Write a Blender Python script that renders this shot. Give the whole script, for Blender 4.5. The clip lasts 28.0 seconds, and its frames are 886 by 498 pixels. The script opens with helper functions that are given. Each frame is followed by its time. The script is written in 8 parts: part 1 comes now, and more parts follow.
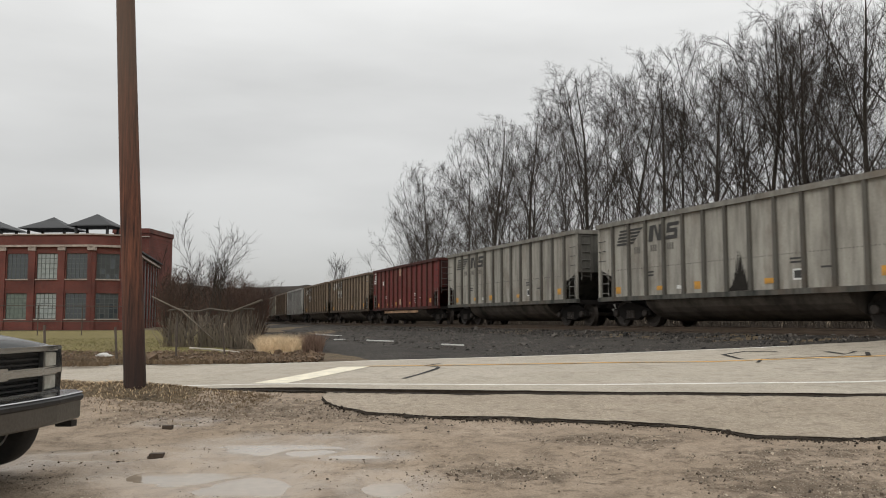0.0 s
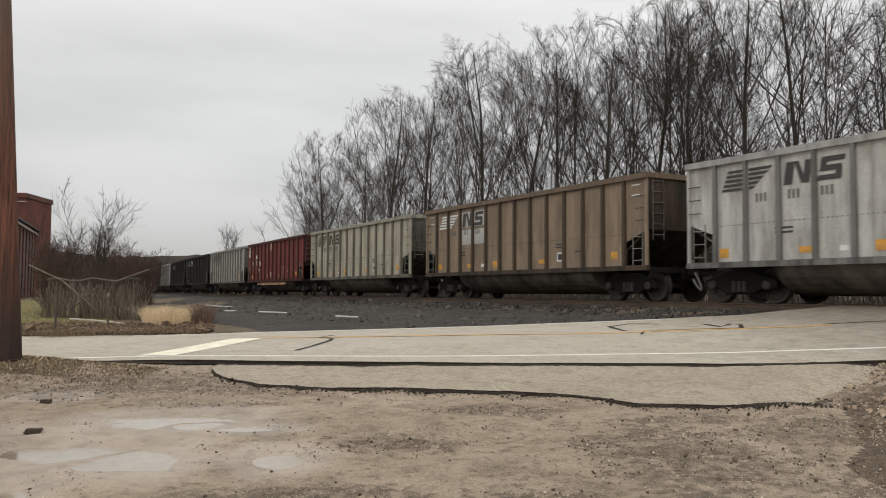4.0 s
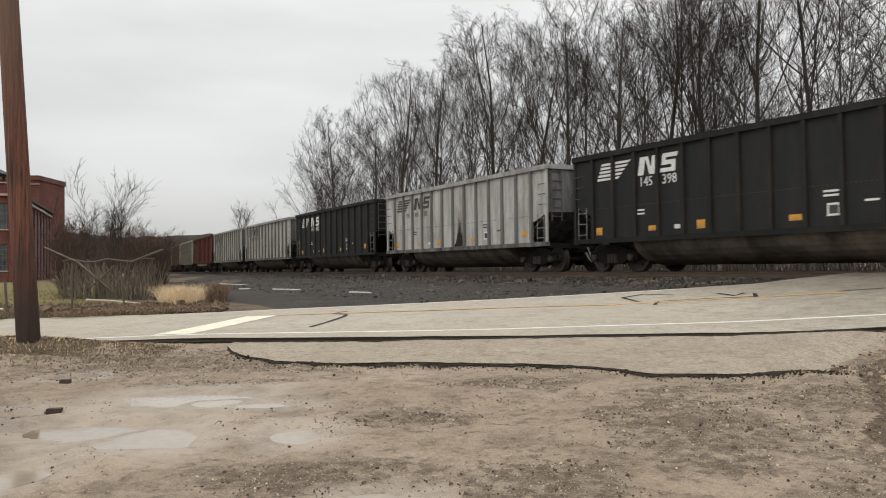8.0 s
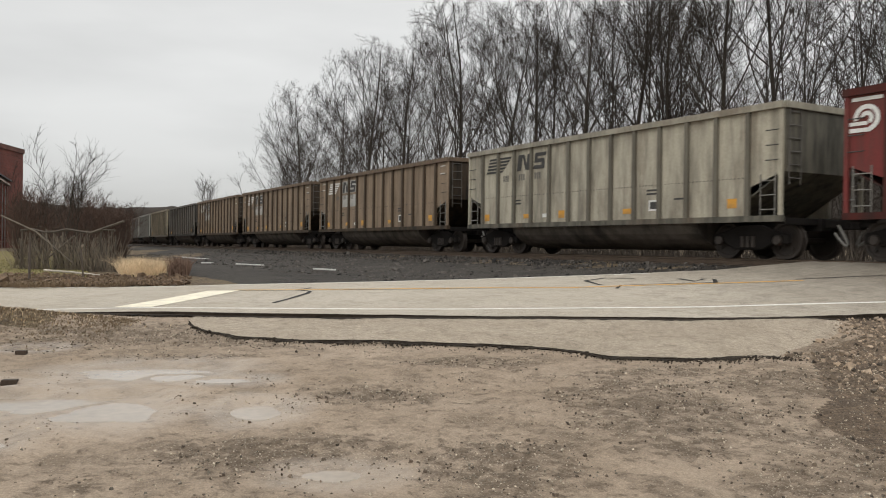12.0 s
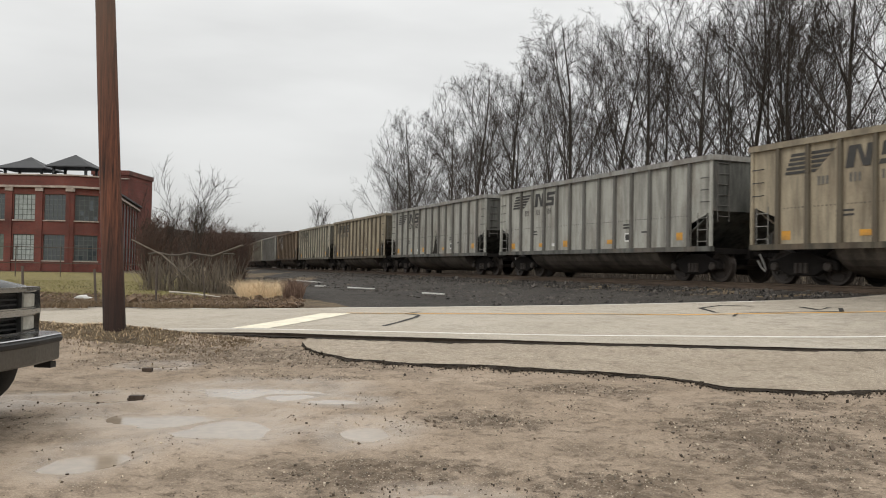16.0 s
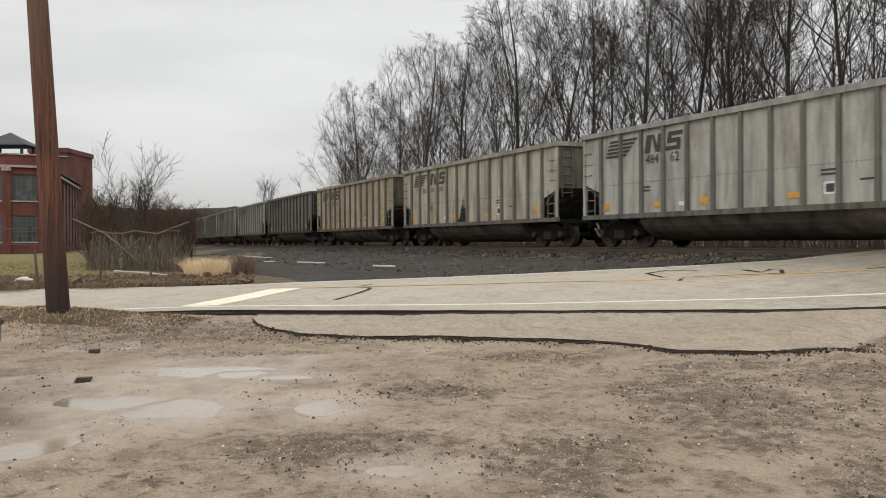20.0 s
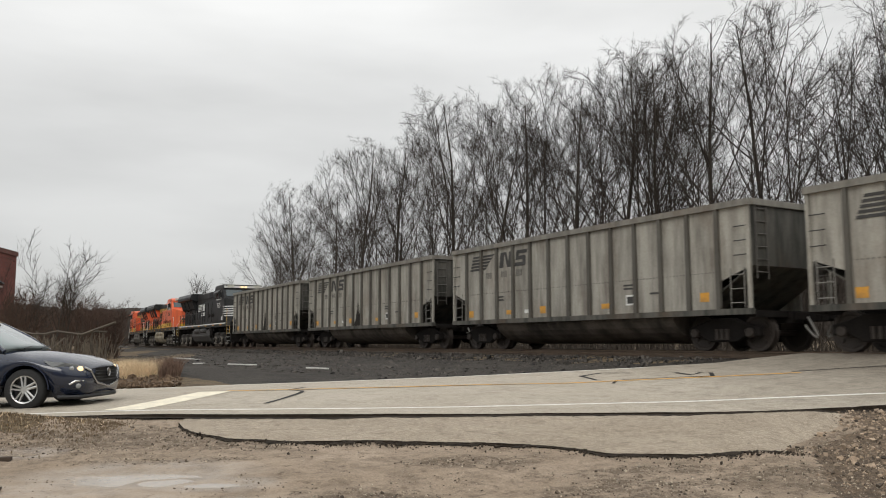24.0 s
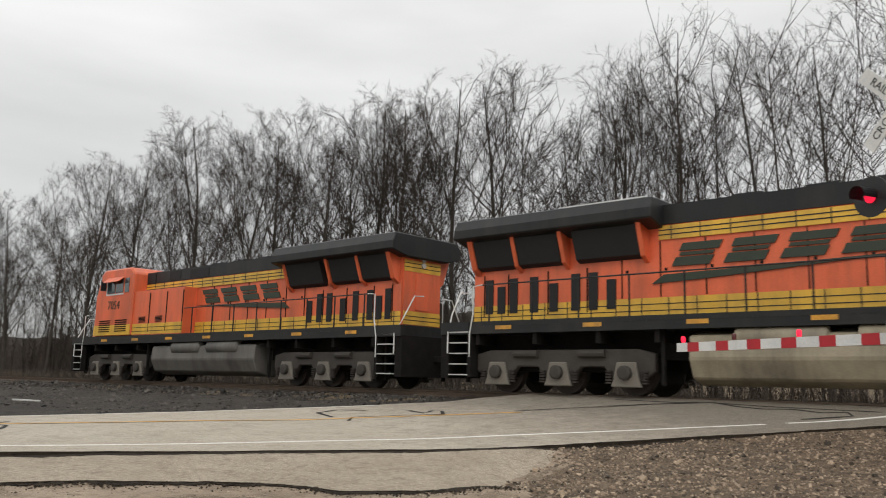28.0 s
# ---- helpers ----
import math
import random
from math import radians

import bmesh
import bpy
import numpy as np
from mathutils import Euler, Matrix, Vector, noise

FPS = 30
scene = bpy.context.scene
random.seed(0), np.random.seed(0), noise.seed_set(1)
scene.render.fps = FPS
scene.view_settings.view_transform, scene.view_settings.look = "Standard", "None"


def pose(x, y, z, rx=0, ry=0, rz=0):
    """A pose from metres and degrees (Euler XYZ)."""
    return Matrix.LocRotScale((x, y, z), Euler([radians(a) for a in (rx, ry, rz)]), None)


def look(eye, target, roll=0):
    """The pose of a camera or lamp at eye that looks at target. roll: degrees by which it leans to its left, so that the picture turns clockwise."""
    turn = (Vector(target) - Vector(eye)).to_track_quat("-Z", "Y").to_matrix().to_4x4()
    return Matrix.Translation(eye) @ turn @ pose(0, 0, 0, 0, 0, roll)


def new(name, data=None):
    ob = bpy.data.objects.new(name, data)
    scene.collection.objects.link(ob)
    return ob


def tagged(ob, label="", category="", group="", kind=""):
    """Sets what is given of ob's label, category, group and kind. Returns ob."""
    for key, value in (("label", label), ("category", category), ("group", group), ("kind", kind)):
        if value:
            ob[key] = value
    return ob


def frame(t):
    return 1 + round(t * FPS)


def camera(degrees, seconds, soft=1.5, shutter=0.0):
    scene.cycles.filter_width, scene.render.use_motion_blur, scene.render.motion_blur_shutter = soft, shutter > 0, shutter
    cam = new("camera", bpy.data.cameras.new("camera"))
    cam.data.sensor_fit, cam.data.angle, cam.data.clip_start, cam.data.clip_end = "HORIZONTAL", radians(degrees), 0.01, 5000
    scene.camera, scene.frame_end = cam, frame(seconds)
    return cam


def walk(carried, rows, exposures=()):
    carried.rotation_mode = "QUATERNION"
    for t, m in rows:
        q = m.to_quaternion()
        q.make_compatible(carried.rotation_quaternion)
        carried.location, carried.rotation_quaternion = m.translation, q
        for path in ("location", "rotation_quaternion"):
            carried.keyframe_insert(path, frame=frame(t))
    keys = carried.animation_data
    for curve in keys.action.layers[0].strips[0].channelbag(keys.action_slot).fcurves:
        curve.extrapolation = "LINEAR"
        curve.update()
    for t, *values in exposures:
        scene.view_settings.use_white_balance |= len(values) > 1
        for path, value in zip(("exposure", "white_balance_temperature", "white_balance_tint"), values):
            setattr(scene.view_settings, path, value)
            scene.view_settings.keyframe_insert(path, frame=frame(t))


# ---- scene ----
cam = camera(56.0, 28.0, soft=1.0, shutter=0.1)
PATH = [
    (0.0, pose(0.0, 0.0, 1.5, 94.91, 0.04, 3.15)),
    (0.5, pose(0.0, 0.0, 1.5, 94.52, -1.26, 3.52)),
    (1.0, pose(0.0, 0.0, 1.5, 94.92, -1.75, 1.35)),
    (1.5, pose(0.0, 0.0, 1.5, 95.22, -0.56, 0.51)),
    (2.0, pose(0.0, 0.0, 1.5, 95.10, 0.28, 0.65)),
    (2.5, pose(0.0, 0.0, 1.5, 94.19, 0.09, -0.13)),
    (3.0, pose(0.0, 0.0, 1.5, 93.14, -1.15, -2.32)),
    (3.5, pose(0.0, 0.0, 1.5, 93.15, -0.75, -3.59)),
    (5.5, pose(0.0, 0.0, 1.5, 91.72, -0.17, -4.49)),
    (6.0, pose(0.0, 0.0, 1.5, 91.32, 0.01, -4.46)),
    (6.5, pose(0.0, 0.0, 1.5, 92.18, 0.84, -4.88)),
    (7.0, pose(0.0, 0.0, 1.5, 92.51, 1.18, -4.34)),
    (7.5, pose(0.0, 0.0, 1.5, 91.79, 1.02, -3.42)),
    (8.0, pose(0.0, 0.0, 1.5, 91.25, 0.72, -3.20)),
    (8.5, pose(0.0, 0.0, 1.5, 90.87, -0.33, -5.82)),
    (9.0, pose(0.0, 0.0, 1.5, 90.32, -0.16, -5.30)),
    (9.5, pose(0.0, 0.0, 1.5, 91.02, -0.29, -4.07)),
    (10.0, pose(0.0, 0.0, 1.5, 91.71, -0.19, -3.65)),
    (10.5, pose(0.0, 0.0, 1.5, 91.88, -0.65, -3.12)),
    (11.0, pose(0.0, 0.0, 1.5, 91.43, -1.02, -3.44)),
    (11.5, pose(0.0, 0.0, 1.5, 91.04, -0.76, -4.11)),
    (12.0, pose(0.0, 0.0, 1.5, 89.83, -0.71, -5.59)),
    (12.5, pose(0.0, 0.0, 1.5, 88.11, -0.54, -3.46)),
    (13.0, pose(0.0, 0.0, 1.5, 89.84, -0.91, 1.34)),
    (13.5, pose(0.0, 0.0, 1.5, 91.59, -1.06, 2.65)),
    (15.5, pose(0.0, 0.0, 1.5, 90.71, -0.20, 2.95)),
    (16.0, pose(0.0, 0.0, 1.5, 91.42, -1.07, 1.84)),
    (16.5, pose(0.0, 0.0, 1.5, 91.39, -0.66, 0.15)),
    (17.0, pose(0.0, 0.0, 1.5, 91.20, -1.00, -0.02)),
    (17.5, pose(0.0, 0.0, 1.5, 90.82, -1.64, 1.18)),
    (18.0, pose(0.0, 0.0, 1.5, 90.71, -0.89, 2.03)),
    (18.5, pose(0.0, 0.0, 1.5, 91.06, 0.30, 1.65)),
    (19.0, pose(0.0, 0.0, 1.5, 90.90, 0.66, 0.63)),
    (19.5, pose(0.0, 0.0, 1.5, 90.37, -0.07, -1.24)),
    (20.0, pose(0.0, 0.0, 1.5, 89.49, 0.32, -1.57)),
    (20.5, pose(0.0, 0.0, 1.5, 89.32, -0.70, -1.61)),
    (22.5, pose(0.0, 0.0, 1.5, 93.39, 1.90, -3.29)),
    (23.0, pose(0.0, 0.0, 1.5, 94.51, 2.57, -5.27)),
    (23.5, pose(0.0, 0.0, 1.5, 95.51, 1.38, -6.13)),
    (24.0, pose(0.0, 0.0, 1.5, 96.46, 0.11, -6.00)),
    (24.5, pose(0.0, 0.0, 1.5, 96.72, 0.22, -5.27)),
    (25.0, pose(0.0, 0.0, 1.5, 96.38, 0.10, -4.09)),
    (25.5, pose(0.0, 0.0, 1.5, 95.91, -0.39, -3.28)),
    (26.0, pose(0.0, 0.0, 1.5, 96.05, 0.18, -3.22)),
    (26.5, pose(0.0, 0.0, 1.5, 96.90, -1.33, -5.92)),
    (27.0, pose(0.0, 0.0, 1.5, 97.99, -2.82, -10.83)),
    (27.5, pose(0.0, 0.0, 1.5, 98.80, -1.50, -13.94)),
    (28.0, pose(0.0, 0.0, 1.5, 99.09, -1.30, -23.69)),
]
EXPOSURES = [(0.0, -0.06), (2.0, 0.05), (3.5, 0.0), (5.5, 0.12), (8.0, 0.16), (9.0, 0.27), (10.5, 0.15), (12.0, 0.1), (13.5, 0.16), (16.0, 0.14), (20.5, 0.14), (22.5, 0.05), (26.0, 0.0), (28.0, -0.03)]
walk(cam, PATH, EXPOSURES)

# ---- light: an overcast sky, brighter overhead than at the horizon ----
world = bpy.data.worlds.new("overcast_sky")
scene.world = world
world.use_nodes = True


def overcast():
    nt = world.node_tree
    nt.nodes.clear()
    N, L = nt.nodes.new, nt.links.new
    geo = N("ShaderNodeTexCoord")
    sep = N("ShaderNodeSeparateXYZ")
    L(geo.outputs["Generated"], sep.inputs[0])
    up = N("ShaderNodeMath"); up.operation = "MAXIMUM"; up.inputs[1].default_value = 0.0
    L(sep.outputs["Z"], up.inputs[0])
    grad = N("ShaderNodeMath"); grad.operation = "MULTIPLY_ADD"
    grad.inputs[1].default_value, grad.inputs[2].default_value = SKY_RISE, SKY_LOW
    L(up.outputs[0], grad.inputs[0])
    flat = N("ShaderNodeMapping"); flat.inputs["Scale"].default_value = (1.1, 1.1, 4.5)
    L(geo.outputs["Generated"], flat.inputs[0])
    cloud = N("ShaderNodeTexNoise"); cloud.inputs["Scale"].default_value = 1.7
    cloud.inputs["Detail"].default_value, cloud.inputs["Roughness"].default_value = 5, 0.5
    L(flat.outputs[0], cloud.inputs["Vector"])
    band = N("ShaderNodeMapRange")
    band.inputs["From Min"].default_value, band.inputs["From Max"].default_value = 0.3, 0.7
    band.inputs["To Min"].default_value, band.inputs["To Max"].default_value = 0.86, 1.12
    L(cloud.outputs["Fac"], band.inputs["Value"])
    lum = N("ShaderNodeMath"); lum.operation = "MULTIPLY"
    L(grad.outputs[0], lum.inputs[0]); L(band.outputs[0], lum.inputs[1])
    tint = N("ShaderNodeVectorMath"); tint.operation = "SCALE"
    tint.inputs[0].default_value = (0.998, 1.0, 0.985)
    L(lum.outputs[0], tint.inputs["Scale"])
    sky = N("ShaderNodeTexSky"); sky.sky_type = "NISHITA"; sky.sun_disc = False
    sky.sun_elevation, sky.sun_rotation = radians(38), radians(200)
    dim = N("ShaderNodeVectorMath"); dim.operation = "SCALE"; dim.inputs["Scale"].default_value = 0.1
    L(sky.outputs[0], dim.inputs[0])
    mix = N("ShaderNodeMix"); mix.data_type = "RGBA"; mix.inputs[0].default_value = 0.95
    L(dim.outputs[0], mix.inputs[6]); L(tint.outputs[0], mix.inputs[7])
    bg = N("ShaderNodeBackground"); bg.inputs[1].default_value = 1.0
    L(mix.outputs[2], bg.inputs[0])
    out = N("ShaderNodeOutputWorld"); L(bg.outputs[0], out.inputs[0])


SKY_LOW, SKY_RISE = 0.53, 0.95
overcast()
sun = new("sun", bpy.data.lights.new("sun", "SUN"))
sun.data.energy, sun.data.angle, sun.data.color = 0.7, radians(25), (1.0, 0.97, 0.92)
sun.matrix_world = look((-20, -50, 45), (0, 10, 0))


# ---- materials ----
def mat(name, color, rough=0.7, metal=0.0, var=0.25, scale=3.0, fine=40.0, bump=0.15, dirt=None, dirt_amt=0.0,
        streak=False, spec=0.5, islands=0.0, dirt_scale=0.8, bump_dist=0.01, each=0.0):
    """Paint or earth: a base colour broken at two scales, with stains and a fine relief."""
    m = bpy.data.materials.new(name)
    m.use_nodes = True
    nt = m.node_tree
    N, L = nt.nodes.new, nt.links.new
    b = nt.nodes["Principled BSDF"]
    b.inputs["Metallic"].default_value = metal
    b.inputs["Specular IOR Level"].default_value = spec
    tc = N("ShaderNodeTexCoord")
    n1 = N("ShaderNodeTexNoise"); n1.inputs["Scale"].default_value = scale; n1.inputs["Detail"].default_value = 6
    n2 = N("ShaderNodeTexNoise"); n2.inputs["Scale"].default_value = fine; n2.inputs["Detail"].default_value = 3
    L(tc.outputs["Object"], n1.inputs["Vector"]); L(tc.outputs["Object"], n2.inputs["Vector"])
    add = N("ShaderNodeMath"); add.operation = "ADD"
    L(n1.outputs["Fac"], add.inputs[0]); L(n2.outputs["Fac"], add.inputs[1])
    mr = N("ShaderNodeMapRange")
    mr.inputs["From Min"].default_value, mr.inputs["From Max"].default_value = 0.7, 1.3
    mr.inputs["To Min"].default_value, mr.inputs["To Max"].default_value = 1 - var, 1 + var
    L(add.outputs[0], mr.inputs["Value"])
    last = mr.outputs[0]
    if islands:
        info = N("ShaderNodeObjectInfo")
        r2 = N("ShaderNodeMapRange")
        r2.inputs["To Min"].default_value, r2.inputs["To Max"].default_value = 1 - islands, 1 + islands
        L(info.outputs["Random"], r2.inputs["Value"])
        mm = N("ShaderNodeMath"); mm.operation = "MULTIPLY"
        L(last, mm.inputs[0]); L(r2.outputs[0], mm.inputs[1]); last = mm.outputs[0]
    if each:
        geo = N("ShaderNodeNewGeometry")
        r4 = N("ShaderNodeMapRange")
        r4.inputs["To Min"].default_value, r4.inputs["To Max"].default_value = 1 - each, 1 + each
        L(geo.outputs["Random Per Island"], r4.inputs["Value"])
        m4 = N("ShaderNodeMath"); m4.operation = "MULTIPLY"
        L(last, m4.inputs[0]); L(r4.outputs[0], m4.inputs[1]); last = m4.outputs[0]
    col = N("ShaderNodeVectorMath"); col.operation = "SCALE"; col.inputs[0].default_value = color
    L(last, col.inputs["Scale"])
    out = col.outputs[0]
    if dirt:
        mp = N("ShaderNodeMapping")
        mp.inputs["Scale"].default_value = (1.6, 1.6, 0.22) if streak else (1, 1, 1)
        L(tc.outputs["Object"], mp.inputs[0])
        n3 = N("ShaderNodeTexNoise"); n3.inputs["Scale"].default_value = dirt_scale; n3.inputs["Detail"].default_value = 7
        n3.inputs["Roughness"].default_value = 0.65
        if streak:
            inf = N("ShaderNodeObjectInfo")
            sh = N("ShaderNodeVectorMath"); sh.operation = "SCALE"; sh.inputs[0].default_value = (31, 17, 5)
            L(inf.outputs["Random"], sh.inputs["Scale"])
            ad = N("ShaderNodeVectorMath"); ad.operation = "ADD"
            L(mp.outputs[0], ad.inputs[0]); L(sh.outputs[0], ad.inputs[1])
            L(ad.outputs[0], n3.inputs["Vector"])
        else:
            L(mp.outputs[0], n3.inputs["Vector"])
        r3 = N("ShaderNodeMapRange")
        r3.inputs["From Min"].default_value, r3.inputs["From Max"].default_value = 0.42, 0.68
        r3.inputs["To Max"].default_value = dirt_amt
        L(n3.outputs["Fac"], r3.inputs["Value"])
        mx = N("ShaderNodeMix"); mx.data_type = "RGBA"; mx.inputs[7].default_value = (*dirt, 1)
        L(r3.outputs[0], mx.inputs[0]); L(out, mx.inputs[6]); out = mx.outputs[2]
    L(out, b.inputs["Base Color"])
    rr = N("ShaderNodeMapRange")
    rr.inputs["To Min"].default_value, rr.inputs["To Max"].default_value = max(rough - 0.12, 0.02), min(rough + 0.12, 1)
    L(n1.outputs["Fac"], rr.inputs["Value"]); L(rr.outputs[0], b.inputs["Roughness"])
    if bump:
        bp = N("ShaderNodeBump"); bp.inputs["Strength"].default_value = bump; bp.inputs["Distance"].default_value = bump_dist
        L(n2.outputs["Fac"], bp.inputs["Height"]); L(bp.outputs[0], b.inputs["Normal"])
    return m


def glass(name, color=(0.02, 0.025, 0.03), rough=0.05):
    m = bpy.data.materials.new(name); m.use_nodes = True
    b = m.node_tree.nodes["Principled BSDF"]
    b.inputs["Base Color"].default_value = (*color, 1)
    b.inputs["Roughness"].default_value = rough
    b.inputs["Specular IOR Level"].default_value = 0.6
    b.inputs["Coat Weight"].default_value = 0.5
    return m


def glow(name, color, strength):
    m = bpy.data.materials.new(name); m.use_nodes = True
    b = m.node_tree.nodes["Principled BSDF"]
    b.inputs["Base Color"].default_value = (*color, 1)
    b.inputs["Emission Color"].default_value = (*color, 1)
    b.inputs["Emission Strength"].default_value = strength
    return m


# ---- mesh helpers ----
def box(bm, x0, x1, y0, y1, z0, z1, taper=None):
    """A box; taper moves the top corners inwards by (x, y)."""
    tx, ty = taper or (0, 0)
    v = [bm.verts.new(c) for c in ((x0, y0, z0), (x1, y0, z0), (x1, y1, z0), (x0, y1, z0),
                                   (x0 + tx, y0 + ty, z1), (x1 - tx, y0 + ty, z1), (x1 - tx, y1 - ty, z1), (x0 + tx, y1 - ty, z1))]
    for f in ((3, 2, 1, 0), (4, 5, 6, 7), (0, 1, 5, 4), (1, 2, 6, 5), (2, 3, 7, 6), (3, 0, 4, 7)):
        bm.faces.new([v[i] for i in f])


def prism(bm, outline, y0, y1, axis="y"):
    """An outline of (a, b) pairs pushed from y0 to y1: (x, z) along y, (y, z) along x, or (x, y) along z."""
    def place(a, b, c):
        return {"y": (a, c, b), "x": (c, a, b), "z": (a, b, c)}[axis]
    p = [bm.verts.new(place(a, b, y0)) for a, b in outline]
    q = [bm.verts.new(place(a, b, y1)) for a, b in outline]
    n = len(outline)
    f0 = bm.faces.new(p); f1 = bm.faces.new(q[::-1])
    for i in range(n):
        bm.faces.new((p[i], q[i], q[(i + 1) % n], p[(i + 1) % n]))
    bmesh.ops.recalc_face_normals(bm, faces=bm.faces[:])


def tube(bm, points, r, sides=6, r2=None, caps=True):
    """A round bar along points, tapering from r to r2."""
    r2 = r if r2 is None else r2
    pts = [Vector(p) for p in points]
    rings = []
    for i, p in enumerate(pts):
        d = (pts[min(i + 1, len(pts) - 1)] - pts[max(i - 1, 0)]).normalized()
        a = d.cross(Vector((0, 0, 1)) if abs(d.z) < 0.9 else Vector((1, 0, 0))).normalized()
        b = d.cross(a)
        rad = r + (r2 - r) * i / (len(pts) - 1)
        rings.append([bm.verts.new(p + (a * math.cos(k * 2 * math.pi / sides) + b * math.sin(k * 2 * math.pi / sides)) * rad) for k in range(sides)])
    for u, v in zip(rings, rings[1:]):
        for k in range(sides):
            bm.faces.new((u[k], u[(k + 1) % sides], v[(k + 1) % sides], v[k]))
    if caps:
        bm.faces.new(rings[0][::-1]); bm.faces.new(rings[-1])


def lathe(bm, profile, sides=20, axis="y", centre=(0, 0, 0), caps=True):
    """Spins (along, radius) pairs round an axis."""
    cx, cy, cz = centre
    rings = []
    for a, r in profile:
        ring = []
        for k in range(sides):
            w = 2 * math.pi * k / sides
            c, s = r * math.cos(w), r * math.sin(w)
            ring.append(bm.verts.new({"y": (cx + c, cy + a, cz + s), "x": (cx + a, cy + c, cz + s), "z": (cx + c, cy + s, cz + a)}[axis]))
        rings.append(ring)
    for u, v in zip(rings, rings[1:]):
        for k in range(sides):
            bm.faces.new((u[k], u[(k + 1) % sides], v[(k + 1) % sides], v[k]))
    if caps:
        bm.faces.new(rings[0]); bm.faces.new(rings[-1])
    bmesh.ops.recalc_face_normals(bm, faces=bm.faces[:])


def bevel(bm, w=0.02, seg=1):
    bmesh.ops.bevel(bm, geom=[e for e in bm.edges if len(e.link_faces) == 2 and e.calc_face_angle(0) > 0.5], offset=w, segments=seg, affect="EDGES", clamp_overlap=True)


def finish(bm, name, material, smooth=False):
    me = bpy.data.meshes.new(name)
    bmesh.ops.recalc_face_normals(bm, faces=bm.faces[:])
    bm.to_mesh(me); bm.free()
    me.materials.append(material)
    if smooth:
        me.shade_smooth()
    return me


def part(name, bm, material, parent=None, label="", smooth=False, m=None):
    """One mesh object out of a bmesh (or a ready mesh), under a thing or a part."""
    me = finish(bm, name, material, smooth) if isinstance(bm, bmesh.types.BMesh) else bm
    ob = new(name, me)
    if parent:
        ob.parent = parent
    if m is not None:
        ob.matrix_basis = m
    if label:
        ob["label"] = label
    return ob


def thing(name, label, category, group="", kind="", m=None):
    ob = tagged(new(name), label, category, group, kind)
    ob.empty_display_size = 0.2
    if m is not None:
        ob.matrix_basis = m
    return ob


def raw(name, verts, faces, material, smooth=False):
    me = bpy.data.meshes.new(name)
    me.from_pydata(verts, [], faces)
    me.materials.append(material)
    if smooth:
        me.shade_smooth()
    me.update()
    return me


def lettering(text, size, material, m, parent, name="number", depth=0.004, squeeze=1.0):
    """Characters in the built-in font, as a thin mesh standing in x-z and facing -y."""
    cu = bpy.data.curves.new("letters", "FONT")
    cu.body, cu.size, cu.extrude, cu.align_x, cu.align_y = text, size, depth, "CENTER", "CENTER"
    cu.resolution_u = 2
    tmp = bpy.data.objects.new("letters", cu)
    scene.collection.objects.link(tmp)
    me = bpy.data.meshes.new_from_object(tmp.evaluated_get(bpy.context.evaluated_depsgraph_get()))
    bpy.data.objects.remove(tmp)
    me.transform(Matrix.Rotation(radians(90), 4, "X") @ Matrix.Diagonal((squeeze, 1, 1, 1)))
    me.materials.clear(); me.materials.append(material)
    ob = new(name, me)
    ob.parent, ob.matrix_basis = parent, m
    return ob


# ---- plan: the railway and the lie of the land ----
TURN = radians(26.045)
ALONG = Vector((-math.sin(TURN), math.cos(TURN)))      # along the track, away to the far curve
ACROSS = Vector((math.cos(TURN), math.sin(TURN)))      # square to it, away from the lot
TRACK_D, BEND, RAIL_Z, SPEED = 18.74, 0.00103, 1.277, 21.88


def track(s, off=0.0):
    """The place at s metres along the track (off: to the far side) and the heading of a train coming towards the crossing."""
    a = BEND * max(s, 0)
    side = (1 - math.cos(a)) / BEND
    fwd = math.sin(a) / BEND if s > 0 else s
    t = ACROSS * math.sin(a) + ALONG * math.cos(a)
    n = ACROSS * math.cos(a) - ALONG * math.sin(a)
    p = ACROSS * (TRACK_D + side) + ALONG * fwd + n * off
    return p, math.atan2(-t.y, -t.x)


def clear(x, y):
    """How far a point lies from the track's middle, on the lot's side."""
    s = x * ALONG.x + y * ALONG.y
    q = x * ACROSS.x + y * ACROSS.y
    if s <= 0:
        return TRACK_D - q
    r = 1 / BEND
    return math.hypot(q - (TRACK_D + r), s) - r if s > 0 else TRACK_D - q


RISE = ((0.0, 1.10), (1.3, 1.10), (2.0, 1.03), (3.0, 0.95), (4.0, 0.86), (5.0, 0.75), (7.0, 0.62), (10.0, 0.54), (14.0, 0.5))


def step(a, b, x):
    k = min(max((x - a) / (b - a), 0), 1)
    return k * k * (3 - 2 * k)


def bank(q):
    q = abs(q)
    if q >= RISE[-1][0]:
        return RISE[-1][1]
    for (a, za), (b, zb) in zip(RISE, RISE[1:]):
        if q <= b:
            return za + (zb - za) * (q - a) / (b - a)


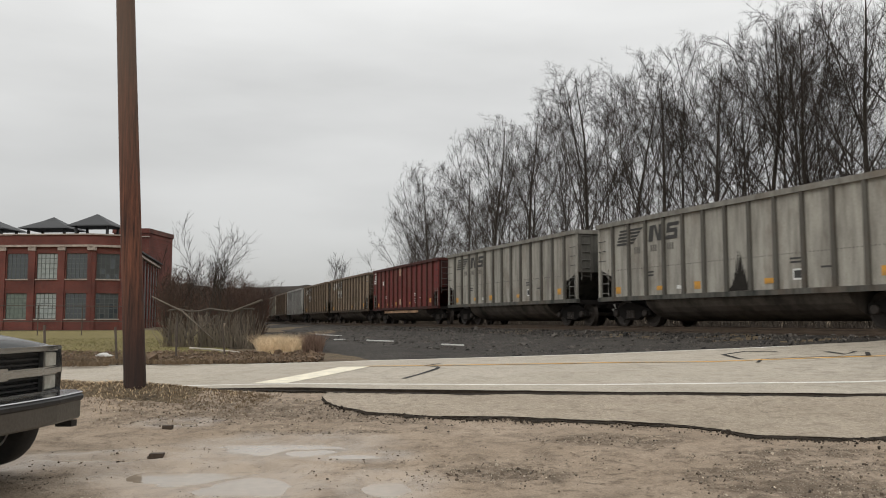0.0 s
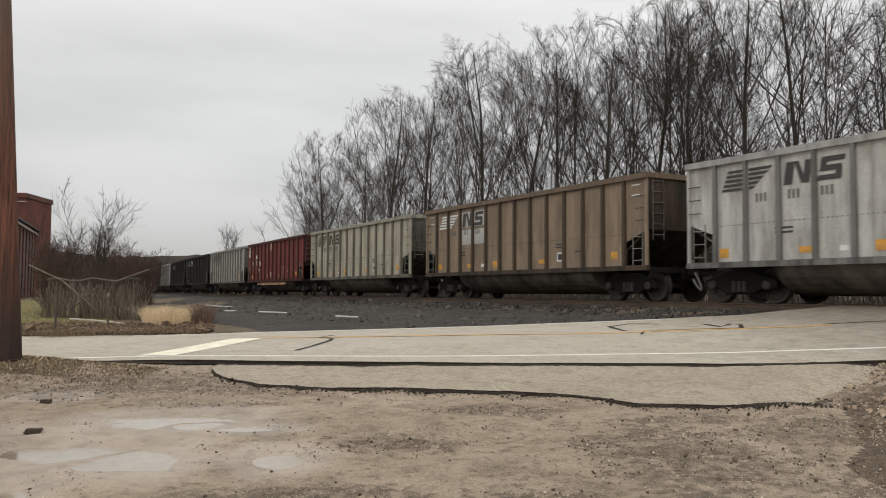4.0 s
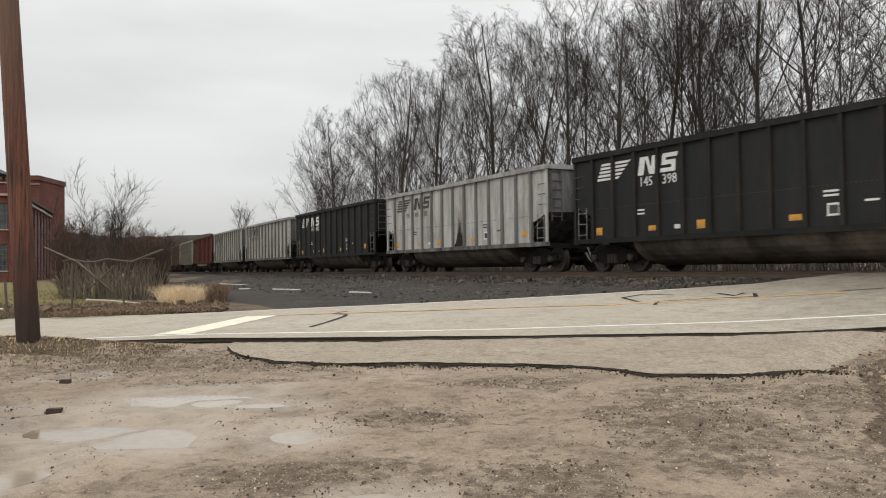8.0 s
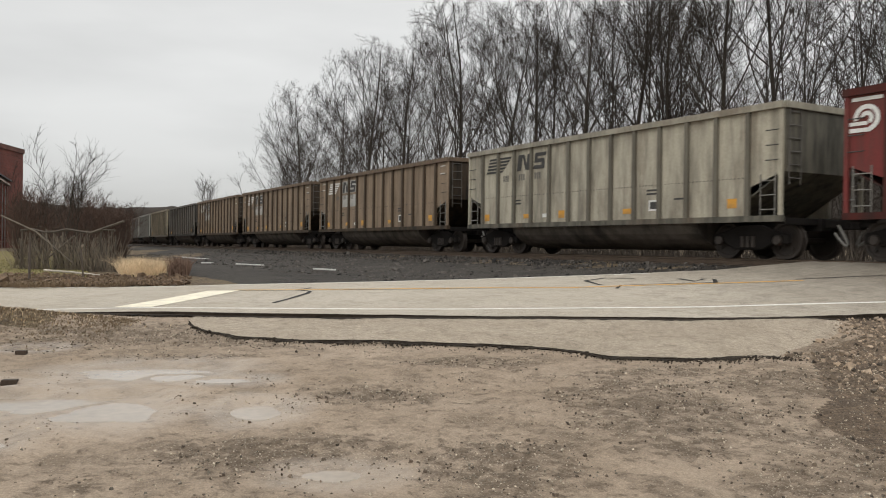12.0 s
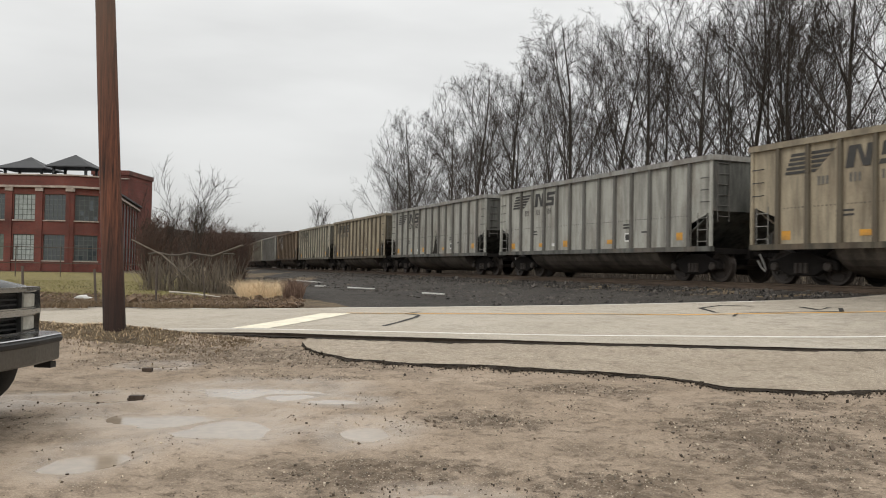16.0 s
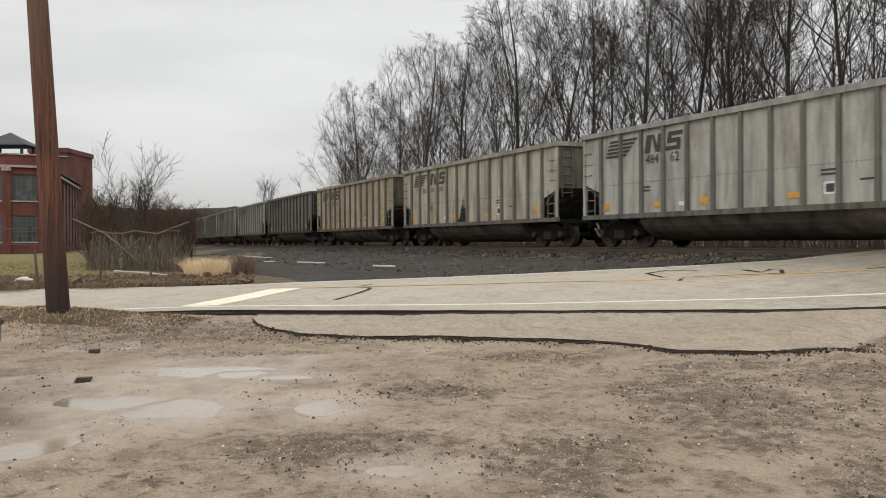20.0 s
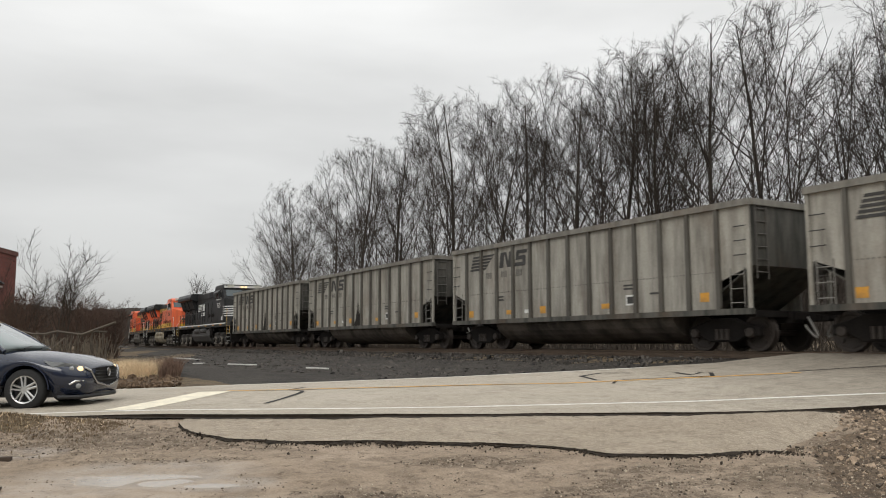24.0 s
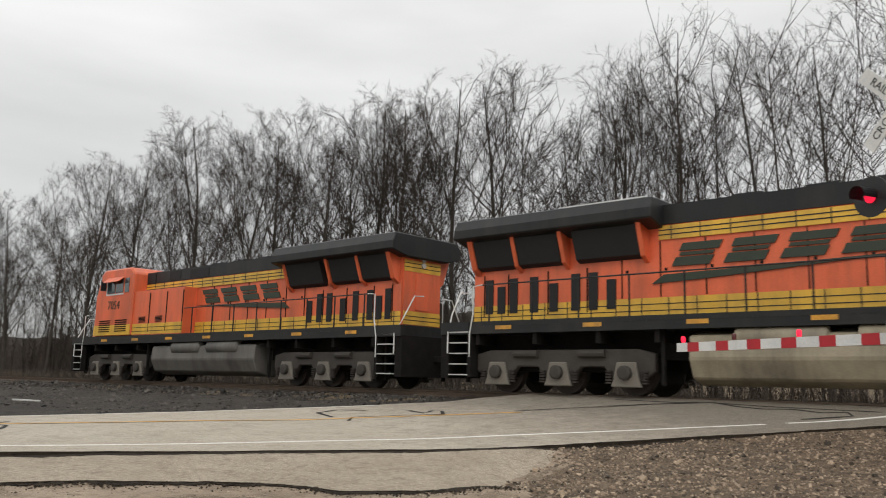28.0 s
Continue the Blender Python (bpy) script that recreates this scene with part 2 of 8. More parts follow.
# puddles: x, y, half-length, half-depth, turn, and the y whose ground gives the water level
PUDDLES = ((-1.98, 7.98, 0.58, 0.36, 0.10, 7.9), (-1.62, 7.70, 0.24, 0.2, -0.5, 7.9), (-1.23, 7.55, 0.26, 0.15, 0.05, 7.9), (-2.25, 6.70, 0.60, 0.36, -0.1, 6.6), (-1.85, 6.38, 0.34, 0.34, -0.5, 6.6), (-0.78, 6.42, 0.17, 0.3, 0.1, 6.4),
           (-3.35, 7.36, 0.5, 0.1, 0.1, 7.36), (-3.52, 9.26, 0.22, 0.1, 0.3, 9.26), (-4.8, 6.9, 0.6, 0.2, 0.1, 6.9), (-0.13, 4.85, 0.17, 0.12, 0.1, 4.85), (-2.5, 5.45, 0.2, 0.3, -0.4, 5.45))
WATER_DROP = 0.029
ROUGH = ((-2.0, 10.3, 2.1, 0.95), (-3.6, 9.5, 0.7, 0.5), (-1.7, 8.72, 0.9, 0.12), (2.3, 6.3, 0.75, 1.3), (2.9, 7.75, 0.85, 0.16), (3.6, 7.3, 0.6, 0.25), (0.1, 6.9, 0.6, 0.35), (-0.5, 5.2, 0.7, 0.4),
         (0.9, 5.0, 0.5, 0.5), (1.2, 8.3, 0.7, 0.3), (3.9, 5.2, 1.2, 0.9), (4.7, 6.9, 1.3, 1.0), (3.1, 4.4, 0.9, 0.7), (5.6, 8.6, 1.0, 0.9), (-4.2, 6.3, 0.5, 0.5))


def land(x, y):
    """Height of the bare ground."""
    low = 0.0391 * min(max(y, -8), 12.8)
    z = low - 0.5 + bank(clear(x, y))
    q = clear(x, y)
    if q < -14:
        z += 0.02 * min(-q - 14, 200)
    return z


def shore(x, y, u, v):
    """1 at a puddle's ragged water line, less within."""
    return math.hypot(u, v) + 0.42 * noise.noise((x * 1.9, y * 3.0, 9)) + 0.2 * noise.noise((x * 5, y * 8, 4)) + 0.05 * noise.noise((x * 15, y * 21, 6))


def ground(x, y):
    z = land(x, y)
    # the littered bank that runs up to the pole
    z += 0.24 * math.exp(-((x + 4.9) / 1.5) ** 2 - ((y - 10.95) / 0.75) ** 2) + 0.16 * math.exp(-((y - 11.1) / 0.8) ** 2) * step(-5.0, -6.5, x) * step(-40, -30, x)
    if -2.3 < x < 7.1 and lot_edge(x) < y < 12.4:
        return z - 0.06 * step(7.1, 6.0, x)
    if -9 < x < 13 and 1.5 < y < 12.4:
        f = step(12.4, 11.4, y) * step(1.5, 3, y)
        z += f * (0.035 * noise.noise((x * 0.7, y * 0.9, 0)) + 0.018 * noise.noise((x * 2.3, y * 2.6, 3)) + 0.010 * noise.noise((x * 6, y * 7, 5)))
        z += f * (0.004 + 0.016 * rough_at(x, y)) * noise.noise((x * 15, y * 17, 8))
        for px, py, a, b, t, ly in PUDDLES:
            dx, dy = x - px, y - py
            u, v = dx * math.cos(t) + dy * math.sin(t), -dx * math.sin(t) + dy * math.cos(t)
            if abs(u) > 2.2 * a + 0.3 or abs(v) > 2.2 * b + 0.3:
                continue
            d = shore(x, y, u / a, v / b)
            if d < 1.8:
                k = step(1.8, 1.1, d)
                bowl = land(-2.0, ly) - WATER_DROP + min(0.05 * (d - 1), 0.03) + 0.007 * noise.noise((x * 11, y * 13, 2))
                z = z * (1 - k) + bowl * k
    return z


def rough_at(x, y):
    """How gravelly the lot is at a place, 0 to 1."""
    w = 0.0
    for px, py, a, b in ROUGH:
        d = math.hypot((x - px) / a, (y - py) / b)
        if d < 1.6:
            w = max(w, step(1.6, 0.4, d + 0.5 * noise.noise((x * 1.7, y * 1.9, 11)) + 0.35 * noise.noise((x * 5, y * 5, 12))))
    return w


def wet_at(x, y):
    """How damp the lot is at a place, 0 to 1."""
    w = 0.0
    for px, py, a, b, t, ly in PUDDLES:
        dx, dy = x - px, y - py
        u, v = dx * math.cos(t) + dy * math.sin(t), -dx * math.sin(t) + dy * math.cos(t)
        d = math.hypot(u / (a + 0.12), v / (b + 0.12)) + 0.45 * noise.noise((x * 2.2, y * 2.6, 14))
        w = max(w, step(2.1, 1.0, d))
    return w



# ---- ground materials ----
def earth(name, c1, c2, c3, stone, rough=0.8, wet=0.0, scale=1.0, gravel=None, grain=1.0, onset=(4.6, 8.2)):
    """Trodden earth: two soils in patches, specks of stone, and damp hollows that shine."""
    m = bpy.data.materials.new(name); m.use_nodes = True
    nt = m.node_tree; N, L = nt.nodes.new, nt.links.new
    b = nt.nodes["Principled BSDF"]; b.inputs["Specular IOR Level"].default_value = 0.22
    tc = N("ShaderNodeTexCoord")

    def tex(s, d=6, r=0.6):
        n = N("ShaderNodeTexNoise"); n.inputs["Scale"].default_value = s * scale
        n.inputs["Detail"].default_value, n.inputs["Roughness"].default_value = d, r
        L(tc.outputs["Object"], n.inputs["Vector"]); return n.outputs["Fac"]

    def ramp(v, a, z, lo=0.0, hi=1.0):
        r = N("ShaderNodeMapRange")
        r.inputs["From Min"].default_value, r.inputs["From Max"].default_value = a, z
        r.inputs["To Min"].default_value, r.inputs["To Max"].default_value = lo, hi
        L(v, r.inputs["Value"]); return r.outputs[0]

    def blend(f, a, z):
        x = N("ShaderNodeMix"); x.data_type = "RGBA"
        L(f, x.inputs[0])
        for k, v in ((6, a), (7, z)):
            if isinstance(v, tuple):
                x.inputs[k].default_value = (*v, 1)
            else:
                L(v, x.inputs[k])
        return x.outputs[2]
    big, mid, grit, tiny = tex(0.45), tex(1.7, 9, 0.72), tex(7.5, 6, 0.7), tex(38, 5, 0.75)
    col = blend(ramp(big, 0.38, 0.62), c1, c2)
    col = blend(ramp(mid, 0.51, 0.62, 0, 0.85), col, c3)
    if gravel:
        # gravelly soil takes over towards the crossing
        sep = N("ShaderNodeSeparateXYZ"); L(tc.outputs["Object"], sep.inputs[0])
        wob = N("ShaderNodeMath"); wob.operation = "MULTIPLY_ADD"; wob.inputs[1].default_value = 9.0
        L(mid, wob.inputs[0]); L(sep.outputs["X"], wob.inputs[2])
        col = blend(ramp(wob.outputs[0], *onset, 0, 0.8), col, gravel)
    v = N("ShaderNodeTexVoronoi"); v.inputs["Scale"].default_value = 26 * scale
    L(tc.outputs["Object"], v.inputs["Vector"])
    sp = N("ShaderNodeMath"); sp.operation = "LESS_THAN"; sp.inputs[1].default_value = 0.16
    L(v.outputs["Distance"], sp.inputs[0])
    gate = N("ShaderNodeMath"); gate.operation = "MULTIPLY"
    L(sp.outputs[0], gate.inputs[0]); L(ramp(mid, 0.45, 0.6, 0, 0.8), gate.inputs[1])
    col = blend(gate.outputs[0], col, stone)
    sc = N("ShaderNodeVectorMath"); sc.operation = "SCALE"
    two = N("ShaderNodeMath"); two.operation = "MULTIPLY"
    L(ramp(tiny, 0.32, 0.68, 1 - 0.68 * grain, 1 + 0.68 * grain), two.inputs[0]); L(ramp(grit, 0.33, 0.67, 1 - 0.32 * grain, 1 + 0.32 * grain), two.inputs[1])
    L(col, sc.inputs[0]); L(two.outputs[0], sc.inputs["Scale"])
    L(sc.outputs[0], b.inputs["Base Color"])
    L(ramp(big, 0.4, 0.6, rough, rough - wet), b.inputs["Roughness"])
    bp = N("ShaderNodeBump"); bp.inputs["Strength"].default_value = 0.75 * grain; bp.inputs["Distance"].default_value = 0.03
    hs = N("ShaderNodeMath"); hs.operation = "ADD"
    L(tiny, hs.inputs[0]); L(mid, hs.inputs[1])
    L(hs.outputs[0], bp.inputs["Height"]); L(bp.outputs[0], b.inputs["Normal"])
    return m


def lot_soil():
    """Trodden lot mud: smooth silt, clumped dark gravel where the ground is rough, and a wet sheen round the puddles."""
    m = bpy.data.materials.new("damp_lot_dirt"); m.use_nodes = True
    nt = m.node_tree; N, L = nt.nodes.new, nt.links.new
    b = nt.nodes["Principled BSDF"]
    tc = N("ShaderNodeTexCoord")

    def tex(scale, detail=6, rough=0.6, dist=0.0):
        n = N("ShaderNodeTexNoise"); n.inputs["Scale"].default_value = scale
        n.inputs["Detail"].default_value, n.inputs["Roughness"].default_value, n.inputs["Distortion"].default_value = detail, rough, dist
        L(tc.outputs["Object"], n.inputs["Vector"]); return n.outputs["Fac"]

    def ramp(v, a, z, lo=0.0, hi=1.0):
        r = N("ShaderNodeMapRange")
        r.inputs["From Min"].default_value, r.inputs["From Max"].default_value = a, z
        r.inputs["To Min"].default_value, r.inputs["To Max"].default_value = lo, hi
        L(v, r.inputs["Value"]); return r.outputs[0]

    def calc(op, a, z):
        n = N("ShaderNodeMath"); n.operation = op
        for k, v in ((0, a), (1, z)):
            if isinstance(v, (int, float)):
                n.inputs[k].default_value = v
            else:
                L(v, n.inputs[k])
        return n.outputs[0]

    def blend(f, a, z):
        x = N("ShaderNodeMix"); x.data_type = "RGBA"
        L(f, x.inputs[0])
        for k, v in ((6, a), (7, z)):
            if isinstance(v, tuple):
                x.inputs[k].default_value = (*v, 1)
            else:
                L(v, x.inputs[k])
        return x.outputs[2]
    wet = N("ShaderNodeAttribute"); wet.attribute_name = "wet"
    grav = N("ShaderNodeAttribute"); grav.attribute_name = "gravelly"
    wet, grav = wet.outputs["Fac"], grav.outputs["Fac"]
    big, mid, clump, fine, grit = tex(0.55, 5), tex(2.4, 7, 0.65, 0.4), tex(8.5, 8, 0.72, 0.3), tex(27, 6, 0.75), tex(75, 4, 0.7)
    col = blend(ramp(big, 0.36, 0.64), (0.33, 0.255, 0.184), (0.405, 0.32, 0.24))
    col = blend(ramp(mid, 0.46, 0.64, 0, 0.8), col, (0.205, 0.157, 0.112))
    # dark clods, few in the silt and many where it is gravelly
    thr = calc("MULTIPLY_ADD", grav, -0.07); thr.node.inputs[2].default_value = 0.565
    spots = calc("SUBTRACT", calc("ADD", calc("MULTIPLY", clump, 0.62), calc("MULTIPLY", fine, 0.38)), thr)
    dark = ramp(spots, -0.03, 0.07)
    col = blend(calc("MULTIPLY", dark, 0.72), col, (0.098, 0.07, 0.047))
    col = blend(calc("MULTIPLY", grav, 0.16), col, (0.15, 0.113, 0.08))
    # pale grit
    v = N("ShaderNodeTexVoronoi"); v.inputs["Scale"].default_value = 42
    L(tc.outputs["Object"], v.inputs["Vector"])
    sp = calc("MULTIPLY", calc("LESS_THAN", v.outputs["Distance"], 0.2), ramp(calc("ADD", mid, calc("MULTIPLY", grav, 0.12)), 0.5, 0.62, 0, 0.75))
    col = blend(sp, col, (0.55, 0.48, 0.38))
    dry = calc("SUBTRACT", 1.0, calc("MULTIPLY", wet, 0.75))
    grain = calc("MULTIPLY", ramp(grit, 0.3, 0.7, 0.72, 1.28), ramp(fine, 0.33, 0.67, 0.82, 1.18))
    shade = calc("ADD", calc("MULTIPLY", calc("SUBTRACT", grain, 1.0), dry), 1.0)
    shade = calc("MULTIPLY", shade, calc("SUBTRACT", 1.0, calc("MULTIPLY", wet, 0.06)))
    sc = N("ShaderNodeVectorMath"); sc.operation = "SCALE"
    L(col, sc.inputs[0]); L(shade, sc.inputs["Scale"]); L(sc.outputs[0], b.inputs["Base Color"])
    L(ramp(wet, 0, 1, 0.82, 0.38), b.inputs["Roughness"])
    L(ramp(wet, 0, 1, 0.2, 0.5), b.inputs["Specular IOR Level"])
    bp = N("ShaderNodeBump"); bp.inputs["Distance"].default_value = 0.035
    L(ramp(wet, 0, 1, 0.85, 0.25), bp.inputs["Strength"])
    h = calc("ADD", calc("MULTIPLY", fine, 0.5), calc("ADD", calc("MULTIPLY", clump, 1.0), calc("MULTIPLY", dark, 0.25)))
    L(h, bp.inputs["Height"]); L(bp.outputs[0], b.inputs["Normal"])
    return m


DIRT = lot_soil()
VERGE = earth("leaf_litter", (0.12, 0.088, 0.055), (0.17, 0.128, 0.08), (0.05, 0.038, 0.027), (0.3, 0.25, 0.18), 0.9, 0, 1.4)
GRAVEL = earth("railway_gravel", (0.043, 0.037, 0.032), (0.06, 0.053, 0.045), (0.02, 0.017, 0.015), (0.22, 0.21, 0.19), 0.9, 0, 1.3)
BROWN_GRAVEL = earth("brown_gravel", (0.15, 0.108, 0.073), (0.125, 0.092, 0.064), (0.085, 0.063, 0.045), (0.45, 0.38, 0.30), 0.85, 0, 0.9)
ASPHALT = earth("worn_asphalt", (0.40, 0.352, 0.284), (0.435, 0.385, 0.314), (0.335, 0.292, 0.233), (0.52, 0.47, 0.40), 0.8, 0.12, 1.5, (0.17, 0.147, 0.118), 0.5, (9.5, 15.5))
APRON = earth("old_asphalt", (0.37, 0.308, 0.235), (0.42, 0.352, 0.272), (0.285, 0.234, 0.177), (0.6, 0.52, 0.42), 0.85, 0.1, 2.6, None, 0.85)
TAR = mat("tar", (0.022, 0.020, 0.018), 0.7, var=0.4, scale=8, spec=0.2)
DARK_EDGE = mat("dark_edge", (0.03, 0.023, 0.017), 0.95, var=0.45, scale=9, bump=0.5, spec=0.1)
GRASS = earth("winter_grass", (0.165, 0.142, 0.052), (0.205, 0.165, 0.07), (0.13, 0.10, 0.048), (0.25, 0.22, 0.12), 0.95)
WHITE_LINE = mat("white_road_paint", (0.75, 0.73, 0.67), 0.7, var=0.2, scale=4, fine=60, dirt=(0.35, 0.32, 0.27), dirt_amt=0.3, dirt_scale=5)
YELLOW_LINE = mat("yellow_road_paint", (0.70, 0.37, 0.06), 0.7, var=0.2, scale=4, dirt=(0.33, 0.28, 0.21), dirt_amt=0.3, dirt_scale=5)
STOP_PAINT = mat("stop_line_paint", (0.84, 0.77, 0.60), 0.7, var=0.18, scale=4, fine=70, dirt=(0.4, 0.37, 0.32), dirt_amt=0.35, dirt_scale=6)
WATER = mat("puddle_water", (0.33, 0.268, 0.2), 0.13, var=0.12, scale=1.5, fine=12, bump=0.02, spec=0.5)


# ---- setting: ground, road, apron, ballast, rails ----
def spread(dense, lo, hi, growth=1.35):
    out = list(dense)
    d = dense[1] - dense[0]
    while out[-1] < hi:
        d *= growth; out.append(min(out[-1] + d, hi))
    d = dense[1] - dense[0]
    while out[0] > lo:
        d *= growth; out.insert(0, max(out[0] - d, lo))
    return out


def lerp_table(x, table):
    """A value read from (place, value) pairs by straight lines between them."""
    if x <= table[0][0]:
        return table[0][1]
    for (a, va), (b, vb) in zip(table, table[1:]):
        if x <= b:
            return va + (vb - va) * (x - a) / (b - a)
    return table[-1][1]


NEAR_EDGE = ((-5.0, 12.38), (-3.0, 12.12), (-1.3, 11.9), (1.8, 11.75), (3.4, 11.57), (5.0, 11.4), (6.25, 11.38), (8.5, 11.22), (9.7, 11.1), (10.6, 10.86), (11.7, 10.62),
             (12.75, 10.36), (16.0, 8.9), (90.0, -28.0))
CLIMB = ((0, 1.262), (0.9, 1.255), (1.6, 1.15), (2.5, 1.02), (3.8, 0.925), (5.2, 0.84), (6.8, 0.765), (7.9, 0.715), (9.4, 0.66), (10.7, 0.615), (12, 0.575), (13.5, 0.53), (16, 0.50), (22, 0.48))
NEAR_DIP = ((0, -0.02), (2, -0.05), (6, -0.1), (8.5, -0.11), (10.5, -0.07), (11.8, -0.05), (13.7, 0), (16, 0.03))
CROWN_RISE = ((8, 0), (9.4, 0.04), (13.5, 0.09))


def near_edge(x):
    """The broken near edge of the road's asphalt."""
    return lerp_table(x, NEAR_EDGE) + 0.07 * noise.noise((x * 0.9, 1, 0)) + 0.06 * noise.noise((x * 2.9, 2, 0)) + 0.025 * noise.noise((x * 9.0, 3, 0))


def bend(x):
    """How far the road has turned towards the lot at x."""
    u = max(x - 4, 0)
    return 0.0218 * u * u if u < 12 else 3.14 + 0.52 * (u - 12)


def road_z(x, y):
    """The road climbs to the rails, with a crown and a low near side."""
    c, v = abs(clear(x, y)), y + bend(x)
    z = lerp_table(c, CLIMB) + lerp_table(v, ((11.3, 1.35), (12.81, 1.0), (16.28, 0.0))) * lerp_table(c, NEAR_DIP) + max(0, 1 - abs(v - 16.28) / 3.5) * lerp_table(c, CROWN_RISE)
    k = step(-2.5, -6.0, x)
    return z * (1 - k) + (land(x, y) + 0.035 + 0.012 * max(min(x, 0), -14)) * k


def build_ground():
    xs = spread(list(np.arange(-9.5, 12.01, 0.065)), -2600, 2600, 1.4)
    ys = spread(list(np.arange(2.0, 12.45, 0.065)), -2600, 2600, 1.4)
    verts, faces = [], []
    for y in ys:
        for x in xs:
            z = ground(x, y)
            if -130 < x < 90 and near_edge(x) + 0.12 < y < 19.9 - bend(x):
                z -= 0.14
            verts.append((x, y, z))
    n = len(xs)
    faces = [(j * n + i, j * n + i + 1, (j + 1) * n + i + 1, (j + 1) * n + i) for j in range(len(ys) - 1) for i in range(n - 1)]
    me = raw("ground", verts, faces, DIRT, True)
    me.materials.append(VERGE)
    me.materials.append(BROWN_GRAVEL)
    near = [(-9 < x < 13 and 1.5 < y < 12.4) for x, y, z in verts]
    for attr, fn in (("wet", wet_at), ("gravelly", rough_at)):
        a = me.attributes.new(attr, "FLOAT", "POINT")
        a.data.foreach_set("value", [fn(q[0], q[1]) if ok else 0.0 for q, ok in zip(verts, near)])
    for p in me.polygons:
        c = p.center
        wob = 0.6 * noise.noise((c.x * 0.4, c.y * 0.4, 1))
        if c.y > 19 or c.y < -30 or abs(c.x + wob) > 26 or (c.x < -3.6 + wob and c.y > 10.6 + 0.22 * (c.x + 3.6) + wob):
            p.material_index = 1
        elif c.x + 0.8 * wob > 5.0 + 0.75 * (c.y - 8.5) and c.x > 3.4:
            p.material_index = 2
    tagged(new("ground", me), "damp brown dirt and leaf litter with gravel", "ground", kind="structure")


def sheet(name, x0, x1, nx, lo, hi, ny, z, material, thick=0.0):
    """A strip between y = lo(x) and hi(x) with a skirt down its edges."""
    verts, faces = [], []
    for i in range(nx + 1):
        x = x0 + (x1 - x0) * i / nx
        a, b = lo(x), hi(x)
        for j in range(ny + 1):
            y = a + (b - a) * j / ny
            verts.append((x, y, z(x, y)))
    w = ny + 1
    faces = [(i * w + j, (i + 1) * w + j, (i + 1) * w + j + 1, i * w + j + 1) for i in range(nx) for j in range(ny)]
    if thick:
        for row in (0, ny):
            base = len(verts)
            for i in range(nx + 1):
                x, y, zz = verts[i * w + row]
                verts.append((x, y - 0.02 if row == 0 else y + 0.02, zz - thick))
            faces += [(i * w + row, base + i, base + i + 1, (i + 1) * w + row) for i in range(nx)]
        for col in (0, nx):
            base = len(verts)
            for j in range(ny + 1):
                x, y, zz = verts[col * w + j]
                verts.append((x, y, zz - thick))
            faces += [(col * w + j, col * w + j + 1, base + j + 1, base + j) for j in range(ny)]
    me = raw(name, verts, faces, material, False)
    # skirt faces are darker than the top of the sheet
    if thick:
        me.materials.append(DARK_EDGE)
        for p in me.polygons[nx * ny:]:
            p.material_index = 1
    return me


def lot_edge(x):
    """The ragged lower lip of the old asphalt apron."""
    pts = ((-2.3, 11.5), (-2.1, 10.9), (-1.86, 10.45), (-1.46, 10.05), (-0.71, 9.78), (0.21, 9.74), (1.17, 9.52), (1.79, 9.3), (2.34, 8.93), (2.62, 8.6), (3.13, 8.45), (3.73, 8.42), (4.52, 8.5),
           (5.28, 9.2), (6.3, 10.1), (7.2, 10.6))
    for (a, za), (b, zb) in zip(pts, pts[1:]):
        if x <= b:
            return za + (zb - za) * (max(x, a) - a) / (b - a) + 0.07 * noise.noise((x * 2.1, 7, 0)) + 0.04 * noise.noise((x * 6, 8, 0))
    return pts[-1][1]


def apron_z(x, y):
    return land(x, y) + 0.02 + 0.01 * noise.noise((x, y, 4)) - 0.11 * step(0.9, 0.0, y - lot_edge(x)) * step(4.0, 5.0, x) - 0.06 * step(6.2, 7.2, x)


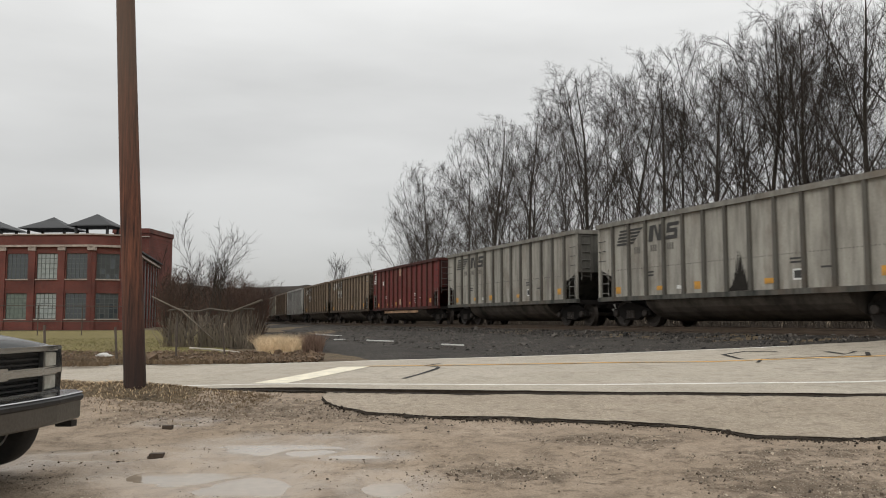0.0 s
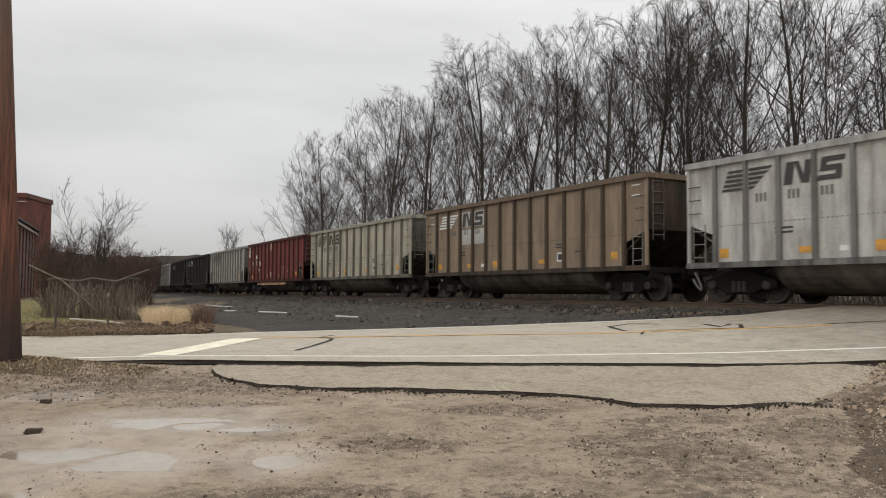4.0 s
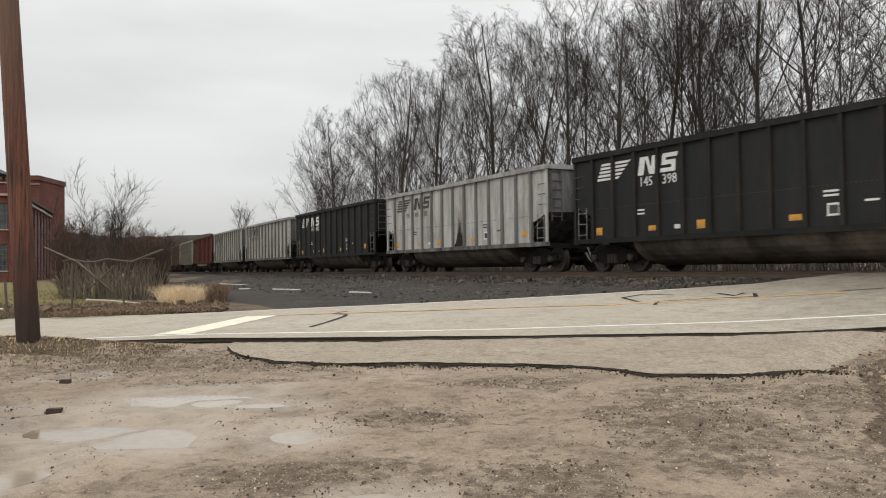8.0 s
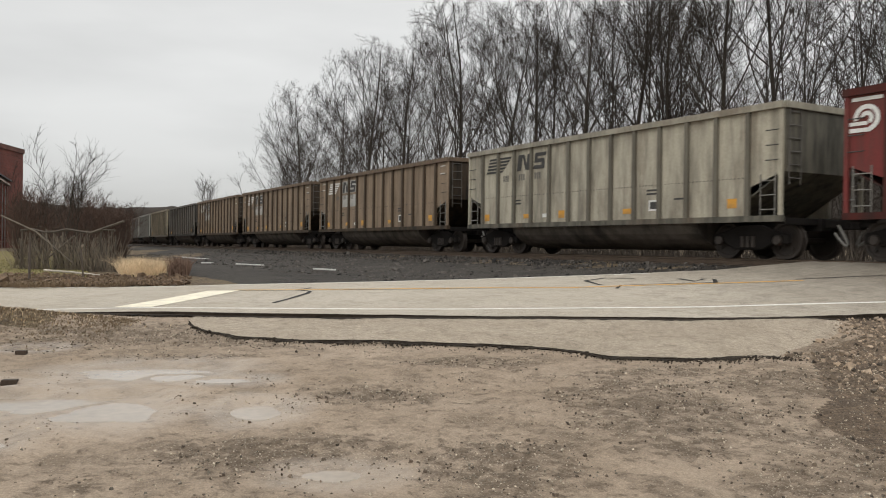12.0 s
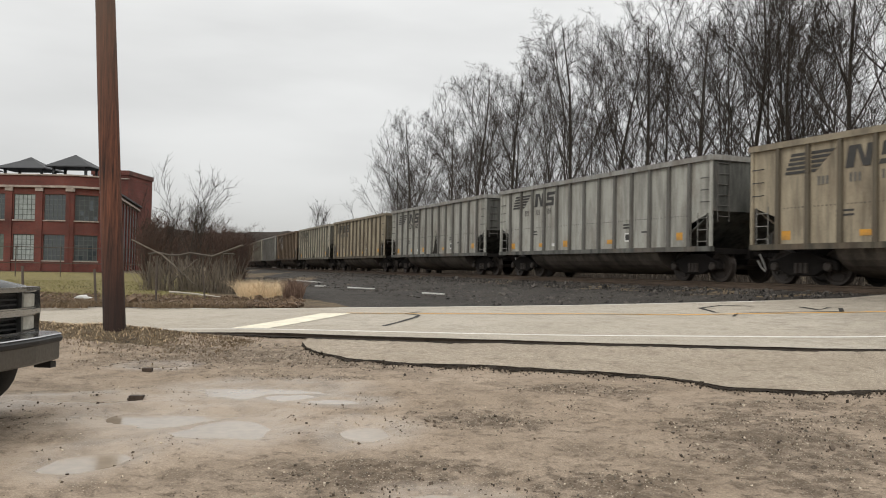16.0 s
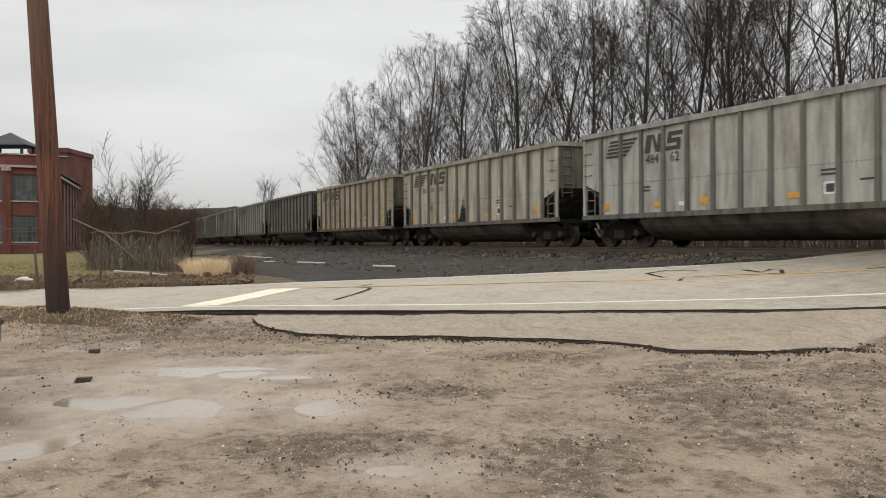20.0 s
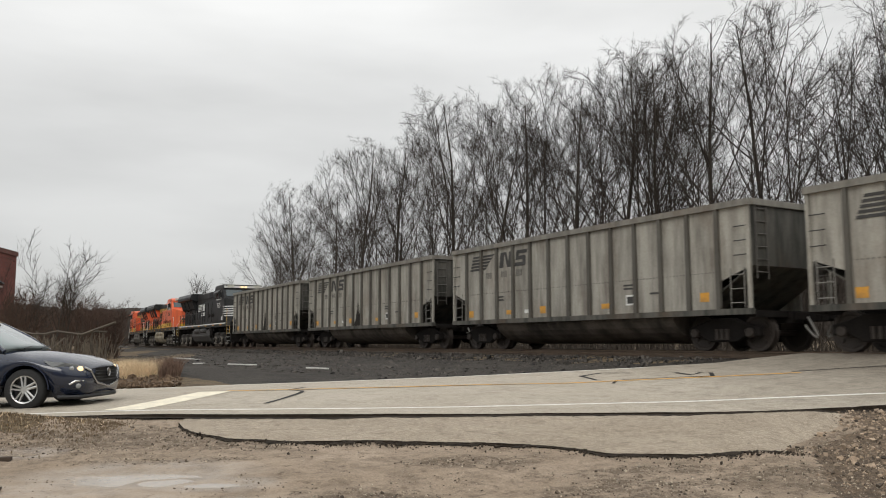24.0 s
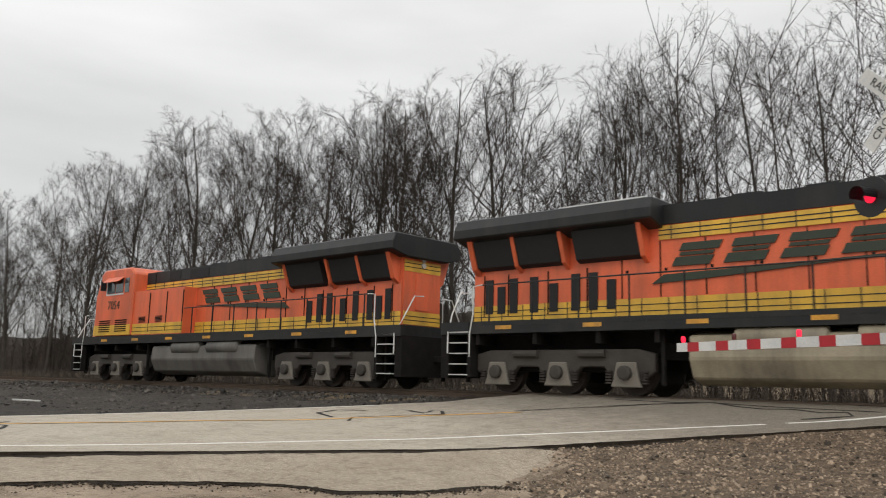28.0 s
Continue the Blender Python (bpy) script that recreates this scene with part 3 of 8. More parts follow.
def build_road():
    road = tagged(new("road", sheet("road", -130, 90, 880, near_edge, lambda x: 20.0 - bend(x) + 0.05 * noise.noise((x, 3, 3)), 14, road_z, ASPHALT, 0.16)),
                  "worn grey two-lane asphalt road rising to the crossing", "road", kind="structure")

    def line(name, x0, x1, y0, y1, material, lift=0.004, label=""):
        n = max(2, int((x1 - x0) / 0.5))
        part(name, sheet(name, x0, x1, n, lambda x: y0 - bend(x), lambda x: y1 - bend(x), 2, lambda x, y: road_z(x, y) + lift, material), material, road, label)
    line("edge_line", -130, 11.4, 12.75, 12.87, WHITE_LINE, label="worn white edge line")
    line("edge_line", 11.8, 14.5, 12.75, 12.87, WHITE_LINE, label="worn white edge line")
    line("edge_line", -130, 6.9, 19.72, 19.84, WHITE_LINE, label="worn white edge line")
    line("centre_line", -130, -9.2, 16.22, 16.34, YELLOW_LINE, label="worn yellow centre line")
    line("centre_line", -2.4, 8.75, 16.22, 16.34, YELLOW_LINE, label="worn yellow centre line")
    # the slanting stop bar across the near lane
    verts = []
    for k in range(9):
        y = 12.95 + (16.15 - 12.95) * k / 8
        x = -3.72 + (-2.88 + 3.72) * k / 8
        for dx in (0, 0.58):
            verts.append((x + dx, y, road_z(x + dx, y) + 0.005))
    part("stop_line", raw("stop_line", verts, [(2 * k, 2 * k + 1, 2 * k + 3, 2 * k + 2) for k in range(8)], STOP_PAINT), STOP_PAINT, road, "faded cream stop line")
    # tar seams that crawl over the asphalt
    rnd = random.Random(4)

    def seam(name, points, w):
        bm_v, fs = [], []
        for i, (x, y) in enumerate(points):
            d = Vector(points[min(i + 1, len(points) - 1)]) - Vector(points[max(i - 1, 0)])
            n = Vector((-d.y, d.x)).normalized() * w * rnd.uniform(0.6, 1.3)
            for sgn in (-1, 1):
                px, py = x + n.x * sgn, y + n.y * sgn
                bm_v.append((px, py, road_z(px, py) + 0.006))
        fs = [(2 * i, 2 * i + 1, 2 * i + 3, 2 * i + 2) for i in range(len(points) - 1)]
        part(name, raw(name, bm_v, fs, TAR), TAR, road)
    seam("tar_seam", [(-1.41, 13.7), (-1.21, 14.5), (-0.98, 15.5), (-0.95, 15.9), (-1.23, 16.2), (-1.0, 17.1)], 0.05)
    seam("tar_seam", [(6.11, 18.2), (5.59, 18.7), (4.93, 18.0), (4.88, 16.7), (4.94, 16.65)], 0.05)
    seam("tar_seam", [(4.95, 15.8), (5.23, 16.42), (5.51, 16.43), (6.31, 16.4), (7.1, 16.2)], 0.04)
    seam("tar_seam", [(6.9, 17.6), (6.92, 16.75), (7.34, 17.26), (7.45, 17.0), (7.11, 16.16)], 0.055)
    seam("tar_seam", [(8.74, 16.1), (9.98, 15.95), (11.58, 15.1), (12.33, 14.44), (12.57, 14.24), (12.53, 13.56), (12.66, 12.95), (13.0, 12.5), (13.07, 11.9), (13.39, 11.54), (13.18, 11.26), (12.93, 11.39), (12.35, 11.7)], 0.035)
    seam("tar_seam", [(11.5, 16.3), (11.85, 15.4), (12.1, 14.75), (12.4, 14.5)], 0.03)
    seam("tar_seam", [(12.53, 14.19), (12.88, 13.14), (13.33, 12.13), (13.79, 11.13)], 0.03)
    seam("tar_seam", [(-7.4, 13.6), (-6.6, 13.2), (-5.9, 13.1)], 0.03)
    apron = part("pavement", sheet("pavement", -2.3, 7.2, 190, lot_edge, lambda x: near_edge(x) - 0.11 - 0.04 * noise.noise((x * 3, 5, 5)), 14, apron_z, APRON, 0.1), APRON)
    tagged(apron, "cracked old asphalt apron with a broken lip", "pavement", kind="structure")
    # dark ragged strips along the crack between road and apron and the foot of the lip
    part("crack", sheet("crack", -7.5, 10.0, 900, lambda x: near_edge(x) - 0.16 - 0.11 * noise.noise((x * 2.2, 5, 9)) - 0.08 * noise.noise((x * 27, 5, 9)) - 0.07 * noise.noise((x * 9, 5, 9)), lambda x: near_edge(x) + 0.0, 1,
                         lambda x, y: max(apron_z(x, y), ground(x, y)) + 0.006, DARK_EDGE), None, road, "dark crack along the asphalt edge")
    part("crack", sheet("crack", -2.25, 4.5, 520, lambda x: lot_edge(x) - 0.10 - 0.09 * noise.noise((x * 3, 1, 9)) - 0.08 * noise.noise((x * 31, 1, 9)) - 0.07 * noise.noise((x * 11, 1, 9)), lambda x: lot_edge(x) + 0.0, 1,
                         lambda x, y: max(land(x, y) - 0.005, ground(x, y) + 0.012), DARK_EDGE), None, apron, "dark broken lip of the asphalt")


BALLAST_OUT = 4.6


def build_track():
    ballast_v, ballast_f = [], []
    offs = [-9, -6, -4.6, -3.2, -2.2, -1.5, -0.8, 0, 0.8, 1.5, 2.2, 3.0, 3.8, 4.6, 5.6, 6.8, 9, 12, 15, 18, 21]
    ss = list(np.arange(-70, 60, 0.8)) + list(np.arange(60, 420, 4))
    for s in ss:
        for o in offs:
            (p, h) = track(s, -o)
            q = abs(o)
            z = bank(q) + (0.0 if q < 3.5 else 0.05) + 0.05 * noise.noise((p.x * 1.1, p.y * 1.1, 0)) + 0.03 * noise.noise((p.x * 3, p.y * 3, 2))
            if 11.0 < p.y < 20.1:
                z -= 0.16
            if o > 2.4 and p.y < 11.6:
                z -= 0.5
            if p.x < -0.262 * p.y + 0.5 * noise.noise((p.x * 0.5, p.y * 0.5, 8)) and o > 5:
                z -= 0.5
            if o > 6.5 and p.y < 19.9 or o > 15 + 3 * noise.noise((p.x * 0.2, p.y * 0.2, 6)) and s > 34:
                z -= 0.5
            if q < 1.4:
                z = min(z, RAIL_Z - 0.2)
            z += 0.0391 * min(max(p.y, -8), 12.8) - 0.5 if q > 3 else 0
            ballast_v.append((p.x, p.y, z))
    w = len(offs)
    ballast_f = [(i * w + j, i * w + j + 1, (i + 1) * w + j + 1, (i + 1) * w + j) for i in range(len(ss) - 1) for j in range(w - 1)]
    tagged(new("ballast", raw("ballast", ballast_v, ballast_f, GRAVEL, True)), "dark grey crushed-stone ballast bed", "ballast", kind="structure")
    rail_mat = mat("rail_steel", (0.13, 0.095, 0.07), 0.55, 0.6, var=0.3)
    tie_mat = mat("tie_wood", (0.075, 0.06, 0.048), 0.9, var=0.35, fine=90, islands=0.3)
    profile = ((-0.07, 0), (0.07, 0), (0.07, 0.02), (0.012, 0.04), (0.012, 0.13), (0.036, 0.14), (0.036, 0.175), (-0.036, 0.175), (-0.036, 0.14), (-0.012, 0.13), (-0.012, 0.04), (-0.07, 0.02))
    tr = thing("railway_track", "steel rails on dark wooden ties through the crossing", "railway track", kind="structure")
    for side in (-0.755, 0.755):
        v, f = [], []
        rs = list(np.arange(-70, 420, 4.0))
        for s in rs:
            p, h = track(s, side)
            n = Vector((-math.sin(h), math.cos(h)))
            for a, b in profile:
                v.append((p.x + n.x * a, p.y + n.y * a, RAIL_Z - 0.175 + b))
        k = len(profile)
        for i in range(len(rs) - 1):
            for j in range(k):
                f.append((i * k + j, i * k + (j + 1) % k, (i + 1) * k + (j + 1) % k, (i + 1) * k + j))
        part("rail", raw("rail", v, f, rail_mat), rail_mat, tr)
    bm = bmesh.new(); box(bm, -0.115, 0.115, -1.3, 1.3, -0.15, 0); bevel(bm, 0.012)
    tie = finish(bm, "tie", tie_mat)
    for i in range(190):
        s = -12 + i * 0.53
        p, h = track(s)
        if 11.6 < p.y < 20.3:
            continue
        part("tie", tie, tie_mat, tr, m=pose(p.x, p.y, RAIL_Z - 0.168, 0, 0, math.degrees(h) + random.uniform(-1, 1)))
    # wooden planks between and beside the rails where the road crosses
    plank_mat = mat("crossing_plank", (0.085, 0.08, 0.074), 0.85, var=0.3, fine=60, islands=0.25)
    for o in (-0.45, -0.15, 0.15, 0.45):
        for k in range(4):
            s0 = 4.3 + k * 2.45 - 0.49 * (0)
            bm = bmesh.new(); box(bm, -1.2, 1.2, -0.125, 0.125, -0.12, 0); bevel(bm, 0.01)
            p, h = track(s0 - 2.0 + 1.2, o)
            part("crossing_plank", bm, plank_mat, tr, m=pose(p.x, p.y, RAIL_Z - 0.012, 0, 0, math.degrees(h)))


def hull(points):
    """The convex outline of a set of places."""
    pts = sorted(set(points))

    def half(seq):
        out = []
        for p in seq:
            while len(out) > 1 and (out[-1][0] - out[-2][0]) * (p[1] - out[-2][1]) - (out[-1][1] - out[-2][1]) * (p[0] - out[-2][0]) <= 0:
                out.pop()
            out.append(p)
        return out[:-1]
    return half(pts) + half(pts[::-1])


def build_puddles():
    """A level sheet of water for each hollow; the ground's own shape draws the shore."""
    pools = {}
    for px, py, a, b, t, ly in PUDDLES:
        rim = pools.setdefault(ly, (px, []))[1]
        for k in range(60):
            w = 2 * math.pi * k / 60
            r = 0.25
            while r < 2.0:
                u, q = a * r * math.cos(w), b * r * math.sin(w)
                x, y = px + u * math.cos(t) - q * math.sin(t), py + u * math.sin(t) + q * math.cos(t)
                if shore(x, y, u / a, q / b) > 1.3:
                    break
                r += 0.05
            rim.append((round(x, 3), round(y, 3)))
    for ly, (px, rim) in pools.items():
        edge = hull(rim)
        z = land(-2.0, ly) - WATER_DROP
        tagged(new("puddle", raw("puddle", [(x, y, z) for x, y in edge], [tuple(range(len(edge)))], WATER)), "shallow muddy rain puddle on the dirt", "puddle", "puddles in the lot", "structure")


build_ground()
build_road()
build_track()
build_puddles()

# ---- bare trees ----
BARK = mat("grey_bark", (0.06, 0.051, 0.043), 0.95, spec=0.1, var=0.35, scale=1.5, fine=25, bump=0.4)
TWIG = mat("twig_bark", (0.046, 0.038, 0.032), 0.95, spec=0.1, var=0.3, scale=0.5, fine=9, bump=0)
RED_TWIG = mat("reddish_brush", (0.085, 0.056, 0.044), 0.95, spec=0.1, var=0.35, scale=0.4, fine=6, bump=0)


class Sprout:
    """Gathers tapered stems as plain vertex and face lists."""
    def __init__(self):
        self.v, self.f = [], []

    def stem(self, pts, r0, r1, sides):
        first = len(self.v)
        n = len(pts)
        for i, p in enumerate(pts):
            d = (pts[min(i + 1, n - 1)] - pts[max(i - 1, 0)]).normalized()
            a = d.orthogonal().normalized()
            b = d.cross(a)
            r = r0 + (r1 - r0) * i / (n - 1)
            for k in range(sides):
                w = 2 * math.pi * k / sides
                q = p + (a * math.cos(w) + b * math.sin(w)) * r
                self.v.append((q.x, q.y, q.z))
        for i in range(n - 1):
            for k in range(sides):
                u = first + i * sides
                self.f.append((u + k, u + (k + 1) % sides, u + sides + (k + 1) % sides, u + sides + k))


def grow(rnd, base, d, length, bend, n, up=0.12):
    pts, p, d = [base.copy()], base.copy(), d.normalized()
    for i in range(n):
        d = (d + Vector((rnd.gauss(0, bend), rnd.gauss(0, bend), rnd.gauss(0, bend) + up))).normalized()
        p = p + d * (length / n)
        pts.append(p.copy())
    return pts


def side_shoot(rnd, axis, angle):
    a = axis.orthogonal().normalized()
    a.rotate(Matrix.Rotation(rnd.uniform(0, 2 * math.pi), 3, axis))
    return (axis * math.cos(angle) + a * math.sin(angle)).normalized()


def broad_tree(seed, height, limbs, wide=1.0, rich=(5, 5, 4), trunk_r=None, bole=0.24):
    """A bare broad-crowned tree: the trunk breaks into rising limbs, each dividing three times more into upswept twigs."""
    rnd = random.Random(seed)
    trunk, crown = Sprout(), Sprout()
    r0 = trunk_r or height * 0.0105
    main = grow(rnd, Vector((0, 0, -0.3)), Vector((rnd.gauss(0, 0.03), rnd.gauss(0, 0.03), 1)), height * 0.88, 0.03, 13, 0.06)
    trunk.stem(main, r0 * 1.2, r0 * 0.16, 7)
    arms = [(main[5:], height * 0.5, r0 * 0.5)]
    turn = rnd.uniform(0, 6.28)
    for k in range(limbs):
        u = bole + (0.62 - bole) * (k / max(limbs - 1, 1)) ** 0.9
        i = u * 12 / 0.88
        base = main[int(i)].lerp(main[int(i) + 1], i % 1)
        turn += 2.4 + rnd.uniform(-0.5, 0.5)
        tilt = radians(rnd.uniform(42, 62) - 24 * u) * wide
        d = Vector((math.cos(turn) * math.sin(tilt), math.sin(turn) * math.sin(tilt), math.cos(tilt)))
        ln = height * (0.92 - 0.8 * u) * rnd.uniform(0.62, 0.84)
        r = r0 * rnd.uniform(0.36, 0.5) * (1.15 - u)
        pts = grow(rnd, base, d, ln, 0.045, 9, 0.075)
        trunk.stem(pts, r, 0.016, 5)
        arms.append((pts, ln, r))

    def shoots(pts, ln, r, level):
        n = len(pts) - 1
        count = rich[level] + (3 if level == 0 else 0)
        for k in range(count):
            u = 0.22 + 0.78 * (k + rnd.random()) / count
            i = min(int(u * n), n - 1)
            base = pts[i].lerp(pts[i + 1], u * n - i)
            axis = (pts[i + 1] - pts[i]).normalized()
            d = side_shoot(rnd, axis, radians(rnd.uniform(24, 52)))
            d.z = d.z * 0.9 + 0.08
            l2 = ln * (0.56 - 0.24 * u) * rnd.uniform(0.65, 1.15)
            if level == 2:
                crown.stem(grow(rnd, base, d, max(l2, 0.5), 0.12, 1, 0.05), 0.0066, 0.0028, 3)
                continue
            r2 = max(r * (0.5 - 0.28 * u), 0.0098)
            tip = grow(rnd, base, d, l2, 0.06, 4 if level == 0 else 3, 0.07)
            crown.stem(tip, r2, 0.006, 4 if level == 0 else 3)
            shoots(tip, l2, r2, level + 1)
    for pts, ln, r in arms:
        shoots(pts, ln, r, 0)
    # brought to its full height exactly
    top = sorted(q[2] for q in crown.v)[int(len(crown.v) * 0.995)]
    mid, tall, broad = top * 0.56, top * 0.39, top * 0.31 * wide

    def rounded(q):
        # shoots that reach past the rounded crown stop short of their length
        rise = max(0.0, q[2] - mid)
        rho = math.hypot(math.hypot(q[0], q[1]) / broad, rise / tall)
        f = (1 + (rho - 1) * 0.45) / rho if rho > 1 else 1.0
        return (q[0] * f, q[1] * f, q[2] - rise + rise * f)
    shape = [[rounded(q) for q in part_v] for part_v in (trunk.v, crown.v)]
    k = height / sorted(q[2] for q in shape[1])[int(len(crown.v) * 0.998)]
    flat = [[(q[0] * k, q[1] * k, q[2] * k) for q in part_v] for part_v in shape]
    return (raw("trunk", flat[0], trunk.f, BARK, True), raw("crown", flat[1], crown.f, TWIG))


def tree_meshes(seed, height, fork, rich, spread_deg=38, twig=None, trunk_r=None, first=0.3):
    """A bare winter tree: trunk and forks in one mesh, limbs and twigs in another."""
    rnd = random.Random(seed)
    trunk, crown = Sprout(), Sprout()
    r0 = trunk_r or height * 0.0125
    stems = []
    main = grow(rnd, Vector((0, 0, -0.3)), Vector((rnd.gauss(0, 0.04), rnd.gauss(0, 0.04), 1)), height * 0.9, 0.035, 12, 0.05)
    trunk.stem(main, r0 * 1.25, r0 * 0.12, 7)
    stems.append((main, r0))
    for k in range(fork):
        i = rnd.randint(3, 6) if height > 8 else rnd.randint(0, 4)
        d = side_shoot(rnd, Vector((0, 0, 1)), radians(rnd.uniform(12, 26)))
        pts = grow(rnd, main[i], d, height * rnd.uniform(0.72, 0.92) - main[i].z, 0.05, 9, 0.08)
        trunk.stem(pts, r0 * 0.6, r0 * 0.1, 6)
        stems.append((pts, r0 * 0.55))
    for pts, r in stems:
        n = len(pts)
        for i in range(max(1, int(n * first)), n):
            along = i / (n - 1)
            axis = (pts[i] - pts[i - 1]).normalized()
            for k in range(rich[0]):
                base = pts[i - 1].lerp(pts[i], rnd.random())
                d = side_shoot(rnd, axis, radians(rnd.uniform(spread_deg * 0.7, spread_deg * 1.3)))
                ln = height * rnd.uniform(0.7, 1.2) * (0.075 + 0.16 * math.sin(math.pi * min(max(pts[i].z / height, 0.05), 1) ** 0.75))
                limb = grow(rnd, base, d, ln, 0.07, 5, 0.09)
                crown.stem(limb, max(r * 0.26 * (1.1 - along), 0.022), 0.008, 3)
                for j in range(rich[1]):
                    q = rnd.randint(2, 5)
                    b2 = limb[q - 1].lerp(limb[q], rnd.random())
                    d2 = side_shoot(rnd, (limb[q] - limb[q - 1]).normalized(), radians(rnd.uniform(20, 46)))
                    l2 = ln * rnd.uniform(0.4, 0.7)
                    br = grow(rnd, b2, d2, l2, 0.11, 3, 0.10)
                    crown.stem(br, 0.012, 0.005, 3)
                    for h in range(rich[2]):
                        q3 = rnd.randint(1, 3)
                        b3 = br[q3 - 1].lerp(br[q3], rnd.random())
                        d3 = side_shoot(rnd, (br[q3] - br[q3 - 1]).normalized(), radians(rnd.uniform(16, 42)))
                        crown.stem(grow(rnd, b3, d3, l2 * rnd.uniform(0.45, 0.9), 0.1, 1, 0.1), 0.0066, 0.003, 3)
    return (raw("trunk", trunk.v, trunk.f, BARK, True), raw("crown", crown.v, crown.f, twig or TWIG))


def plant(meshes, x, y, turn, size, label, category="tree", group="", sink=0.0, z=None):
    t = thing("tree", label, category, group, m=pose(x, y, (land(x, y) if z is None else z) - sink, 0, 0, turn) @ Matrix.Scale(size, 4))
    part("trunk", meshes[0], None, t)
    part("crown", meshes[1], None, t)
    return t


def bearing(az, dist):
    a = radians(az)
    return dist * math.sin(a), dist * math.cos(a)


SLIM = [tree_meshes(s, 9.0, 3, (1, 4, 4), 36, None, 0.05, 0.3) for s in (51, 52)]


SAPLINGS = 700


def build_trees():
    tall = [broad_tree(sd, 19.0, n, w, (6, 6, 8), 0.16) for sd, n, w in ((1, 8, 0.95), (2, 9, 0.85), (3, 8, 1.05), (4, 9, 0.8), (5, 7, 1.0), (6, 9, 0.9))]
    back = [broad_tree(sd, 19.0, n, 0.8, (5, 5, 6), 0.12, 0.3) for sd, n in ((11, 6), (12, 7), (13, 6))]
    rnd = random.Random(19)
    # front row, one for each crown that stands out: bearing, distance, height
    row = ((-5.0, 92, 15.0), (-3.85, 80, 17.2), (-1.6, 74, 16.0), (0.4, 68, 18.8), (3.0, 62, 17.5), (6.6, 56, 19.2), (9.4, 52, 17.0), (11.8, 49, 18.0), (14.6, 46, 17.2),
           (17.7, 44, 17.9), (21.0, 41.5, 16.4), (24.8, 39, 16.6), (28.4, 37.5, 16.6), (32.0, 36.5, 13.2), (35.3, 35.5, 14.6), (39.6, 34.5, 17.6), (44.5, 33.5, 16.2), (48.5, 32.5, 16.1),
           (53.0, 33.0, 17.0), (58.0, 32.0, 16.0), (64.0, 32.5, 17.0), (72.0, 33, 16.0))
    for i, (az, r, h) in enumerate(row):
        x, y = bearing(az, r)
        plant(back[i % 3] if az > 30 else tall[(i * 5 + i // 6) % 6], x, y, rnd.uniform(0, 360), h / 20.0, "tall bare winter tree beside the railway", group="trees along the railway")
    for k in range(26):
        s = rnd.uniform(12, 118) if k % 6 else rnd.uniform(-45, 12)
        p, h = track(s, rnd.uniform(13, 46) if k > 20 else rnd.uniform(11.5, 17))
        hgt = rnd.uniform(13, 17.5) * (1.0 if s < 75 else max(0.62, 1.0 - (s - 75) * 0.008))
        plant(back[k % 3], p.x, p.y, rnd.uniform(0, 360), hgt / 19.5, "slender bare tree in the wood", group="trees in the wood")
    # the mass of saplings that fills the wood behind
    kinds = []
    for seed in range(7):
        r7 = random.Random(600 + seed)
        sp = Sprout()
        main = grow(r7, Vector((0, 0, -0.3)), Vector((r7.gauss(0, 0.07), r7.gauss(0, 0.07), 1)), 11.0, 0.06, 6, 0.05)
        sp.stem(main, 0.075, 0.012, 4)
        for q in range(22):
            i = r7.randint(1, 6)
            axis = (main[i] - main[i - 1]).normalized()
            b = grow(r7, main[i - 1].lerp(main[i], r7.random()), side_shoot(r7, axis, radians(r7.uniform(28, 62))), r7.uniform(1.2, 3.2), 0.12, 2, 0.1)
            sp.stem(b, 0.02, 0.008, 3)
            for w in range(4):
                j = r7.randint(1, 2)
                sp.stem(grow(r7, b[j - 1].lerp(b[j], r7.random()), side_shoot(r7, (b[j] - b[j - 1]).normalized(), radians(r7.uniform(20, 50))), r7.uniform(0.6, 1.5), 0.1, 1, 0.1), 0.009, 0.004, 3)
        kinds.append((np.array(sp.v), np.array(sp.f)))
    vs, fs, count = [], [], 0
    for k in range(SAPLINGS):
        s = rnd.uniform(4, 62) if k % 5 > 2 else rnd.uniform(45, 150) if k % 20 else rnd.uniform(-48, 4)
        p, h = track(s, 9.5 + 34 * rnd.random() ** 1.4)
        v, f = kinds[k % 7]
        a, size = rnd.uniform(0, 6.28), rnd.uniform(0.55, 1.2) * (1.0 if s < 70 else max(0.6, 1.0 - (s - 70) * 0.008))
        turn = np.array(((math.cos(a), -math.sin(a), 0), (math.sin(a), math.cos(a), 0), (0, 0, 1))) * size
        vs.append(v @ turn.T + np.array((p.x, p.y, land(p.x, p.y)))); fs.append(f + count); count += len(v)
    tagged(new("saplings", raw("saplings", np.concatenate(vs).tolist(), np.concatenate(fs).tolist(), TWIG)), "dense grey bare saplings filling the wood", "woods", kind="stuff")


build_trees()

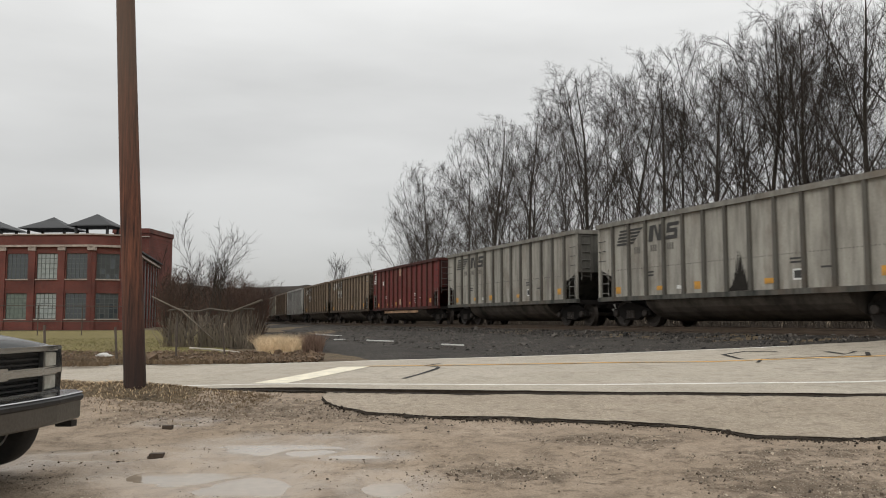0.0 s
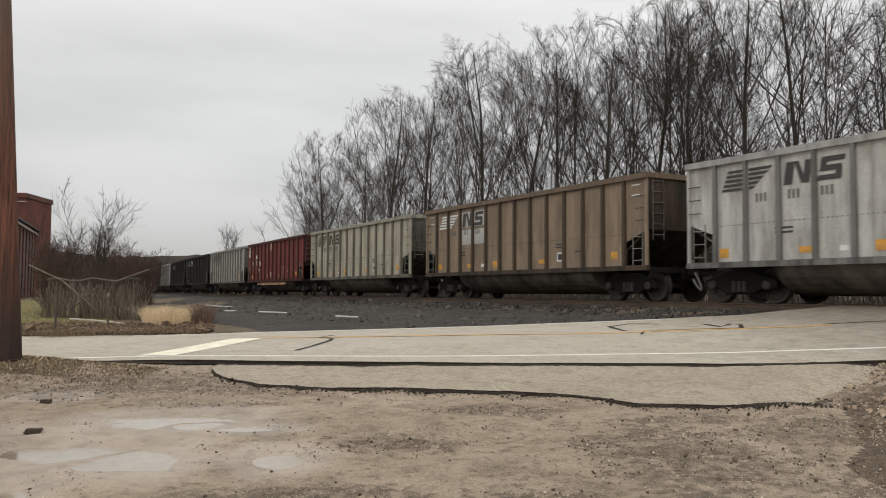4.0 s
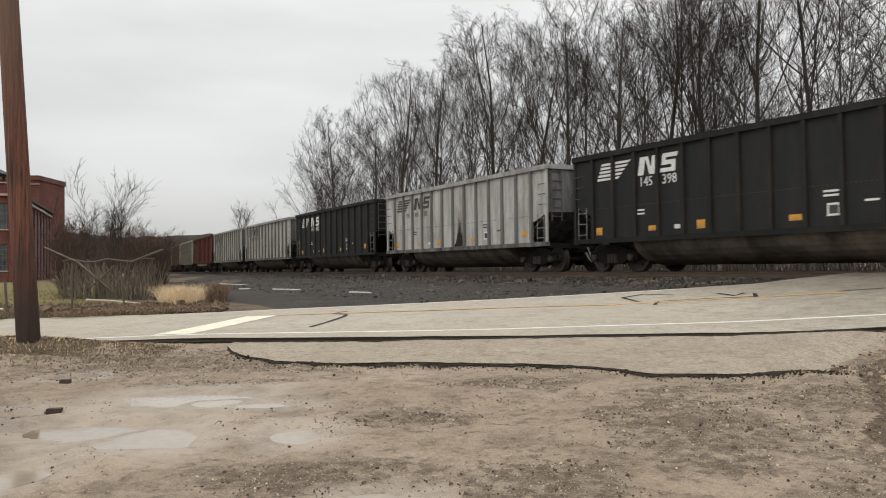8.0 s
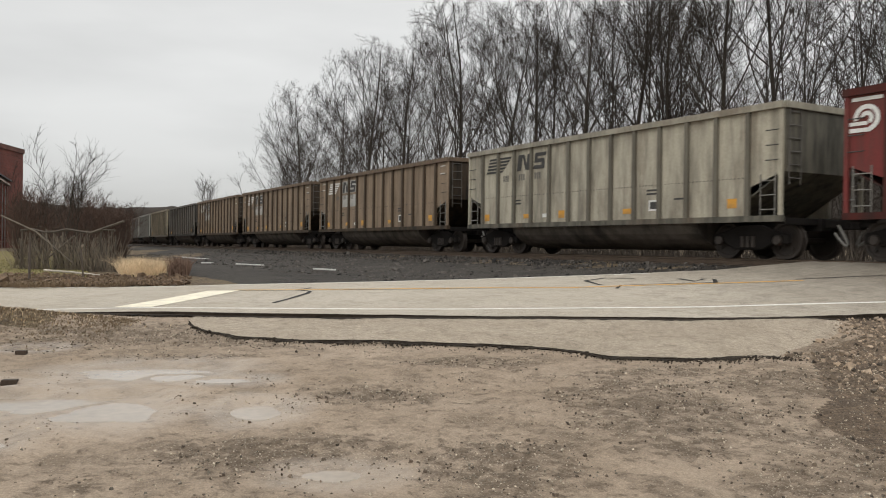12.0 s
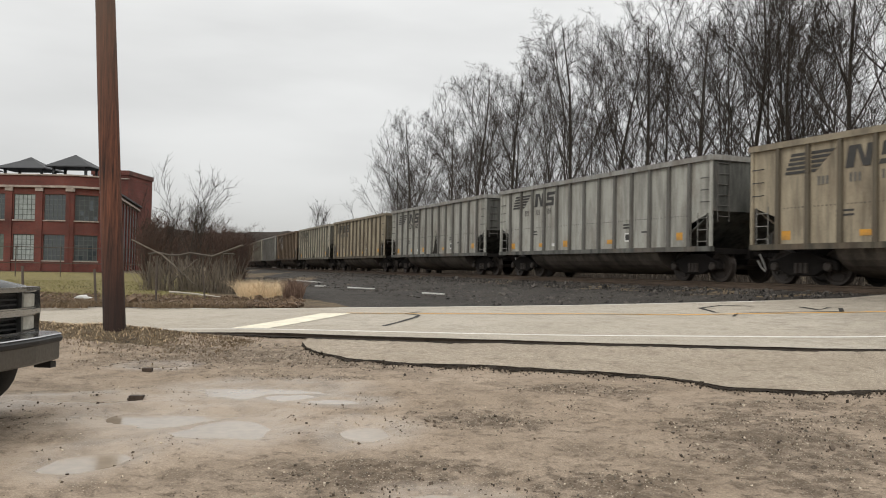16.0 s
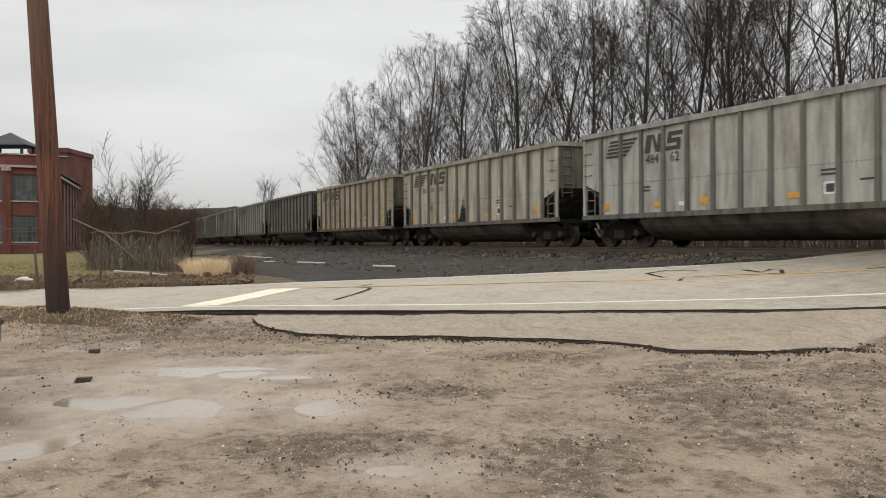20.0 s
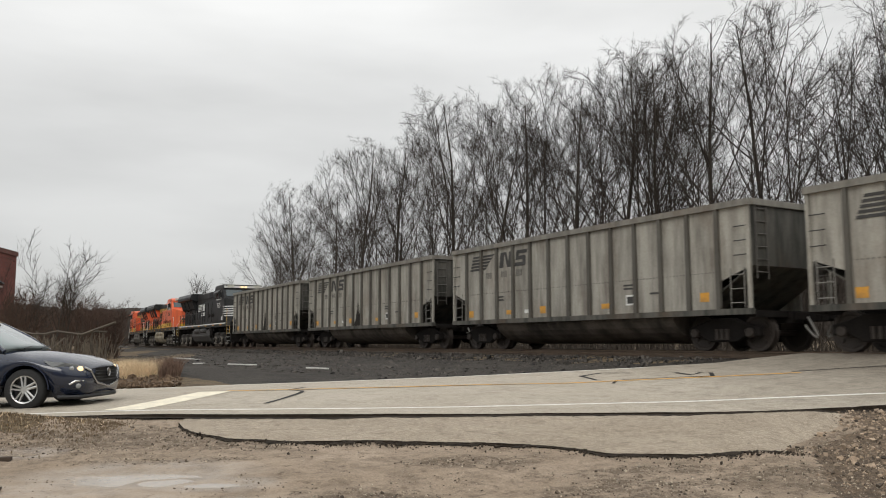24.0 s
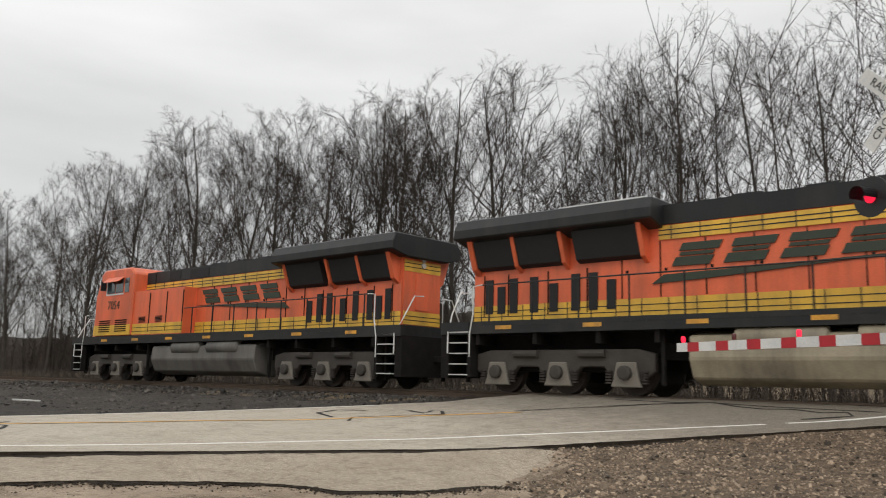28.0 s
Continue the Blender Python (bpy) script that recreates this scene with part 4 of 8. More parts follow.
# ---- the train ----
def paint(name, color, dirt, amt, rough=0.65):
    """Car paint: soot streaks that run down, rust blotches, and a speckle of chips."""
    m = mat(name, color, rough, var=0.13, scale=1.1, fine=18, bump=0.06, dirt=dirt, dirt_amt=amt, streak=True, dirt_scale=1.9, spec=0.2 if sum(color) < 0.2 else 0.35)
    nt = m.node_tree
    N, L = nt.nodes.new, nt.links.new
    b = nt.nodes["Principled BSDF"]
    old = b.inputs["Base Color"].links[0].from_socket
    tc = N("ShaderNodeTexCoord"); inf = N("ShaderNodeObjectInfo")
    sh = N("ShaderNodeVectorMath"); sh.operation = "MULTIPLY_ADD"; sh.inputs[1].default_value = (1, 1, 0.55)
    L(tc.outputs["Object"], sh.inputs[0]); L(inf.outputs["Random"], sh.inputs[2])
    n = N("ShaderNodeTexNoise"); n.inputs["Scale"].default_value = 0.75; n.inputs["Detail"].default_value = 8; n.inputs["Roughness"].default_value = 0.7
    L(sh.outputs[0], n.inputs["Vector"])
    r = N("ShaderNodeMapRange"); r.inputs["From Min"].default_value, r.inputs["From Max"].default_value = 0.50, 0.72
    r.inputs["To Max"].default_value = 0.6
    L(n.outputs["Fac"], r.inputs["Value"])
    x = N("ShaderNodeMix"); x.data_type = "RGBA"; x.inputs[7].default_value = (0.13, 0.085, 0.055, 1) if sum(color) > 0.2 else (0.03, 0.027, 0.024, 1)
    L(r.outputs[0], x.inputs[0]); L(old, x.inputs[6]); L(x.outputs[2], b.inputs["Base Color"])
    return m


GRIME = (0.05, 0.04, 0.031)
COATS = {
    "grey": (paint("grey_car_paint", (0.40, 0.395, 0.352), GRIME, 0.55), "weathered light grey"),
    "cream": (paint("cream_car_paint", (0.44, 0.405, 0.32), GRIME, 0.6), "grimy cream"),
    "tan": (paint("tan_car_paint", (0.37, 0.315, 0.225), GRIME, 0.65), "rust-stained tan"),
    "brown": (paint("brown_car_paint", (0.27, 0.20, 0.138), GRIME, 0.6), "rusty brown"),
    "drab": (paint("drab_car_paint", (0.37, 0.352, 0.307), GRIME, 0.6), "drab soot-stained grey"),
    "silver": (paint("silver_car_paint", (0.48, 0.475, 0.445), GRIME, 0.5), "streaked silver"),
    "red": (paint("red_car_paint", (0.165, 0.03, 0.027), GRIME, 0.5), "faded oxide red"),
    "black": (paint("black_car_paint", (0.017, 0.018, 0.019), (0.04, 0.036, 0.03), 0.35), "clean black"),
    "dark": (paint("dark_car_paint", (0.15, 0.137, 0.12), GRIME, 0.6), "soot-dark grey"),
}
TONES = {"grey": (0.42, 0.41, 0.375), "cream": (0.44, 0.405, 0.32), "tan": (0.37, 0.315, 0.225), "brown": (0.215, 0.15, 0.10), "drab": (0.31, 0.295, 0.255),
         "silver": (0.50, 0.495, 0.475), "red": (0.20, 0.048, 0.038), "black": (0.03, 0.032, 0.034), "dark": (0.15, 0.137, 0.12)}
# posts: the coat darkened, grime and the shade on their flanks in one colour
POST = {k: paint(k + "_shaded_post_paint", tuple(a * (0.3 if k == "red" else 0.32) + b * 0.15 for a, b in zip(c, GRIME)), GRIME, 0.6) for k, c in TONES.items()}
CHORD = {k: paint(k + "_chord_paint", tuple(a * (0.35 if k in ("red", "black") else 0.72) for a in c), GRIME, 0.5) for k, c in TONES.items()}
# end sheets and sills: each coat at a third, with near-black streaks over it
ENDS = {k: paint(k + "_dark_end_paint", tuple(a * 0.33 for a in c), (0.012, 0.014, 0.012), 0.95) for k, c in
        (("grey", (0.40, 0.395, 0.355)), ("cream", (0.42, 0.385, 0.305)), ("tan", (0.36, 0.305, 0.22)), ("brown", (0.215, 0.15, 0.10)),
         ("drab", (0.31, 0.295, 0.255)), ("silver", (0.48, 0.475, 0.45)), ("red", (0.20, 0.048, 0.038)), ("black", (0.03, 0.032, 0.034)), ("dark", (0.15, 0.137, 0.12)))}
UNDER = mat("near_black_steel", (0.014, 0.012, 0.011), 0.85, spec=0.15, var=0.4, scale=4)
TUB = mat("grimy_tub", (0.12, 0.102, 0.085), 0.8, spec=0.25, var=0.3, dirt=(0.02, 0.017, 0.015), dirt_amt=0.9, streak=True)
WHEEL = mat("wheel_steel", (0.04, 0.032, 0.027), 0.6, 0.3, var=0.3)
COAL = mat("coal_dust", (0.02, 0.02, 0.02), 0.95, spec=0.1)
ORANGE = mat("yellow_reflector", (0.68, 0.33, 0.04), 0.5, var=0.25, dirt=(0.12, 0.09, 0.06), dirt_amt=0.7, dirt_scale=2.5)
WHITE_MARK = mat("white_stencil", (0.68, 0.68, 0.65), 0.6, var=0.15)
DARK_MARK = mat("dark_stencil", (0.045, 0.043, 0.041), 0.7, var=0.3)
CAR_L, CAR_H, SILL, HALF = 13.95, 3.79, 1.02, 1.55
WHEEL_R = 0.475

LIST = ("drab drab red brown brown silver brown cream red grey black black silver black grey grey red cream brown brown "
        "brown dark tan grey grey tan cream brown grey cream tan dark drab drab drab drab drab").split()


def side_sheet(y, out):
    """One long side with its lower corners cut away over the bogies."""
    bm = bmesh.new()
    x, z0, z1 = CAR_L / 2, SILL, CAR_H - 0.1
    prism(bm, ((-x + 0.95, z0), (x - 0.95, z0), (x - 0.95, 1.78), (x, 2.12), (x, z1), (-x, z1), (-x, 2.12), (-x + 0.95, 1.78)), y, y + out * 0.02)
    return bm


def freight_meshes(kind):
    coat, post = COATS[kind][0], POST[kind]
    M = {}
    bm = side_sheet(-HALF, 1); M["near_side"] = finish(bm, "side_wall", coat)
    bm = side_sheet(HALF, -1); M["far_side"] = finish(bm, "side_wall", coat)
    bm = bmesh.new(); box(bm, -CAR_L / 2 - 0.03, CAR_L / 2 + 0.03, -0.10, 0.06, CAR_H - 0.16, CAR_H); bevel(bm, 0.02); M["chord"] = finish(bm, "top_chord", CHORD[kind])
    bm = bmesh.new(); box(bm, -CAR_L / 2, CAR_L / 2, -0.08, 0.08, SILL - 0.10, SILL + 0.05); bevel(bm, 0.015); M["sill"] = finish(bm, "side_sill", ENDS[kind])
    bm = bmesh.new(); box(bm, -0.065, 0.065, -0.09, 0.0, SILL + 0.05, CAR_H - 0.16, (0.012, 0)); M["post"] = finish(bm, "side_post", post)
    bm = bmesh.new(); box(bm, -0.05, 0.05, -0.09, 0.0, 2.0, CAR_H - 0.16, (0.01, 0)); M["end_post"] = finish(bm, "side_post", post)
    # the end: upright above, a slope sheet below it
    bm = bmesh.new()
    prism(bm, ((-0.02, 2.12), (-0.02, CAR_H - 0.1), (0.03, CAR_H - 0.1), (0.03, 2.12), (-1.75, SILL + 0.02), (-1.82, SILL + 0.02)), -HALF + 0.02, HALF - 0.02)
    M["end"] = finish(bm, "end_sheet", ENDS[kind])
    bm = bmesh.new(); box(bm, -0.08, 0.10, -HALF, HALF, CAR_H - 0.16, CAR_H); bevel(bm, 0.02); M["end_chord"] = finish(bm, "end_chord", CHORD[kind])
    bm = bmesh.new(); box(bm, -0.05, 0.05, -0.035, 0.035, SILL, CAR_H - 0.16); bevel(bm, 0.008); M["corner"] = finish(bm, "corner_post", coat)
    bm = bmesh.new()
    prism(bm, [(HALF * 0.94 * math.cos(w), 1.0 + 0.80 * math.sin(w)) for w in [math.pi + k * math.pi / 14 for k in range(15)]], -4.25, 4.25, "x")
    M["tub"] = finish(bm, "belly_tub", TUB)
    bm = bmesh.new(); box(bm, -CAR_L / 2 - 0.1, CAR_L / 2 + 0.1, -0.22, 0.22, 0.72, 1.0); box(bm, -CAR_L / 2, -CAR_L / 2 + 0.3, -HALF + 0.1, HALF - 0.1, 0.86, 1.02)
    box(bm, CAR_L / 2 - 0.3, CAR_L / 2, -HALF + 0.1, HALF - 0.1, 0.86, 1.02); box(bm, -5.2, 5.2, -HALF + 0.05, HALF - 0.05, 1.0, 1.06)
    M["frame"] = finish(bm, "centre_sill", UNDER)
    bm = bmesh.new(); box(bm, -CAR_L / 2 + 0.2, CAR_L / 2 - 0.2, -HALF + 0.06, HALF - 0.06, 2.6, 3.1); M["load"] = finish(bm, "coal_load", COAL)
    return M


def bogie_meshes():
    M = {}
    bm = bmesh.new()
    prism(bm, ((-1.15, 0.38), (-1.15, 0.62), (-0.72, 0.72), (-0.35, 0.86), (0.35, 0.86), (0.72, 0.72), (1.15, 0.62), (1.15, 0.38), (0.75, 0.40), (0.42, 0.24), (-0.42, 0.24), (-0.75, 0.40)), -0.09, 0.09)
    bevel(bm, 0.025); M["frame"] = finish(bm, "side_frame", UNDER)
    bm = bmesh.new()
    for k in (-0.16, 0, 0.16):
        lathe(bm, [(-0.14, 0.065), (0.14, 0.065)], 8, "z", (k, 0, 0.44))
    M["springs"] = finish(bm, "spring_nest", WHEEL)
    bm = bmesh.new(); lathe(bm, [(-0.08, 0.10), (-0.05, 0.13), (0.05, 0.13), (0.08, 0.10)], 10); M["box"] = finish(bm, "axle_box", WHEEL)
    bm = bmesh.new(); box(bm, -0.2, 0.2, -1.0, 1.0, 0.5, 0.75); bevel(bm, 0.03); M["bolster"] = finish(bm, "bolster", UNDER)
    bm = bmesh.new()
    for y in (-0.755, 0.755):
        s = 1 if y > 0 else -1
        lathe(bm, [(-0.07 * s, 0.10), (-0.07 * s, 0.36), (-0.10 * s, 0.40), (-0.10 * s, WHEEL_R + 0.02), (-0.07 * s, WHEEL_R + 0.02), (-0.06 * s, WHEEL_R), (0.06 * s, WHEEL_R - 0.008), (0.06 * s, 0.40), (0.03 * s, 0.36), (0.02 * s, 0.15), (0.09 * s, 0.12)], 20, "y", (0, y, 0))
    lathe(bm, [(-1.05, 0.075), (1.05, 0.075)], 10)
    for k in range(4):
        w = k * math.pi / 2
        box(bm, 0.28 * math.cos(w) - 0.035, 0.28 * math.cos(w) + 0.035, -0.83, -0.80, 0.28 * math.sin(w) - 0.035, 0.28 * math.sin(w) + 0.035)
    M["wheelset"] = finish(bm, "wheelset", WHEEL)
    return M


def ladder_mesh(h, w, rungs, material):
    bm = bmesh.new()
    for x in (-w / 2, w / 2):
        tube(bm, ((x, 0, 0), (x, 0, h)), 0.014, 5)
    for k in range(rungs):
        tube(bm, ((-w / 2, 0, h * (k + 0.5) / rungs), (w / 2, 0, h * (k + 0.5) / rungs)), 0.014, 5)
    return finish(bm, "ladder", material)


def plate(w, h, material, name):
    bm = bmesh.new(); box(bm, -w / 2, w / 2, -0.006, 0, -h / 2, h / 2)
    return finish(bm, name, material)


BOGIE = bogie_meshes()
SPIN = []          # wheelsets: object, place on its car, car's first s
ROLLING = []       # things that ride on the track: object, s of the middle at the start


def add_bogie(car, x, s0, axles=(-0.89, 0.89)):
    b = part("bogie", BOGIE["bolster"], None, car, m=pose(x, 0, 0))
    for y in (-1.02, 1.02):
        part("side_frame", BOGIE["frame"], None, b, m=pose(0, y, 0))
        part("spring_nest", BOGIE["springs"], None, b, m=pose(0, y * 1.09, 0))
        for a in axles:
            part("axle_box", BOGIE["box"], None, b, m=pose(a, y * 1.1, WHEEL_R))
    for a in axles:
        w = part("wheelset", BOGIE["wheelset"], None, b)
        SPIN.append((w, (a, 0, WHEEL_R), s0 - x - a))


def coupler_mesh():
    bm = bmesh.new()
    box(bm, -0.55, 0.2, -0.09, 0.09, 0.78, 0.98)
    prism(bm, ((0.2, -0.13), (0.42, -0.17), (0.52, -0.05), (0.40, 0.02), (0.50, 0.12), (0.38, 0.2), (0.2, 0.12)), 0.74, 1.02, "z")
    bevel(bm, 0.02)
    return finish(bm, "coupler", UNDER)


COUPLER = coupler_mesh()
HOSE = None


def hose_mesh():
    bm = bmesh.new()
    tube(bm, [(0.3 + 0.25 * math.sin(k * 0.5), -0.3, 0.85 - 0.5 * math.sin(k * math.pi / 8)) for k in range(8)], 0.03, 6)
    return finish(bm, "air_hose", mat("hose_rubber", (0.25, 0.24, 0.22), 0.6))


HOSE = hose_mesh()
FREIGHT = {k: freight_meshes(k) for k in COATS}
LADDER = ladder_mesh(1.05, 0.42, 3, mat("ladder_steel", (0.22, 0.21, 0.19), 0.6, 0.2, var=0.3))
TALL_LADDER = ladder_mesh(1.9, 0.42, 6, mat("end_ladder_steel", (0.12, 0.11, 0.10), 0.7, 0.2, var=0.3))
REFLECT = plate(0.30, 0.24, ORANGE, "reflector")
WIDE_REFLECT = plate(0.46, 0.15, ORANGE, "reflector")
TAG_BOX = plate(0.34, 0.30, WHITE_MARK, "stencil_box")
TAG_IN = plate(0.24, 0.20, DARK_MARK, "stencil_panel")
SMALL_TAG = plate(0.22, 0.12, WHITE_MARK, "stencil_plate")


def emblem(material, kind):
    """The owner's mark as plain shapes, a mesh for each piece: slanting stripes and two heavy blocks, or a ring and a bar."""
    pieces = []

    def piece(build):
        bm = bmesh.new(); build(bm); pieces.append(finish(bm, "emblem_piece", material))
    if kind == "red":
        # two open rings with bars running out from their feet
        for r0, r1, a0, a1 in ((0.20, 0.30, -75, 190), (0.06, 0.15, -60, 180)):
            arc = [radians(a0 + (a1 - a0) * k / 16) for k in range(17)]
            piece(lambda bm: prism(bm, [(r1 * math.cos(w), r1 * math.sin(w)) for w in arc] + [(r0 * math.cos(w), r0 * math.sin(w)) for w in reversed(arc)], -0.007, 0))
        piece(lambda bm: box(bm, -0.42, 0.02, -0.007, 0, -0.15, -0.07))
        piece(lambda bm: box(bm, -0.42, 0.10, -0.007, 0, -0.30, -0.21))
        piece(lambda bm: box(bm, -0.34, 0.36, -0.007, 0, 0.38, 0.46))
    else:
        # a wing of five slanting stripes over two panels, then two heavy marks broken into slabs
        for k in range(5):
            z = 0.25 - k * 0.115
            piece(lambda bm: prism(bm, ((-1.02 - k * 0.05, z), (-1.045 - k * 0.05, z - 0.072), (-0.51, z - 0.072), (-0.51, z)), -0.007, 0))
            piece(lambda bm: prism(bm, ((-0.37, z), (-0.37, z - 0.072), (0.26 - k * 0.13, z - 0.072), (0.36 - k * 0.13, z)), -0.007, 0))
        piece(lambda bm: prism(bm, ((0.66, -0.29), (0.76, 0.25), (1.0, 0.25), (0.9, -0.29)), -0.007, 0))
        piece(lambda bm: prism(bm, ((0.97, 0.25), (1.1, 0.25), (1.26, -0.2), (1.16, -0.29)), -0.0075, -0.0005))
        piece(lambda bm: prism(bm, ((1.2, -0.29), (1.28, 0.25), (1.45, 0.25), (1.37, -0.29)), -0.007, 0))
        for z0, z1, xa, xb in ((0.13, 0.25, 1.70, 2.3), (-0.08, 0.05, 1.66, 2.2), (-0.29, -0.17, 1.6, 2.2)):
            piece(lambda bm: prism(bm, ((xa, z0), (xa + 0.03, z1), (xb + 0.03, z1), (xb, z0)), -0.007, 0))
        piece(lambda bm: prism(bm, ((1.68, 0.0), (1.7, 0.2), (1.86, 0.2), (1.84, 0.0)), -0.0075, -0.0005))
        piece(lambda bm: prism(bm, ((2.06, -0.24), (2.08, 0.0), (2.24, 0.0), (2.22, -0.24)), -0.0075, -0.0005))
    return pieces


def rivet_row():
    v, f = [], []
    for k in range(96):
        x = -CAR_L / 2 + 1.05 + k * (CAR_L - 2.1) / 95
        i = len(v)
        v += [(x - 0.016, -0.001, -0.016), (x + 0.016, -0.001, -0.016), (x + 0.016, -0.001, 0.016), (x - 0.016, -0.001, 0.016), (x, -0.014, 0)]
        f += [(i, i + 1, i + 4), (i + 1, i + 2, i + 4), (i + 2, i + 3, i + 4), (i + 3, i, i + 4)]
    return raw("rivet_seam", v, f, DARK_MARK)


RIVETS = rivet_row()
SOOT = mat("soot_stain", (0.026, 0.023, 0.02), 0.85, spec=0.15, var=0.3, scale=6)


def plume(seed):
    """A smear of soot that tapers upwards, ragged at its edges."""
    rnd = random.Random(seed)
    bm = bmesh.new()
    outline, n = [(-0.5, 1.08)], 26
    for k in range(n + 1):
        u = -0.48 + 0.96 * k / n
        top = 1.25 * math.exp(-(u / 0.24) ** 2)
        outline.append((u, 1.12 + top * (rnd.uniform(0.75, 1.05) if k % 2 else rnd.uniform(0.25, 0.6)) + rnd.uniform(0, 0.08)))
    outline.append((0.5, 1.08))
    prism(bm, outline, -0.003, 0)
    return finish(bm, "soot_stain", SOOT)


PLUMES = [plume(k) for k in range(3)]
LINE = plate(0.52, 0.05, DARK_MARK, "stencil_line")
PALE_LINE = plate(0.52, 0.05, WHITE_MARK, "stencil_line")


def stroke_bars():
    bm = bmesh.new()
    for k in range(3):
        box(bm, -0.17 + k * 0.125, -0.10 + k * 0.125, -0.006, 0, -0.11, 0.11)
    return finish(bm, "number_bar", mat("faded_stencil", (0.13, 0.122, 0.108), 0.75, var=0.3))


NUMBER_BAR = stroke_bars()
RED_MARK = plate(0.42, 0.26, WHITE_MARK, "number_bar")
EMBLEM = {"dark": emblem(DARK_MARK, "bars"), "white": emblem(WHITE_MARK, "bars"), "red": emblem(WHITE_MARK, "red")}


PATCH = plate(0.44, 0.46, mat("pale_patch", (0.50, 0.33, 0.23), 0.7, var=0.3, dirt=GRIME, dirt_amt=0.6), "repair_patch")
STRIP = plate(7.4, 0.17, mat("rusty_cream_strip", (0.50, 0.31, 0.18), 0.7, var=0.35, scale=1.2, dirt=(0.09, 0.045, 0.03), dirt_amt=0.8), "rubbing_strip")


def grab_mesh():
    bm = bmesh.new(); tube(bm, ((-0.17, 0, 0), (-0.17, -0.07, -0.02), (0.17, -0.07, -0.02), (0.17, 0, 0)), 0.013, 4)
    return finish(bm, "grab_iron", DARK_MARK)


GRAB = grab_mesh()
NUMBERS = {8: "50 76 00", 11: "145 398", 13: "147 840", 15: "577 68", 16: "50 74 44", 24: "578 60", 28: "484 62", 3: "467 11", 4: "465 94"}
PALE_PANEL = plate(0.84, 0.60, mat("pale_panel_paint", (0.46, 0.45, 0.42), 0.7, var=0.15, dirt=GRIME, dirt_amt=0.4), "pale_panel")
FRAME_BIT = plate(0.5, 0.03, WHITE_MARK, "frame_line")


def freight_car(i, kind, s0):
    M = FREIGHT[kind]
    car = thing("coal_car", "%s steel coal hopper car on the railway" % COATS[kind][1], "railway car", "coal cars of the train")
    x = CAR_L / 2
    near = part("side_wall", M["near_side"], None, car)
    far = part("side_wall", M["far_side"], None, car)
    part("top_chord", M["chord"], None, car, m=pose(0, -HALF, 0)); part("top_chord", M["chord"], None, car, m=pose(0, HALF, 0, 0, 0, 180))
    part("side_sill", M["sill"], None, car, m=pose(0, -HALF, 0)); part("side_sill", M["sill"], None, car, m=pose(0, HALF, 0))
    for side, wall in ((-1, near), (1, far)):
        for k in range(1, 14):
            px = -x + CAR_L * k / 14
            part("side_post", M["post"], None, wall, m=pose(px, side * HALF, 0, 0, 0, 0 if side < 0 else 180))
    for sgn in (-1, 1):
        part("end_sheet", M["end"], None, car, m=pose(sgn * x, 0, 0, 0, 0, 0 if sgn > 0 else 180))
        part("end_chord", M["end_chord"], None, car, m=pose(sgn * x, 0, 0, 0, 0, 0 if sgn > 0 else 180))
        part("coupler", COUPLER, None, car, m=pose(sgn * (x + 0.3), 0, 0, 0, 0, 0 if sgn > 0 else 180))
        part("air_hose", HOSE, None, car, m=pose(sgn * (x + 0.3), 0, 0, 0, 0, 0 if sgn > 0 else 180))
        add_bogie(car, sgn * (x - 1.35), s0)
        for side in (-1, 1):
            part("corner_post", M["corner"], None, car, m=pose(sgn * (x - 0.052), side * (HALF + 0.012), 0))
            part("ladder", LADDER, None, car, m=pose(sgn * (x - 0.42), side * (HALF + 0.02), SILL + 0.02))
            part("end_ladder", TALL_LADDER, None, car, m=pose(sgn * (x + 0.06), side * 1.2, 2.0 - 0.2, 0, 0, 90))
    part("belly_tub", M["tub"], None, car)
    part("centre_sill", M["frame"], None, car)
    part("coal_load", M["load"], None, car)
    y = -HALF - 0.004
    for px, pz, me in ((-x + 1.25, 1.3, REFLECT), (-x + 3.75, 1.3, WIDE_REFLECT), (-x + 5.6, 1.32, REFLECT), (-x + 8.7, 1.32, WIDE_REFLECT), (x - 1.5, 1.4, REFLECT), (-x + 4.7, 1.3, SMALL_TAG)):
        part("reflector" if me is not SMALL_TAG else "stencil_plate", me, None, near, m=pose(px, y, pz))
    part("stencil_box", TAG_BOX, None, near, m=pose(-x + 9.7, y, 1.45))
    part("stencil_panel", TAG_IN, None, near, m=pose(-x + 9.7, y - 0.004, 1.45))
    tagged(part("rivet_seam", RIVETS, None, near, m=pose(0, y, 2.02)), kind="stuff")
    line = PALE_LINE if kind in ("black", "red") else LINE
    for px, pz in ((-x + 9.7, 1.78), (-x + 9.7, 1.88), (-x + 3.1, 1.75), (-x + 3.1, 1.86), (x - 3.2, 1.6)):
        part("stencil_line", line, None, near, m=pose(px, y, pz))
    if i not in NUMBERS and kind not in ("black", "red"):
        for px in (-x + 2.45, -x + 3.4, -x + 4.3):
            part("number_bar", NUMBER_BAR, None, near, m=pose(px, y - 0.001, 2.66))
    if i in (0, 5, 12, 24, 26, 29, 33, 35, 36):
        part("soot_stain", PLUMES[i % 3], None, near, "dark soot smear", m=pose(-x + (6.5 if i % 2 else 7.5), y, 0))
    mark = "red" if kind == "red" else "white" if kind == "black" else "dark"
